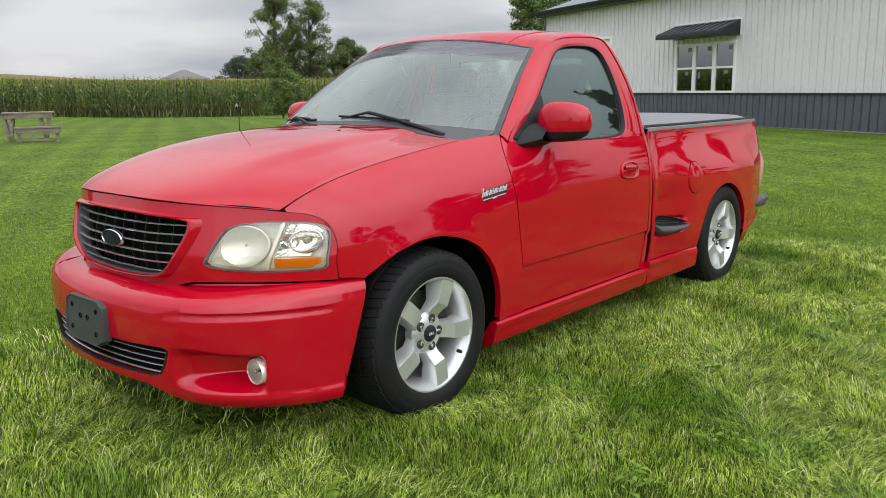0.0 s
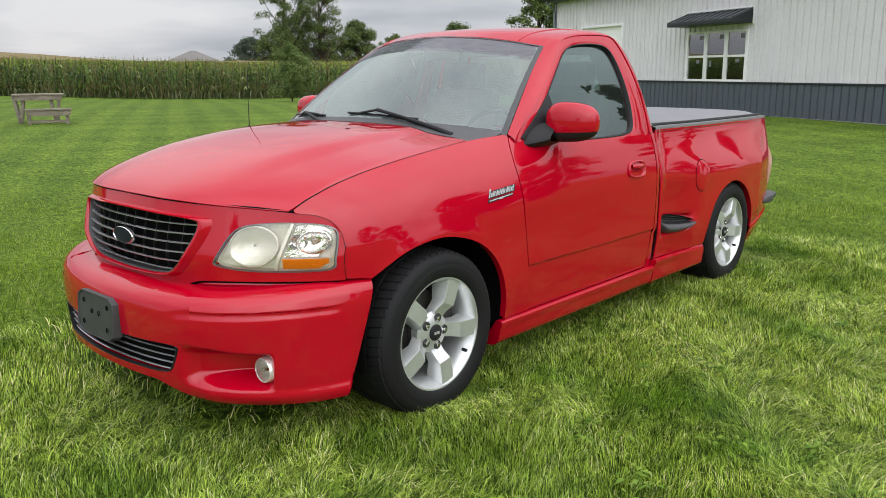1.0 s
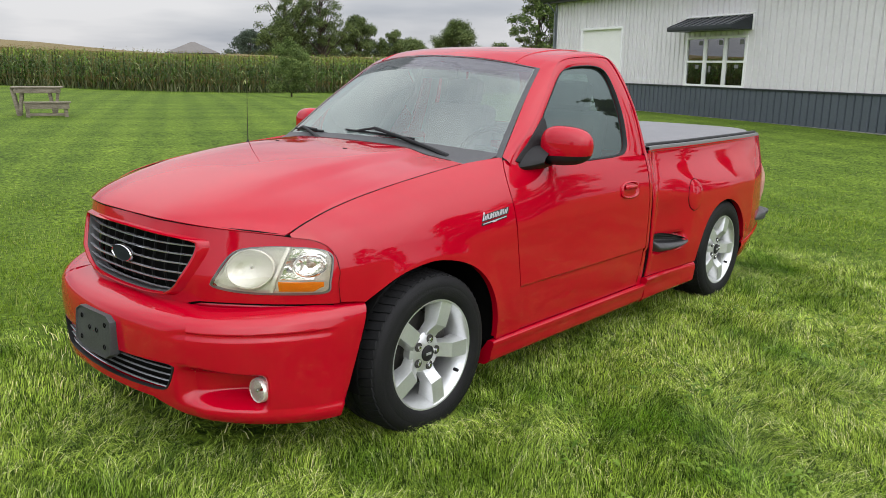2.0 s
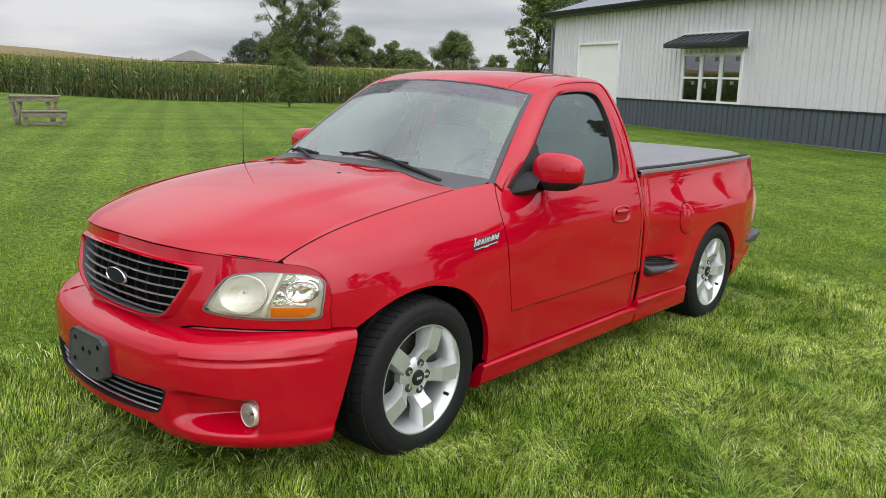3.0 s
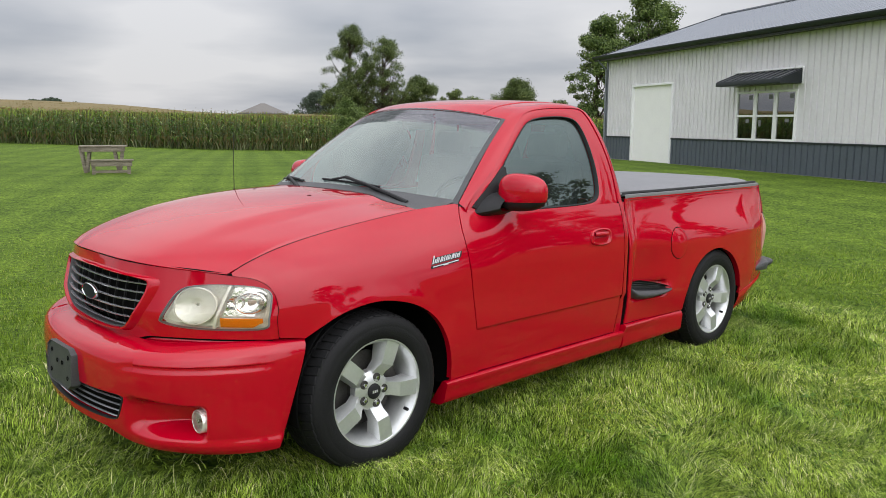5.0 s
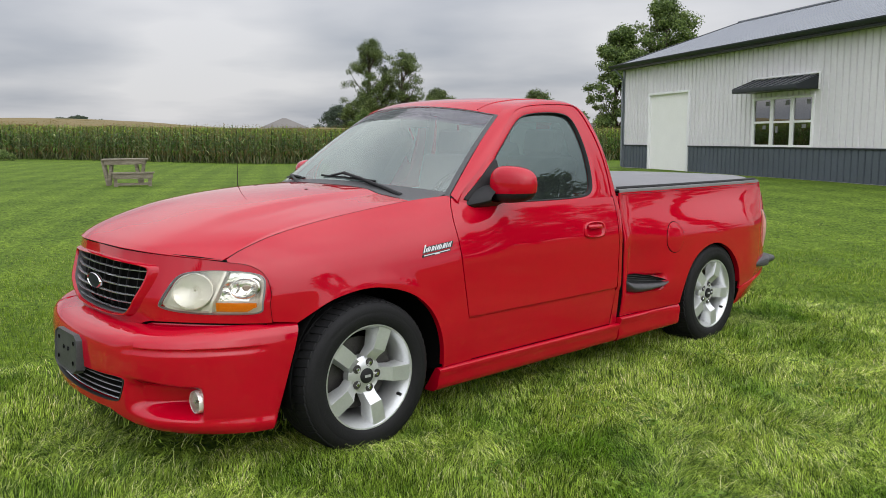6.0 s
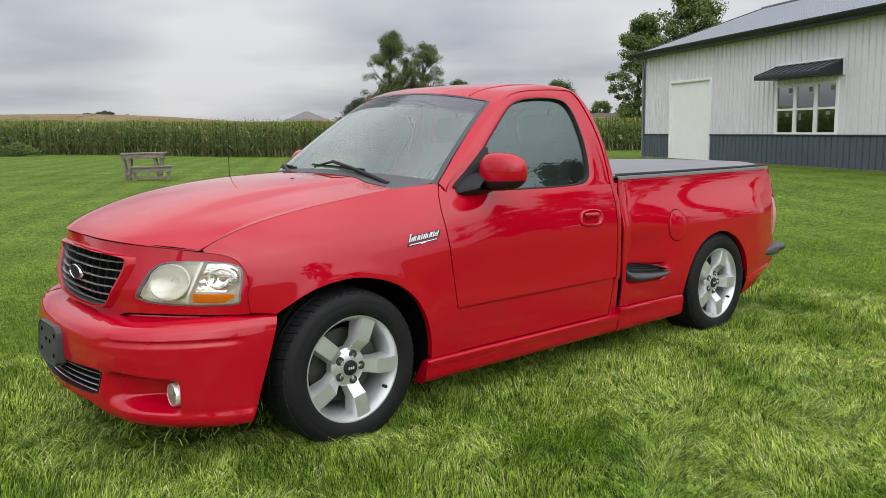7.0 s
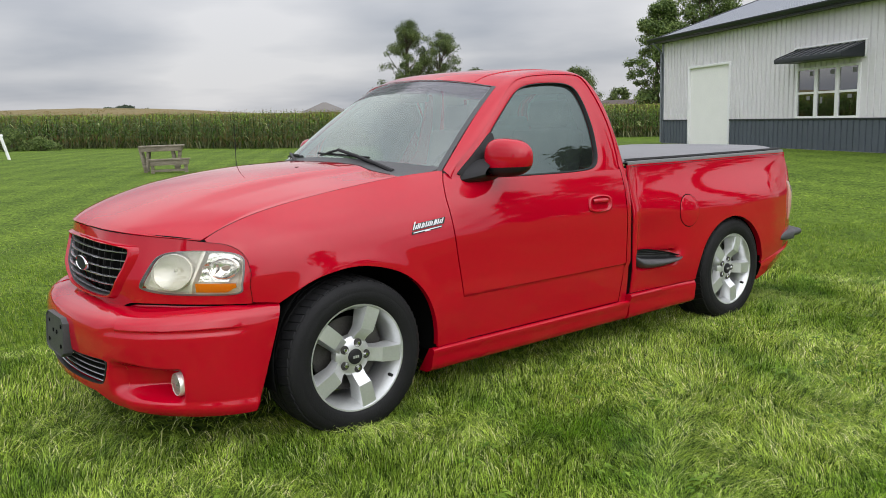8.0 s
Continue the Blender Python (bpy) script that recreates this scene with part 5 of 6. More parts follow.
def cover_rail(y_in, z0, z1, w):
    xs = np.linspace(1.985, 3.975, 40)
    P = []
    for x in xs:
        y = float(rail_y(min(x, 4.05))) - y_in
        P.append([(x, -(y - w), z0), (x, -y, z0), (x, -(y + 0.004), (z0 + z1) / 2), (x, -y, z1), (x, -(y - w), z1)])
    return grid(np.array(P))


both("cover_rail", cover_rail(0.030, 1.120, 1.138, 0.03), BLACK)
both("rail_cap", cover_rail(0.006, 1.097, 1.124, 0.05), VINYL)
both("rail_strip", cover_rail(0.002, 1.089, 1.096, 0.02), BLACK)
part("bed_floor", join(box(1.98, 4.12, -0.75, 0.75, 0.60, 0.63), box(1.97, 1.99, -0.86, 0.86, 0.35, 1.10)), BLACK, truck)


# ---- underbody ----
part("chassis", join(box(-0.75, 4.0, -0.46, -0.38, 0.30, 0.42, 0.01), box(-0.75, 4.0, 0.38, 0.46, 0.30, 0.42, 0.01), box(0.55, 1.93, -0.86, 0.86, 0.27, 0.30),
                     box(-0.72, 0.45, -0.42, 0.42, 0.34, 0.9), tube([(3.043, -0.75, 0.345), (3.043, 0.75, 0.345)], 0.05)), DARK, truck)
part("underbody", box(-0.55, 4.02, -0.66, 0.66, 0.325, 0.345), DARK, truck)
part("inner_guard", join(box(-0.60, 0.56, -0.50, -0.47, 0.35, 0.95), box(-0.60, 0.56, 0.47, 0.50, 0.35, 0.95), box(-0.62, -0.58, -0.80, 0.80, 0.25, 0.60), box(0.50, 0.53, -0.86, 0.86, 0.19, 1.0)), DARK, truck)


# ---- cabin ----
part("dashboard", join(box(0.62, 0.98, -0.76, 0.76, 0.86, 1.06, 0.05, 4), box(0.50, 0.75, -0.74, 0.74, 1.05, 1.10, 0.03, 3)), TRIMGREY, truck)
part("cabin_floor", box(0.60, 1.93, -0.84, 0.84, 0.42, 0.46), TRIMGREY, truck)
both("door_card", box(0.95, 1.86, -0.868, -0.845, 0.40, 1.075, 0.01), TRIMGREY)


def steering():
    M = pose(1.02, -0.38, 1.07, 0, -62, 0)
    a = np.linspace(0, 2 * np.pi, 40, endpoint=False)
    b = np.linspace(0, 2 * np.pi, 10, endpoint=False)
    P = np.array([[((0.185 + 0.016 * math.cos(q)) * math.cos(t), (0.185 + 0.016 * math.cos(q)) * math.sin(t), 0.016 * math.sin(q)) for q in b] for t in np.r_[a, a[:1]]])
    w = part("steering_wheel", moved(grid(P, wrap=True), M), BLACK, truck)
    part("wheel_boss", moved(join(box(-0.07, 0.07, -0.08, 0.08, -0.02, 0.03, 0.015, 3), box(-0.02, 0.02, -0.18, 0.18, -0.01, 0.01, 0.006)), M), BLACK, w)
    part("steering_column", moved(tube([(0, 0, 0), (0, 0, -0.30)], 0.035), M), BLACK, w)


steering()
for y in (-0.42, 0.42):
    s = part("seat", join(box(1.20, 1.66, y - 0.27, y + 0.27, 0.62, 0.78, 0.05, 3), moved(box(-0.07, 0.07, -0.26, 0.26, 0.0, 0.60, 0.05, 3), pose(1.66, y, 0.74, 0, 12, 0))), SEATCLOTH, truck)
    part("headrest", moved(box(-0.05, 0.05, -0.14, 0.14, 0.0, 0.17, 0.04, 3), pose(1.78, y, 1.33, 0, 10, 0)), SEATCLOTH, s)
part("inside_mirror", box(1.06, 1.085, -0.13, 0.13, 1.50, 1.56, 0.01), BLACK, truck)
both("sun_visor", moved(box(-0.09, 0.09, -0.25, 0.25, -0.008, 0.008, 0.006), pose(1.24, -0.31, 1.575, 0, 8, 0)), HEADCLOTH)


# ---- wipers, washer jets, aerial, fender badge ----
def wiper(pivot, hold, tip, heel):
    """Arm from its pivot to the blade's middle; a bridged blade lying on the glass."""
    n = np.array([-0.62, 0, 0.78])
    a, h, t, e = (np.array(screen(*q)) for q in (pivot, hold, tip, heel))
    w = part("wiper", tube([a, a + n * 0.024, a * 0.8 + h * 0.2 + n * 0.034, a * 0.35 + h * 0.65 + n * 0.036, h + n * 0.026], 0.009, 8, [0.014, 0.014, 0.011, 0.0075, 0.010]), BLACK, truck, "black windscreen wiper")
    part("wiper_blade", tube([e + n * 0.010, (e + t) / 2 + n * 0.012, t + n * 0.010], 0.006, 6), BLACK, w)
    part("arm_cap", tube([a - n * 0.002, a + n * 0.022], 0.015, 10), COWLGREY, w, "weathered grey pivot cap")
    part("blade_bridge", tube([e * 0.8 + t * 0.2 + n * 0.016, h + n * 0.026, e * 0.2 + t * 0.8 + n * 0.016], 0.007, 6), BLACK, w)
    part("arm_brace", tube([a * 0.7 + h * 0.3 + n * 0.018, h + n * 0.030], 0.005, 6), BLACK, w)


wiper((-0.72, -0.10), (-0.11, 0.065), (0.175, 0.050), (-0.44, 0.030))
wiper((0.325, -0.09), (0.72, 0.04), (0.93, 0.055), (0.42, 0.020))
for y in (-0.262, 0.262):
    part("washer_jet", moved(lathe([(0.016, 0.0), (0.015, 0.006), (0.009, 0.013), (0.001, 0.014)], 16, "z"), pose(0.115, y, 1.160)), BLACK, truck)
ae = part("aerial", tube([(0.21, 0.66, 1.12), (0.211, 0.66, 1.3), (0.216, 0.66, 1.475)], 0.003, 6, [0.0026, 0.0017, 0.0012]), BLACK, truck, "thin black whip aerial")
part("aerial_base", lathe([(0.022, 0.0), (0.02, 0.012), (0.008, 0.03), (0.004, 0.04)], 16, "z", (0.21, 0.66, 1.105)), BLACK, ae)


def fender_badge(fix):
    """Plain slanted bright strokes over a dark edge, with an underline."""
    x0, z0 = 0.330, 0.886

    def plate(x, z, w, h, lean, out, t=0.002):
        z = z + 0.10 * (x - x0)
        pts = [(x, z), (x + w, z + 0.10 * w), (x + w + lean * h, z + h + 0.10 * w), (x + lean * h, z + h)]
        P = [[(a, -(float(fender_y(a, b)) + o), b) for a, b in pts] for o in (0.0, out)]
        v, f = grid(np.array(P), wrap=True)
        return v, f + [(0, 1, 2, 3), (4, 5, 6, 7)]
    b = part("fender_badge", fix(join(plate(x0 - 0.003, z0 - 0.004, 0.190, 0.030, 0.5, 0.002), plate(x0 - 0.008, z0 - 0.020, 0.180, 0.012, 0.3, 0.002))), BLACK, truck, "bright slanted badge strokes")
    # thin leaning strokes of uneven height
    for i in range(15):
        h = 0.036 if i == 0 else (0.024, 0.018, 0.025, 0.021)[i % 4]
        part("badge_stroke", fix(plate(x0 + 0.001 + 0.0120 * i, z0 + 0.0015 * (i % 2), 0.0058 + 0.0015 * (i % 3 == 1), h, (0.55, 0.70, 0.62)[i % 3], 0.004)), SILVER, b)
    part("badge_underline", fix(plate(x0 + 0.002, z0 - 0.015, 0.165, 0.0042, 0.3, 0.005)), SILVER, b)
    part("badge_underline", fix(plate(x0 + 0.070, z0 - 0.019, 0.030, 0.0045, -0.3, 0.005)), SILVER, b)


fender_badge(lambda q: q)
fender_badge(flip)


# ---- wheels ----
def wheel(cx, cz, side):
    """Five broad flat spokes in an alloy rim, road tyre with blocks on its shoulder."""
    fix = (lambda q: q) if side < 0 else flip
    C = np.array((cx, 0, cz))

    def at(arr):
        v, f = arr
        return fix((np.asarray(v) + C, f))
    R = 0.361
    yo = -0.965
    prof = [(0.238, yo + 0.022), (0.246, yo + 0.010), (0.262, yo + 0.003), (0.285, yo - 0.002), (0.300, yo), (0.303, yo + 0.001), (0.306, yo + 0.0005), (0.325, yo + 0.006), (0.341, yo + 0.016), (0.346, yo + 0.026), (0.3500, yo + 0.050), (0.3505, yo + 0.106)]
    for g in (0.115, 0.160, 0.205):
        prof += [(0.3605, yo + g), (0.3607, yo + g + 0.028), (0.353, yo + g + 0.029), (0.353, yo + g + 0.036), (0.3607, yo + g + 0.037)]
    prof += [(0.350, yo + 0.265), (0.33, yo + 0.285), (0.285, yo + 0.290), (0.24, yo + 0.27)]
    tyre = part("wheel", at(lathe(prof, 96)), RUBBER, truck)
    for i in range(56):
        a = 2 * math.pi * i / 56
        M = Matrix.Rotation(a, 4, 'Y')
        M = M @ Matrix.Translation((0, yo + 0.064, 0)) @ Matrix.Rotation(radians(12), 4, 'Z')
        block = box(-0.0178, 0.0178, -0.040, 0.040, 0.336, 0.3612, 0.002, 1)
        v = np.array(block[0])
        v[:, 2] -= 0.012 * np.clip((-0.016 - v[:, 1]) / 0.024, 0, 1)**1.5       # rounded shoulder
        part("tread_block", at(moved((v, block[1]), M)), RUBBER, tyre)
    rim = [(0.243, yo + 0.024), (0.2465, yo + 0.016), (0.244, yo + 0.011), (0.238, yo + 0.012), (0.234, yo + 0.020), (0.226, yo + 0.034), (0.214, yo + 0.060), (0.206, yo + 0.10), (0.203, yo + 0.20), (0.215, yo + 0.25)]
    rim_ob = part("rim", at(lathe(rim, 72)), ALLOY, tyre, "silver five-spoke alloy rim")
    for i in range(5):
        a = radians(67 + 72 * i)

        def q(r, t, y):
            return (r * math.cos(a) - t * math.sin(a), y, r * math.sin(a) + t * math.cos(a))
        # flat outer face, then a bevelled flank falling back to the hub
        face = [[q(r, t * w, y) for t in (-1, -0.5, 0, 0.5, 1)] for r, w, y in ((0.237, 0.0365, yo + 0.019), (0.20, 0.0355, yo + 0.016), (0.16, 0.0345, yo + 0.014), (0.130, 0.0335, yo + 0.015))]
        part("spoke_face", at(grid(np.array(face), 0)), FLATALLOY, rim_ob)
        rows = []
        for r, w, y, d in ((0.238, 0.0365, yo + 0.0192, 0.10), (0.20, 0.0355, yo + 0.0162, 0.080), (0.16, 0.0345, yo + 0.0142, 0.070), (0.130, 0.0335, yo + 0.0152, 0.06), (0.120, 0.0325, yo + 0.024, 0.055), (0.098, 0.031, yo + 0.044, 0.045), (0.078, 0.032, yo + 0.054, 0.04), (0.055, 0.034, yo + 0.060, 0.04)):
            rows.append([q(r, -w - 0.010, y + d), q(r, -w, y + 0.002), q(r, -w * 0.97, y + 0.0002), q(r, 0, y + 0.0004), q(r, w * 0.97, y + 0.0002), q(r, w, y + 0.002), q(r, w + 0.010, y + d)])
        part("spoke", at(grid(np.array(rows))), ALLOY, rim_ob, angle=28)
    part("hub", at(lathe([(0.092, yo + 0.10), (0.090, yo + 0.066), (0.078, yo + 0.055), (0.045, yo + 0.048), (0.036, yo + 0.046), (0.001, yo + 0.046)], 48)), ALLOY, rim_ob)
    cap = part("centre_cap", at(lathe([(0.036, yo + 0.050), (0.035, yo + 0.040), (0.030, yo + 0.037), (0.001, yo + 0.036)], 36)), BLACK, rim_ob, "black centre cap")
    for k in (-1, 0, 1):
        part("cap_stroke", at(box(-0.004 + 0.011 * k, 0.004 + 0.011 * k, yo + 0.0345, yo + 0.037, -0.006, 0.006)), SILVER, cap)
    for i in range(5):
        a = radians(67 + 72 * i + 4)
        p = (0.062 * math.cos(a), 0, 0.062 * math.sin(a))
        part("nut_well", at(lathe([(0.0205, yo + 0.053), (0.0195, yo + 0.0478), (0.018, yo + 0.0475), (0.0165, yo + 0.0495), (0.001, yo + 0.050)], 18, "y", p)), STEEL, rim_ob)
        part("lug_nut", at(lathe([(0.0105, yo + 0.060), (0.0105, yo + 0.047), (0.007, yo + 0.041), (0.001, yo + 0.040)], 6, "y", p)), CHROME, rim_ob)
    part("brake_disc", at(lathe([(0.17, yo + 0.135), (0.17, yo + 0.125), (0.09, yo + 0.123), (0.085, yo + 0.10), (0.001, yo + 0.10)], 48)), STEEL, tyre)
    part("brake_caliper", at(moved(box(0.09, 0.185, yo + 0.105, yo + 0.15, -0.08, 0.08, 0.015, 3), Matrix.Rotation(radians(-20), 4, 'Y'))), STEEL, tyre)
    part("rim_barrel", at(lathe([(0.212, yo + 0.252), (0.19, yo + 0.262), (0.02, yo + 0.27)], 40)), DARK, tyre)
    part("valve", at(lathe([(0.001, yo + 0.024), (0.007, yo + 0.025), (0.008, yo + 0.038), (0.008, yo + 0.048)], 10, "y", (0.222 * math.cos(radians(-34)), 0, 0.222 * math.sin(radians(-34))))), BLACK, tyre)
    return tyre


for cx in (0.0, 3.043):
    for side in (-1, 1):
        wheel(cx, 0.345, side)


# ---- the metal barn ----
barn = thing("metal_barn", "grey ribbed metal barn with dark wainscot and charcoal roof", "barn")
BU = Vector((0.45229, 0.89187, 0))
BN = Vector((-0.89187, 0.45229, 0))
BARN = Matrix(((BU.x, BN.x, 0, 19.859), (BU.y, BN.y, 0, 5.473), (0, 0, 1, 0.10), (0, 0, 0, 1)))   # s along the wall, n out of it, z
barn.matrix_world = BARN
S0, S1 = -9.0, 10.72        # the long wall, from beyond the view to its far corner
Z_W, Z_E = 0.93, 3.88        # wainscot line and wall head
DEPTH = 11.0


def ribbed(s0, s1, z0, z1, n0=0.0, pitch=0.2286, rib=0.024):
    """Ribbed steel sheet facing out: a narrow proud rib at each pitch, an added groove beside it that shapes the rib's
    shadow line, flats between.
    """
    prof = []
    k0 = math.floor(s0 / pitch)
    k = k0
    while k * pitch < s1:
        b = k * pitch
        for d, h in ((-0.050, 0), (-0.046, -0.034), (-0.030, -0.034), (-0.026, 0), (-0.014, rib), (0.014, rib), (0.026, 0)):
            if s0 < b + d < s1:
                prof.append((b + d, h))
        k += 1
    prof = [(s0, 0), *prof, (s1, 0)]
    P = np.array([[(s, n0 + h, z0) for s, h in prof], [(s, n0 + h, z1) for s, h in prof]])
    return grid(P)


WIN = (0.0, 2.57, 0.95, 2.37)
DOOR = (6.08, 8.66, 0.02, 2.79)
upper = [(S0, WIN[0], Z_W, Z_E), (WIN[0], WIN[1], WIN[3], Z_E), (WIN[1], DOOR[0], Z_W, Z_E), (DOOR[0], DOOR[1], DOOR[3], Z_E), (DOOR[1], S1, Z_W, Z_E)]
for q in upper:
    part("siding_sheet", ribbed(*q), SIDING, barn, angle=20)
for s0, s1 in ((S0, DOOR[0]), (DOOR[1], S1)):
    part("wainscot_sheet", ribbed(s0, s1, 0.06, Z_W - 0.02), WAINSCOT, barn, angle=20)
    part("wainscot_trim", box(s0, s1, 0.0, 0.032, Z_W - 0.03, Z_W + 0.02, 0.004), DARKTRIM, barn)
    part("skirt_board", box(s0, s1, -0.05, 0.012, -0.15, 0.065), CONCRETE, barn)
part("wall_core", join(box(S0, WIN[0], -0.16, -0.045, 0.0, Z_E), box(WIN[0], WIN[1], -0.16, -0.045, WIN[3], Z_E), box(WIN[0], WIN[1], -0.16, -0.045, 0.0, WIN[2]),
                       box(WIN[1], DOOR[0], -0.16, -0.045, 0.0, Z_E), box(DOOR[0], DOOR[1], -0.16, -0.045, DOOR[3], Z_E), box(DOOR[1], S1 - 0.01, -0.16, -0.045, 0.0, Z_E)), DARKTRIM, barn)
part("end_wall", join(box(S1 - 0.15, S1 - 0.012, -DEPTH, -0.17, 0.0, Z_E), prism([(-DEPTH, Z_E), (-0.17, Z_E), (-DEPTH / 2, Z_E + 1.75)], S1 - 0.15, S1 - 0.012, "x")), SIDING, barn)
part("end_wall", box(S0, S0 + 0.15, -DEPTH, -0.17, 0.0, Z_E + 1.0), SIDING, barn)
part("back_wall", box(S0, S1 - 0.2, -DEPTH, -DEPTH + 0.15, 0.0, Z_E), SIDING, barn)
part("corner_trim", join(box(S1 - 0.11, S1 + 0.012, 0.0, 0.036, 0.06, Z_E), box(S1 - 0.01, S1 + 0.012, -0.12, 0.0, 0.06, Z_E)), GREYTRIM, barn)
part("barn_floor", box(S0, S1, -DEPTH, -0.02, -0.2, 0.0), CONCRETE, barn)


def roof_slab(sign):
    """Ribbed roof sheet from the eave to the ridge."""
    pitch_z = 1.80 / (DEPTH / 2)
    prof = []
    s = S0 - 0.25
    while s < S1 + 0.30:
        prof += [(s, 0), (s + 0.20, 0), (s + 0.214, 0.018), (s + 0.246, 0.018), (s + 0.26, 0)]
        s += 0.305
    P = []
    for n in (0.42, -DEPTH / 2):
        z = Z_E + 0.10 + (0.42 - n) * pitch_z
        P.append([(a, n if sign > 0 else -DEPTH - n, z + h) for a, h in prof])
    return grid(np.array(P))


part("roof_sheet", roof_slab(1), ROOFMETAL, barn, angle=20)
part("roof_sheet", roof_slab(-1), ROOFMETAL, barn, angle=20)
part("ridge_cap", box(S0 - 0.25, S1 + 0.3, -DEPTH / 2 - 0.2, -DEPTH / 2 + 0.2, Z_E + 2.0, Z_E + 2.06, 0.01), ROOFMETAL, barn)
# boxed eave with gutter
part("soffit", box(S0 - 0.2, S1 + 0.26, 0.0, 0.40, Z_E - 0.02, Z_E + 0.02), DARKTRIM, barn)
part("fascia", box(S0 - 0.2, S1 + 0.28, 0.395, 0.42, Z_E - 0.04, Z_E + 0.13, 0.004), DARKTRIM, barn)
gut = [(0.42, 0.12), (0.55, 0.12), (0.55, 0.09), (0.535, 0.05), (0.50, 0.0), (0.43, -0.01), (0.42, 0.0)]
part("gutter", prism([(a, Z_E + 0.03 + b) for a, b in gut], S0 - 0.2, S1 + 0.30, "x"), DARKTRIM, barn)
rake = np.array([[(S1 + 0.27 + d, n, Z_E + 0.10 + (0.42 - n) * 1.80 / (DEPTH / 2) + z) for n in (0.44, -DEPTH / 2)] for d, z in ((0, -0.14), (0.03, -0.14), (0.03, 0.04), (-0.1, 0.04))])
part("rake_trim", grid(rake), DARKTRIM, barn)
part("downpipe", tube([(S1 - 0.06, 0.46, Z_E), (S1 - 0.06, 0.20, Z_E - 0.25), (S1 - 0.03, 0.075, Z_E - 0.38), (S1 - 0.03, 0.075, 0.1)], 0.04, 8), GREYTRIM, barn)

# roll-up door
od = part("overhead_door", box(DOOR[0], DOOR[1], -0.10, -0.06, DOOR[2], DOOR[3], 0.002), CREAM, barn, "cream overhead door, shut")
for i in range(5):
    z0 = DOOR[2] + i * (DOOR[3] - DOOR[2]) / 5
    z1 = DOOR[2] + (i + 1) * (DOOR[3] - DOOR[2]) / 5
    p = part("door_panel", box(DOOR[0] + 0.02, DOOR[1] - 0.02, -0.06, -0.050, z0, z1), CREAM, od)
for a, b, c, d in ((DOOR[0] - 0.06, DOOR[0] + 0.02, 0.0, DOOR[3] + 0.06), (DOOR[1] - 0.02, DOOR[1] + 0.06, 0.0, DOOR[3] + 0.06), (DOOR[0] + 0.02, DOOR[1] - 0.02, DOOR[3] - 0.02, DOOR[3] + 0.06)):
    part("door_trim", box(a, b, -0.08, 0.040, c, d, 0.004), WHITE, od)

# triple window with sash bars
win = part("window", join(box(WIN[0], WIN[1], -0.02, 0.05, WIN[2], WIN[2] + 0.06), box(WIN[0], WIN[1], -0.02, 0.05, WIN[3] - 0.06, WIN[3]),
                          box(WIN[0], WIN[0] + 0.07, -0.02, 0.05, WIN[2] + 0.06, WIN[3] - 0.06), box(WIN[1] - 0.07, WIN[1], -0.02, 0.05, WIN[2] + 0.06, WIN[3] - 0.06)), WHITE, barn, "white triple sash window")
step_w = (WIN[1] - WIN[0]) / 3
zm = (WIN[2] + WIN[3]) / 2
for i in (1, 2):
    part("mullion", box(WIN[0] + i * step_w - 0.065, WIN[0] + i * step_w + 0.065, -0.02, 0.046, WIN[2] + 0.06, WIN[3] - 0.06, 0.004), WHITE, win)
for i in range(3):
    a, b = WIN[0] + i * step_w + 0.07, WIN[0] + (i + 1) * step_w - 0.07
    part("meeting_rail", box(a, b, -0.02, 0.040, zm - 0.03, zm + 0.03, 0.004), WHITE, win)
    for lo, hi, inset in ((WIN[2] + 0.06, zm - 0.03, 0.0), (zm + 0.03, WIN[3] - 0.06, 0.0)):
        sash = part("sash_pane", box(a, b, 0.004, 0.010, lo, hi), PANE, win)
        sash.visible_shadow = False
    part("sticker", box(a + 0.08, a + 0.24, 0.011, 0.013, WIN[3] - 0.24, WIN[3] - 0.11), STICKER, win)
part("sticker", box(1.45, 1.55, 0.011, 0.013, zm - 0.30, zm - 0.12), STICKER, win)
part("sticker", box(0.30, 0.46, 0.011, 0.013, zm - 0.18, zm - 0.08), STICKER, win)
part("sticker", box(1.98, 2.12, 0.011, 0.013, zm - 0.20, zm - 0.09), STICKER, win)
part("room_back", box(-1.0, 3.6, -3.0, -2.95, 0.0, 3.4), DARKTRIM, barn)

# metal awning over the window
aw = part("awning", grid(np.array([[(s, 0.0, 2.905) for s in (-0.12, 2.66)], [(s, 0.72, 2.64) for s in (-0.12, 2.66)]]), 0.012), AWNINGMETAL, barn, "dark metal window awning")
for k in range(10):
    s = -0.06 + k * 0.295
    part("awning_rib", moved(box(-0.014, 0.014, 0.0, 0.765, 0.0, 0.022, 0.004, 1), pose(s, 0.0, 2.905, math.degrees(-math.atan2(0.265, 0.72)), 0, 0)), AWNINGMETAL, aw)
part("awning_front", box(-0.12, 2.66, 0.70, 0.735, 2.52, 2.645, 0.004), DARKTRIM, aw)
for s in (-0.12, 2.63):
    part("awning_cheek", prism([(0.0, 2.52), (0.70, 2.52), (0.70, 2.64), (0.0, 2.90)], s, s + 0.03, "x"), DARKTRIM, aw)
part("awning_flashing", box(-0.12, 2.66, 0.0, 0.06, 2.925, 2.968, 0.003), WHITE, aw)
part("awning_edge", box(-0.150, -0.124, 0.0, 0.04, 2.50, 2.968, 0.003), WHITE, aw)
part("awning_soffit", box(-0.09, 2.63, 0.0, 0.70, 2.515, 2.53), DARKTRIM, aw)


# ---- picnic table ----
def picnic_table():
    t = thing("picnic_table", "weathered grey wooden picnic table standing on the lawn", "table")
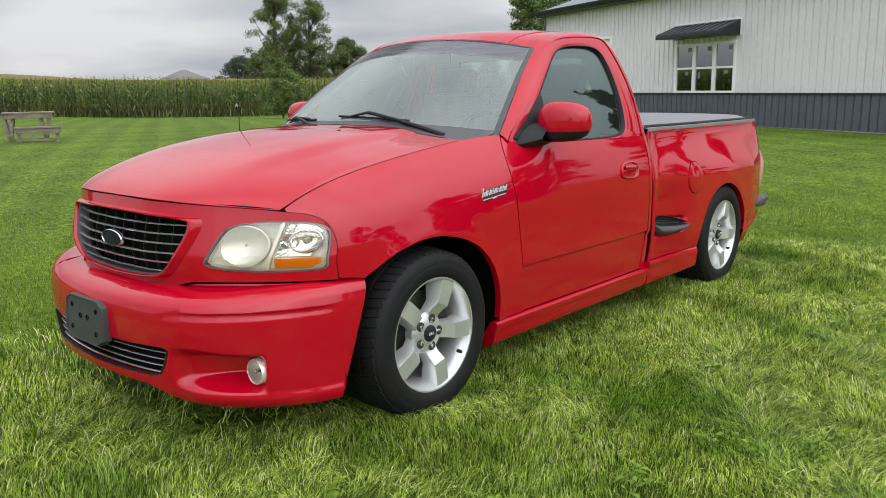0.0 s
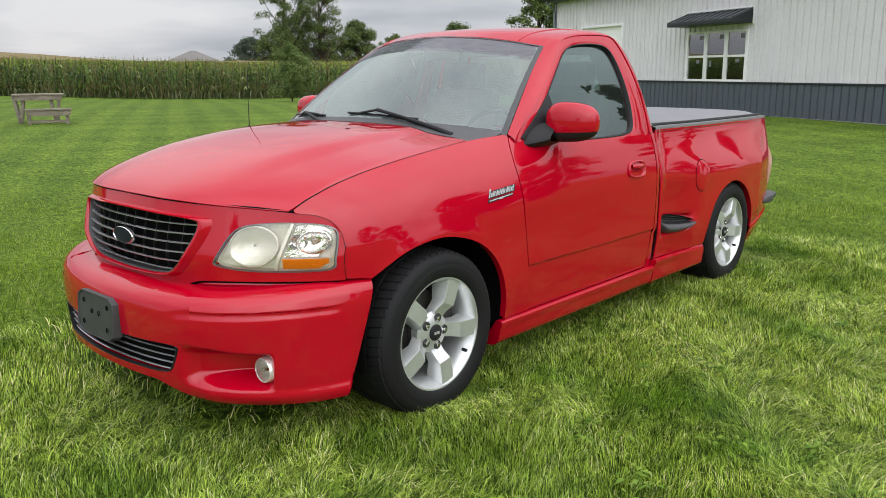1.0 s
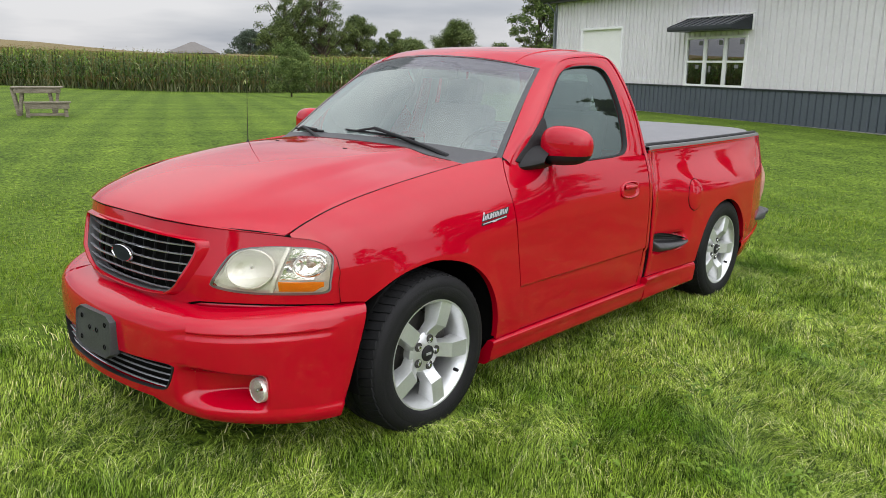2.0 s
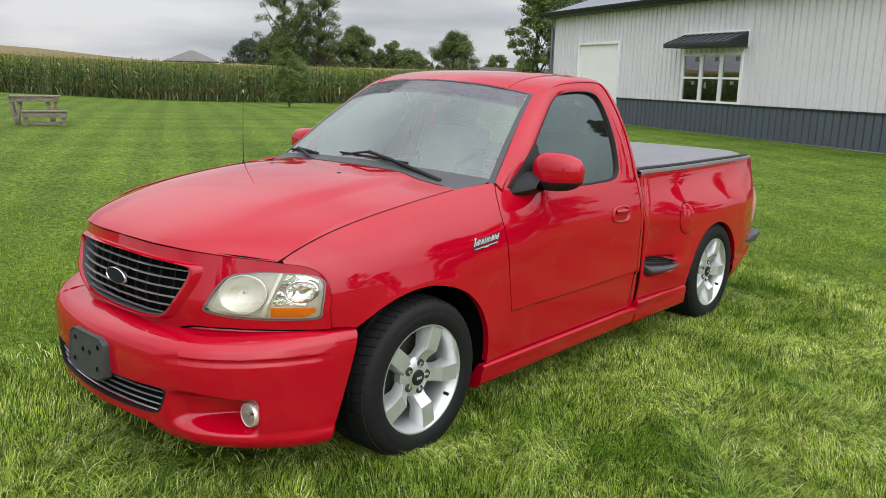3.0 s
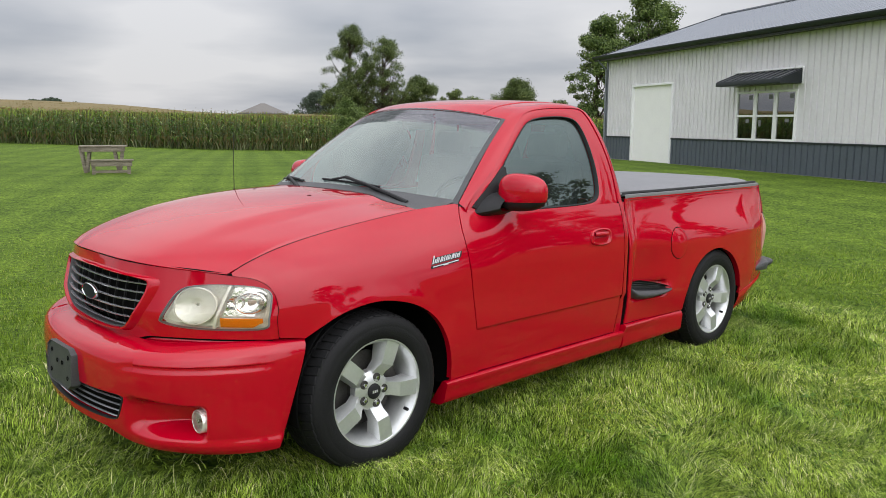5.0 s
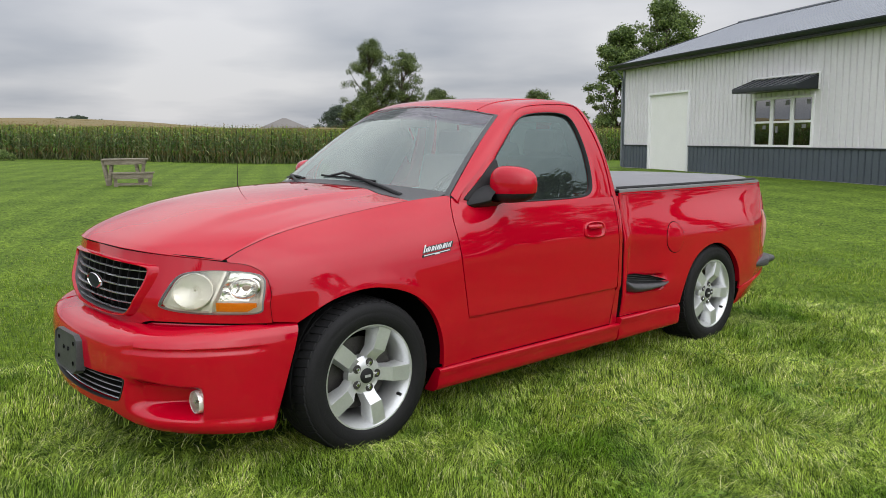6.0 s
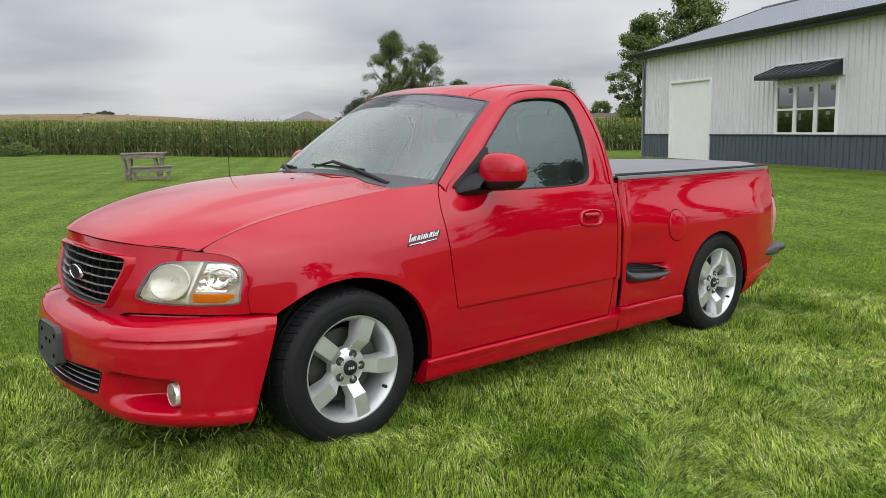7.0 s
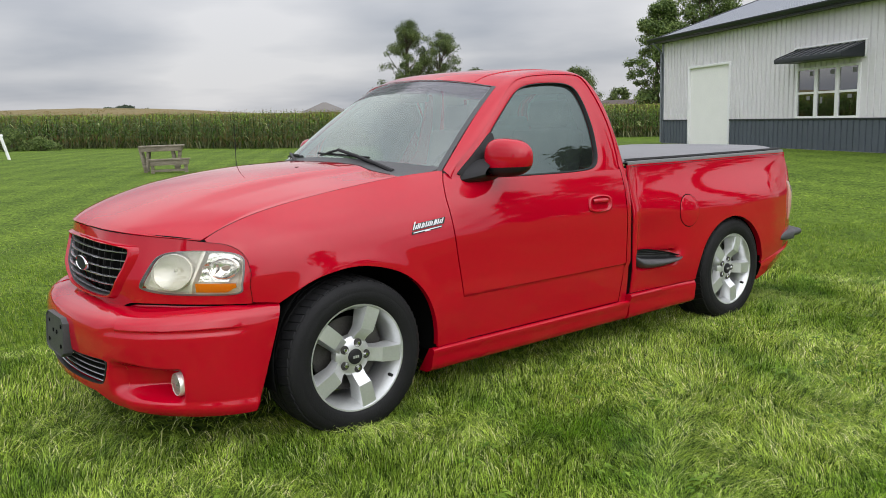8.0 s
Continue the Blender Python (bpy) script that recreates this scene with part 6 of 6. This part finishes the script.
    gx, gy = 6.12, 18.35
    t.matrix_world = pose(gx, gy, float(height(gx, gy)), 0, 0, -24) @ Matrix.Diagonal((0.88, 0.92, 0.96, 1))
    for i in range(4):
        part("top_board", box(-0.68, 0.66 + 0.01 * (i % 2), -0.38 + i * 0.19, -0.38 + i * 0.19 + 0.175, 0.72, 0.76, 0.006), OLDWOOD, t)
    for y in (-0.36, 0.34):
        part("apron", box(-0.60, 0.60, y, y + 0.035, 0.595, 0.718, 0.004), OLDWOOD, t)
    for x in (-0.52, 0.42):
        for sgn in (-1, 1):
            for lean in (-1, 1):
                part("leg", moved(box(-0.042, 0.042, -0.045, 0.045, -0.02, 0.73, 0.005), pose(x + 0.012 * lean, sgn * 0.26, 0.0, 0, 9.5 * lean, 0)), OLDWOOD, t)
        part("top_beam", box(x - 0.025, x + 0.025, -0.36, 0.36, 0.64, 0.715, 0.005), OLDWOOD, t)
    for y0 in (-0.98,):
        for i in range(2):
            part("bench_board", box(-0.36, 0.86, y0 + i * 0.15, y0 + i * 0.15 + 0.14, 0.355, 0.395, 0.006), OLDWOOD, t)
        part("bench_skirt", box(-0.32, 0.82, y0 + 0.028, y0 + 0.058, 0.215, 0.353, 0.004), OLDWOOD, t)
        for x in (-0.26, 0.72):
            part("bench_leg", box(x - 0.05, x + 0.05, y0 + 0.075, y0 + 0.165, -0.02, 0.353, 0.005), OLDWOOD, t)
        part("bench_stretcher", box(-0.26, 0.72, y0 + 0.11, y0 + 0.15, 0.03, 0.10, 0.004), OLDWOOD, t)


picnic_table()


def white_frame():
    f = thing("swing_frame", "white painted metal play frame on the lawn", "frame")
    gx, gy = 4.6, 31.5
    f.matrix_world = pose(gx, gy, float(height(gx, gy)), 0, 0, 10)
    part("leg", tube([(0.12, 0, -0.05), (-0.12, 0, 0.95)], 0.06, 8), WHITE, f)
    part("leg", tube([(-2.12, 0, -0.05), (-1.88, 0, 0.95)], 0.06, 8), WHITE, f)
    part("top_bar", tube([(-1.95, 0, 0.95), (-0.05, 0, 0.95)], 0.055, 8), WHITE, f)


white_frame()


# ---- plants ----
def corn_rows():
    """Rows of tall maize along the lawn's far edge: stalks, arching leaves, tassels."""
    rng = np.random.default_rng(5)
    n = np.array((0.454, 0.891))
    u = np.array((0.891, -0.454))
    V, F, TV, TF, DV, DF, UV, UF = [], [], [], [], [], [], [], []
    base = n * 44.6
    for row in range(7):
        for s in np.arange(-44, 44, 0.17 if row < 3 else 0.30):
            s = s + rng.normal(0, 0.05)
            p = base + u * s + n * (row * 0.76 + rng.normal(0, 0.06))
            z0 = float(height(p[0], p[1]))
            H = rng.normal(2.02 + 0.26 * float(smooth(14, 30, math.degrees(math.atan2(p[0] + 2, p[1] + 4)))), 0.08)
            lean = rng.normal(0, 0.03, 2)
            k = len(DV)
            w = 0.014
            a0 = rng.uniform(0, np.pi)
            dx, dy = math.cos(a0) * w, math.sin(a0) * w
            for t in (0, 0.5, 0.93):
                c = np.array((p[0] + lean[0] * t * H, p[1] + lean[1] * t * H, z0 + t * H))
                DV += [c + (dx, dy, 0), c - (dx, dy, 0)]
            DF += [(k, k + 1, k + 3, k + 2), (k + 2, k + 3, k + 5, k + 4)]
            plane = rng.uniform(0, np.pi)
            for j in range(14 if row < 4 else 8):
                hz = H * (0.14 + 0.84 * (j + rng.uniform(-0.2, 0.2)) / 14) if row < 4 else H * (0.55 + 0.42 * j / 8)
                ang = plane + (j % 2) * np.pi + rng.normal(0, 0.45)
                L = rng.uniform(0.36, 0.66) * (1.0 - 0.35 * max(0, hz / H - 0.7) / 0.3)
                lw = rng.uniform(0.020, 0.034)
                d = np.array((math.cos(ang), math.sin(ang), 0))
                q = np.array((-d[1], d[0], 0))
                up = rng.uniform(0.25, 0.5)
                if j < 3:
                    up = rng.uniform(-0.35, 0.1)
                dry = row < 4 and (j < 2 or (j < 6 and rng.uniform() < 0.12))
                # higher leaves go to the lighter material, lower ones to the darker
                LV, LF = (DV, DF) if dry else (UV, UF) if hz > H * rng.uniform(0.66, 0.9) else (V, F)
                k = len(LV)
                o = np.array((p[0] + lean[0] * hz, p[1] + lean[1] * hz, z0 + hz))
                for t, wd in ((0, 0.5), (0.4, 1.0), (0.75, 0.75), (1.0, 0.08)):
                    c = o + d * (L * t * (1 - 0.15 * t)) + np.array((0, 0, L * (up * t * 1.6 - 0.95 * t * t)))
                    LV += [c + q * lw * wd, c - q * lw * wd]
                LF += [(k, k + 1, k + 3, k + 2), (k + 2, k + 3, k + 5, k + 4), (k + 4, k + 5, k + 7, k + 6)]
            top = np.array((p[0] + lean[0] * H, p[1] + lean[1] * H, z0 + H * 0.965))
            for j in range(3):
                ang = rng.uniform(0, 2 * np.pi)
                d = np.array((math.cos(ang), math.sin(ang), 0)) * rng.uniform(0.02, 0.12)
                h = rng.uniform(0.03, 0.08)
                k = len(TV)
                q = np.array((-d[1], d[0], 0)) / (np.linalg.norm(d) + 1e-9) * 0.010
                TV += [top + q, top - q, top + d + (0, 0, h) - q * 0.6, top + d + (0, 0, h) + q * 0.6]
                TF.append((k, k + 1, k + 2, k + 3))
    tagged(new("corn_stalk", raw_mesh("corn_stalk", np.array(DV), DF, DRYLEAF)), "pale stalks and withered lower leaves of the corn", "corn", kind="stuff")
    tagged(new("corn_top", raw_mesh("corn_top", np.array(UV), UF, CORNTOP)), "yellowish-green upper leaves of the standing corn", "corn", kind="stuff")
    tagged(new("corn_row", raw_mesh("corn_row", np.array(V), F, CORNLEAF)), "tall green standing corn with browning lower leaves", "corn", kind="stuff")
    tagged(new("corn_tassel", raw_mesh("corn_tassel", np.array(TV), TF, TASSEL)), "golden tassels topping the standing corn", "corn", kind="stuff")
    # the field beyond: a rough canopy with a mass of tassels
    rows = []
    for d in np.r_[4.4, np.linspace(4.5, 30, 26), np.geomspace(33, 420, 26)]:
        row = []
        for s in np.linspace(-1, 1, 120):
            q = n * (44.6 + d) + u * (s * (60 + d * 1.2))
            z = float(height(q[0], q[1])) + 1.92 + 0.26 * float(smooth(14, 30, math.degrees(math.atan2(q[0] + 2, q[1] + 4)))) + 0.10 * noise.noise((q[0] * 0.8, q[1] * 0.8, 0)) + 0.06 * rng.uniform(-1, 1)
            row.append((q[0], q[1], z if d > 4.45 else z - 2.3))
        rows.append(row)
    me = to_mesh("corn_field", *grid(np.array(rows)))
    me.materials.append(CANOPY)
    tagged(new("corn_field", me), "ripening corn field rising behind the first rows", "field", kind="stuff")
    TV, TF = [], []
    for _ in range(30000):
        d = 5.5 + 70 * rng.uniform() ** 1.8
        q = n * (44.6 + d) + u * rng.uniform(-50 - d, 45 + 0.4 * d)
        z0 = float(height(q[0], q[1])) + 1.86 + 0.26 * float(smooth(14, 30, math.degrees(math.atan2(q[0] + 2, q[1] + 4))))
        h = rng.uniform(0.05, 0.13)
        a = rng.uniform(0, np.pi)
        w = 0.018 + 0.0010 * d
        k = len(TV)
        e = np.array((math.cos(a) * w, math.sin(a) * w, 0))
        o = np.array((q[0], q[1], z0))
        sh = np.array((*rng.normal(0, 0.08, 2), h))
        TV += [o - e, o + e, o + sh]
        TF.append((k, k + 1, k + 2))
    tagged(new("corn_tassel", raw_mesh("corn_tassel", np.array(TV), TF, TASSEL)), "golden tassels spread over the far corn field", "corn", kind="stuff")


corn_rows()


def tree(name, label, at, H, crown, seed, leaf_mat, n_leaf=9000, leaf=0.22, trunk_r=0.22, clumps=70, ragged=0.5, category="tree", group="", cone=False):
    """Tapered trunk with limbs; leaves gathered in uneven clumps about the limb ends."""
    rng = np.random.default_rng(seed)
    n_leaf, leaf, clumps = int(n_leaf * 1.7), leaf * 0.80, int(clumps * 1.4)
    t = thing(name, label, category, group)
    t.location = (at[0], at[1], float(height(*at)) - 0.1)
    cw, lo = crown
    bend = rng.normal(0, 0.02 * H, (2, 2))
    stem = [np.array((0, 0, 0)), np.array((*bend[0], H * 0.4)), np.array((*(bend[0] + bend[1]), H * 0.90))]
    limbs = [tube(stem, trunk_r, 8, [trunk_r, trunk_r * 0.65, trunk_r * 0.10])]
    lobes = rng.uniform(0, 2 * np.pi, 5)
    C, S = [], []
    for i in range(clumps):
        f = rng.uniform(0, 1) ** 0.85
        z = H * (lo + (0.97 - lo) * f)
        env = math.sin(math.pi * min(1, 0.20 + 0.77 * f)) ** 0.65
        env = 1.05 - f if cone else env
        a = rng.uniform(0, 2 * np.pi)
        wob = 1 + ragged * 0.5 * math.sin(2 * a + lobes[0] + 5 * f) + ragged * 0.35 * math.sin(3 * a + lobes[1] - 9 * f)
        r = cw * env * min(1.15, wob) * math.sqrt(rng.uniform(0.08, 1.0))
        e = np.array((r * math.cos(a), r * math.sin(a), z + ragged * rng.normal(0, 0.03 * H)))
        C.append(e)
        S.append(cw * rng.uniform(0.13, 0.29) * (0.6 if cone else 1.0))
        if i % 2 == 0:
            b = np.array((0, 0, max(H * lo * 0.8, z - 0.9 * r - 0.05 * H)))
            m = (b + e) / 2 + np.array((*rng.normal(0, 0.05 * cw, 2), -0.02 * H))
            g = trunk_r * (0.40 - 0.25 * f)
            limbs.append(tube([b, m, e], 0.1, 5, [g, g * 0.6, g * 0.15]))
    part("trunk", join(*limbs), BARK, t)
    C, S = np.array(C), np.array(S)
    pick = rng.choice(clumps, n_leaf, p=S**1.6 / np.sum(S**1.6))
    d = rng.normal(0, 1, (n_leaf, 3))
    d *= (rng.uniform(0.02, 1, n_leaf) ** 0.42 * rng.uniform(0.65, 1.25, n_leaf) / np.linalg.norm(d, axis=1))[:, None] * np.array((1.05, 1.05, 0.85))
    P = C[pick] + d * S[pick][:, None]
    P[:, 2] = np.maximum(P[:, 2], H * lo * 0.5)
    nrm = rng.normal(0, 0.6, (n_leaf, 3)) + np.array((0, 0, 0.45)) + d * 0.9
    nrm /= np.linalg.norm(nrm, axis=1, keepdims=True)
    s = np.cross(nrm, rng.normal(0, 1, (n_leaf, 3)))
    s /= np.linalg.norm(s, axis=1, keepdims=True)
    q = np.cross(nrm, s)
    L = leaf * rng.uniform(0.5, 1.2, n_leaf)[:, None]
    V = np.stack([P - s * L * 0.5, P + q * L * 0.32 - s * L * 0.05, P + s * L * 0.5, P - q * L * 0.32 + nrm * L * 0.08], 1).reshape(-1, 3)
    F = np.arange(n_leaf * 4).reshape(-1, 4)
    part("crown", raw_mesh("crown", V, F, leaf_mat), leaf_mat, t)
    return t


tree("tall_tree", "tall broadleaf tree with open, ragged crown behind the corn", (46.2, 60.3), 11.2, (2.7, 0.18), 11, TREELEAF, 15000, 0.20, 0.32, 85, 0.75, group="trees behind the corn")
tree("tall_tree", "tall leafy tree with leaning limbs behind the corn", (49.0, 58.4), 10.2, (2.7, 0.20), 12, TREELEAF, 13000, 0.20, 0.32, 75, 0.75, group="trees behind the corn")
tree("round_tree", "dense low broadleaf tree before the tall ones", (44.8, 59.0), 5.6, (2.3, 0.10), 10, TREELEAF, 13000, 0.20, 0.2, 60, 0.4, group="trees behind the corn")
tree("round_tree", "dense round broadleaf tree at the edge of the field", (54.8, 59.8), 6.5, (2.4, 0.12), 13, TREELEAF, 17000, 0.21, 0.25, 70, 0.4, group="trees behind the corn")
tree("round_tree", "small dark tree in the field's far hedge", (58.0, 57.5), 5.2, (1.9, 0.08), 14, TREELEAF, 6000, 0.26, 0.2, 45, 0.4, group="trees behind the corn")
tree("round_tree", "low dark tree in the field's far hedge", (84.0, 80.0), 4.9, (3.4, 0.06), 15, TREELEAF, 7000, 0.36, 0.25, 50, 0.4, group="trees behind the corn")
tree("round_tree", "dense round tree standing beyond the corn", (65.8, 55.6), 6.4, (2.9, 0.08), 16, TREELEAF, 18000, 0.22, 0.28, 80, 0.35, group="trees behind the corn")
tree("round_tree", "low tree far behind the corn, bluish haze in its colour", (83.5, 119.5), 6.8, (4.2, 0.05), 17, FARLEAF, 7000, 0.45, 0.25, 60, 0.4, group="trees behind the corn")
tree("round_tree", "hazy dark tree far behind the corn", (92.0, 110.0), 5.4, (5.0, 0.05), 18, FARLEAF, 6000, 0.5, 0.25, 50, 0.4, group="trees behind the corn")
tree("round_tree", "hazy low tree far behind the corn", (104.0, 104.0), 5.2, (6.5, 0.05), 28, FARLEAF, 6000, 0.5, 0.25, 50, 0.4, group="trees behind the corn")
tree("pine_tree", "small conifer beyond the corn", (62.0, 46.6), 3.9, (1.9, 0.2), 19, TREELEAF, 3500, 0.26, 0.16, 30, 0.5)
tree("barn_tree", "leafy young tree growing beyond the barn and the corn", (48.9, 32.5), 9.9, (2.5, 0.06), 20, TREELEAF2, 18000, 0.24, 0.2, 95, 0.3, group="trees beyond the barn")
tree("barn_tree", "taller leafy tree growing beyond the barn's corner", (52.2, 30.5), 12.3, (3.0, 0.06), 21, TREELEAF2, 20000, 0.25, 0.25, 105, 0.35, group="trees beyond the barn")
tree("sapling", "bushy young tree in front of the corn", (20.9, 27.0), 2.65, (1.1, 0.16), 22, TREELEAF2, 11000, 0.10, 0.045, 70, 0.5)
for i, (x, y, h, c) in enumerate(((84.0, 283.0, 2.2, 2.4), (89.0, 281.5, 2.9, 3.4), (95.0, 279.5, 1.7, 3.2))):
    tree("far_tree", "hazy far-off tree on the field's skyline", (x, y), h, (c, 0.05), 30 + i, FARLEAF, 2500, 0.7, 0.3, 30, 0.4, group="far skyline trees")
for i, (x, y, h) in enumerate(((7.0, 43.0, 1.25), (5.2, 43.6, 1.15), (8.3, 42.6, 0.75))):
    tree("shrub", "tangled green shrub at the corn's edge", (x, y), h, (0.9, 0.02), 40 + i, TREELEAF2, 2500, 0.12, 0.05, 45, 0.5, "shrub", "shrubs at the corn's edge")
# the side behind the camera, mirrored in paint and glass
for i, (x, y, h, c) in enumerate(((-26, -38, 8, 3.5), (-8, -40, 10, 4), (12, -36, 11, 3.6), (20, -38, 8, 4), (34, -30, 9, 4), (-48, -8, 9, 4.5))):
    tree("garden_tree", "broad leafy tree at the garden's edge", (x, y), h, (c, 0.12), 50 + i, TREELEAF, 3800, 0.46, 0.35, 60, 0.5, group="garden trees")
tree("spruce", "dark ragged spruce beside the lawn", (21.3, -9.5), 9.4, (1.9, 0.04), 61, TREELEAF, 9000, 0.25, 0.2, 90, 0.5, cone=True)
tree("garden_tree", "dark leafy tree in the row along the garden", (27.0, -20.0), 12.6, (3.4, 0.06), 62, TREELEAF, 6500, 0.42, 0.35, 80, 0.6, group="garden trees")
tree("garden_tree", "dark leafy tree ending the row along the garden", (23.5, -23.5), 12.2, (3.2, 0.06), 63, TREELEAF, 6500, 0.42, 0.35, 80, 0.6, group="garden trees")


# ---- far buildings ----
def hip_house():
    h = thing("far_house", "far-off low building with grey hipped roof", "house")
    h.matrix_world = pose(59.8, 99.3, float(height(59.8, 99.3)) - 0.4, 0, 0, -32)
    part("wall", box(-3.1, 3.1, -3, 3, 0, 2.9), HOUSEWALL, h)
    o = [(-3.6, -3.6), (3.6, -3.6), (3.6, 3.6), (-3.6, 3.6)]
    v = [(x, y, 2.85) for x, y in o] + [(-0.3, 0, 4.35), (0.3, 0, 4.35)]
    part("roof", (v, [(0, 1, 5, 4), (1, 2, 5), (2, 3, 4, 5), (3, 0, 4), (3, 2, 1, 0)]), SHINGLE, h, angle=5)
    part("eave", box(-3.6, 3.6, -3.6, 3.6, 2.70, 2.845), DARKTRIM, h)


def brown_house():
    h = thing("brown_roofed_house", "low house with brown shingle roof beyond the corn", "house")
    gx, gy = 56.9, 38.6
    h.matrix_world = pose(gx, gy, float(height(gx, gy)), 0, 0, -40)
    part("wall", box(-4.6, 4.6, -3, 3, 0, 1.6), HOUSEWALL, h)
    v = [(-5.0, -3.6, 1.5), (5.0, -3.6, 1.5), (5.0, 3.6, 1.5), (-5.0, 3.6, 1.5), (-5.0, 0, 2.75), (5.0, 0, 2.75)]
    part("roof", (v, [(0, 1, 5, 4), (2, 3, 4, 5), (1, 2, 5), (3, 0, 4), (3, 2, 1, 0)]), BROWNROOF, h, angle=5)


hip_house()
brown_house()


# ---- grass ----
def grass(name, label, x0, x1, y0, y1, density, hmin, hmax, width, seed, skip=None, two=True, fade=None, edge=0.0, material=GRASSBLADE):
    rng = np.random.default_rng(seed)
    N = int((x1 - x0) * (y1 - y0) * density)
    X, Y = rng.uniform(x0, x1, N), rng.uniform(y0, y1, N)
    if fade:
        # thinner and shorter away from the truck, into plain turf
        k = rng.uniform(0, 1, N) > smooth(fade[0], fade[1], np.hypot(X - 1.0, Y + 2.0))
        X, Y = X[k], Y[k]
        N = len(X)
    # tufts: blades drawn together and leaning alike
    cx = np.floor(X / 0.11 + 0.35 * np.sin(Y * 9)) * 0.11
    cy = np.floor(Y / 0.11 + 0.35 * np.sin(X * 7)) * 0.11
    hsh = np.sin(cx * 127.1 + cy * 311.7) * 43758.5453
    hsh = hsh - np.floor(hsh)
    keep = np.ones(N, bool)
    if skip:
        a, b, c, d = skip
        keep &= ~((X > a) & (X < b) & (Y > c) & (Y < d))
    if edge:
        # thin out raggedly towards the patch's borders
        near = np.minimum(np.minimum(X - x0, x1 - X), Y - y0)
        keep &= rng.uniform(0, 1, N) < smooth(0.0, edge, near)
    X, Y, hsh = X[keep], Y[keep], hsh[keep]
    N = len(X)
    Z = height(X, Y)
    patch = 0.5 + 0.5 * np.sin(X * 1.9 + 1.3 * np.sin(Y * 1.3)) * np.sin(Y * 2.1 + 0.8 * np.sin(X * 1.7))
    far = 1 - 0.55 * smooth(3.0, 9.0, np.hypot(X - 1.0, Y + 2.0)) if fade else 1.0
    H = far * rng.uniform(hmin, hmax, N) * (0.65 + 0.45 * patch) * (0.75 + 0.5 * hsh)
    swirl = 2.2 * np.sin(X * 2.3 + 1.7 * np.sin(Y * 1.9)) + 2.0 * np.sin(Y * 2.9 + 1.3 * np.sin(X * 2.1 + 2))
    lean_a = swirl + 3.0 * (hsh - 0.5) + rng.normal(0, 1.0, N)
    laid = smooth(0.25, 0.9, 0.5 + 0.5 * np.sin(X * 3.1 + 2.0 * np.sin(Y * 1.7 + 1)) * np.sin(Y * 2.7 + 1.5 * np.sin(X * 2.3)))
    lean = rng.uniform(0.25, 1.1, N) * H * (0.7 + 1.1 * laid)
    H = H * (1 - 0.35 * laid)
    face = rng.uniform(0, np.pi, N)
    W = width * rng.uniform(0.6, 1.3, N)
    ex, ey = np.cos(face) * W, np.sin(face) * W
    lx, ly = np.cos(lean_a) * lean, np.sin(lean_a) * lean
    b0 = np.stack([X - ex, Y - ey, Z - 0.004], 1)
    b1 = np.stack([X + ex, Y + ey, Z - 0.004], 1)
    if two:
        m0 = np.stack([X - ex * 0.8 + lx * 0.32, Y - ey * 0.8 + ly * 0.32, Z + H * 0.62], 1)
        m1 = np.stack([X + ex * 0.8 + lx * 0.32, Y + ey * 0.8 + ly * 0.32, Z + H * 0.62], 1)
        tp = np.stack([X + lx, Y + ly, Z + H * (1.0 - 0.22 * rng.uniform(0, 1, N))], 1)
        V = np.stack([b0, b1, m0, m1, tp], 1).reshape(-1, 3)
        k = np.arange(N)[:, None] * 5
        F = np.concatenate([k + np.array((0, 1, 3)), k + np.array((0, 3, 2)), k + np.array((2, 3, 4))], 0)
    else:
        tp = np.stack([X + lx * 0.8, Y + ly * 0.8, Z + H], 1)
        V = np.stack([b0, b1, tp], 1).reshape(-1, 3)
        F = np.arange(N * 3).reshape(-1, 3)
    tagged(new(name, raw_mesh(name, V, F, material)), label, "grass", kind="stuff")


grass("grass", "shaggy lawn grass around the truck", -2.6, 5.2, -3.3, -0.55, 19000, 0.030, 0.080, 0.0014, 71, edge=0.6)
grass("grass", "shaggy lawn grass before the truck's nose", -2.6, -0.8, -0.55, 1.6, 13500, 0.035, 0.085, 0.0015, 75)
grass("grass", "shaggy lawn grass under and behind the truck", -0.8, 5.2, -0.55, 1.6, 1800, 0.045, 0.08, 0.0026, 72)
grass("grass", "mown lawn grass stretching away from the truck", -7.0, 13.0, -5.0, 10.0, 2600, 0.035, 0.080, 0.0026, 73, (-2.1, 4.7, -2.8, 1.6), False, (3.5, 12.0), material=GRASSFAR)


def weeds():
    """Broad-leaved weeds and clover scattered in the lawn."""
    rng = np.random.default_rng(77)
    V, F = [], []
    for _ in range(170):
        x, y = rng.uniform(-1.5, 5.0), rng.uniform(-3.2, -1.15)
        z = float(height(x, y))
        for j in range(rng.integers(5, 9)):
            a = rng.uniform(0, 2 * np.pi)
            L = rng.uniform(0.02, 0.045)
            d = np.array((math.cos(a), math.sin(a), 0))
            q = np.array((-d[1], d[0], 0))
            o = np.array((x, y, z + rng.uniform(0.035, 0.065))) + d * rng.uniform(0.0, 0.03)
            k = len(V)
            V += [o, o + d * L * 0.5 + q * L * 0.28 + (0, 0, 0.006), o + d * L + (0, 0, -0.004), o + d * L * 0.5 - q * L * 0.28 + (0, 0, 0.006)]
            F.append((k, k + 1, k + 2, k + 3))
    tagged(new("lawn_weed", raw_mesh("lawn_weed", np.array(V), F, WEEDLEAF)), "low broad-leaved weeds scattered in the grass", "weeds", kind="stuff")


weeds()
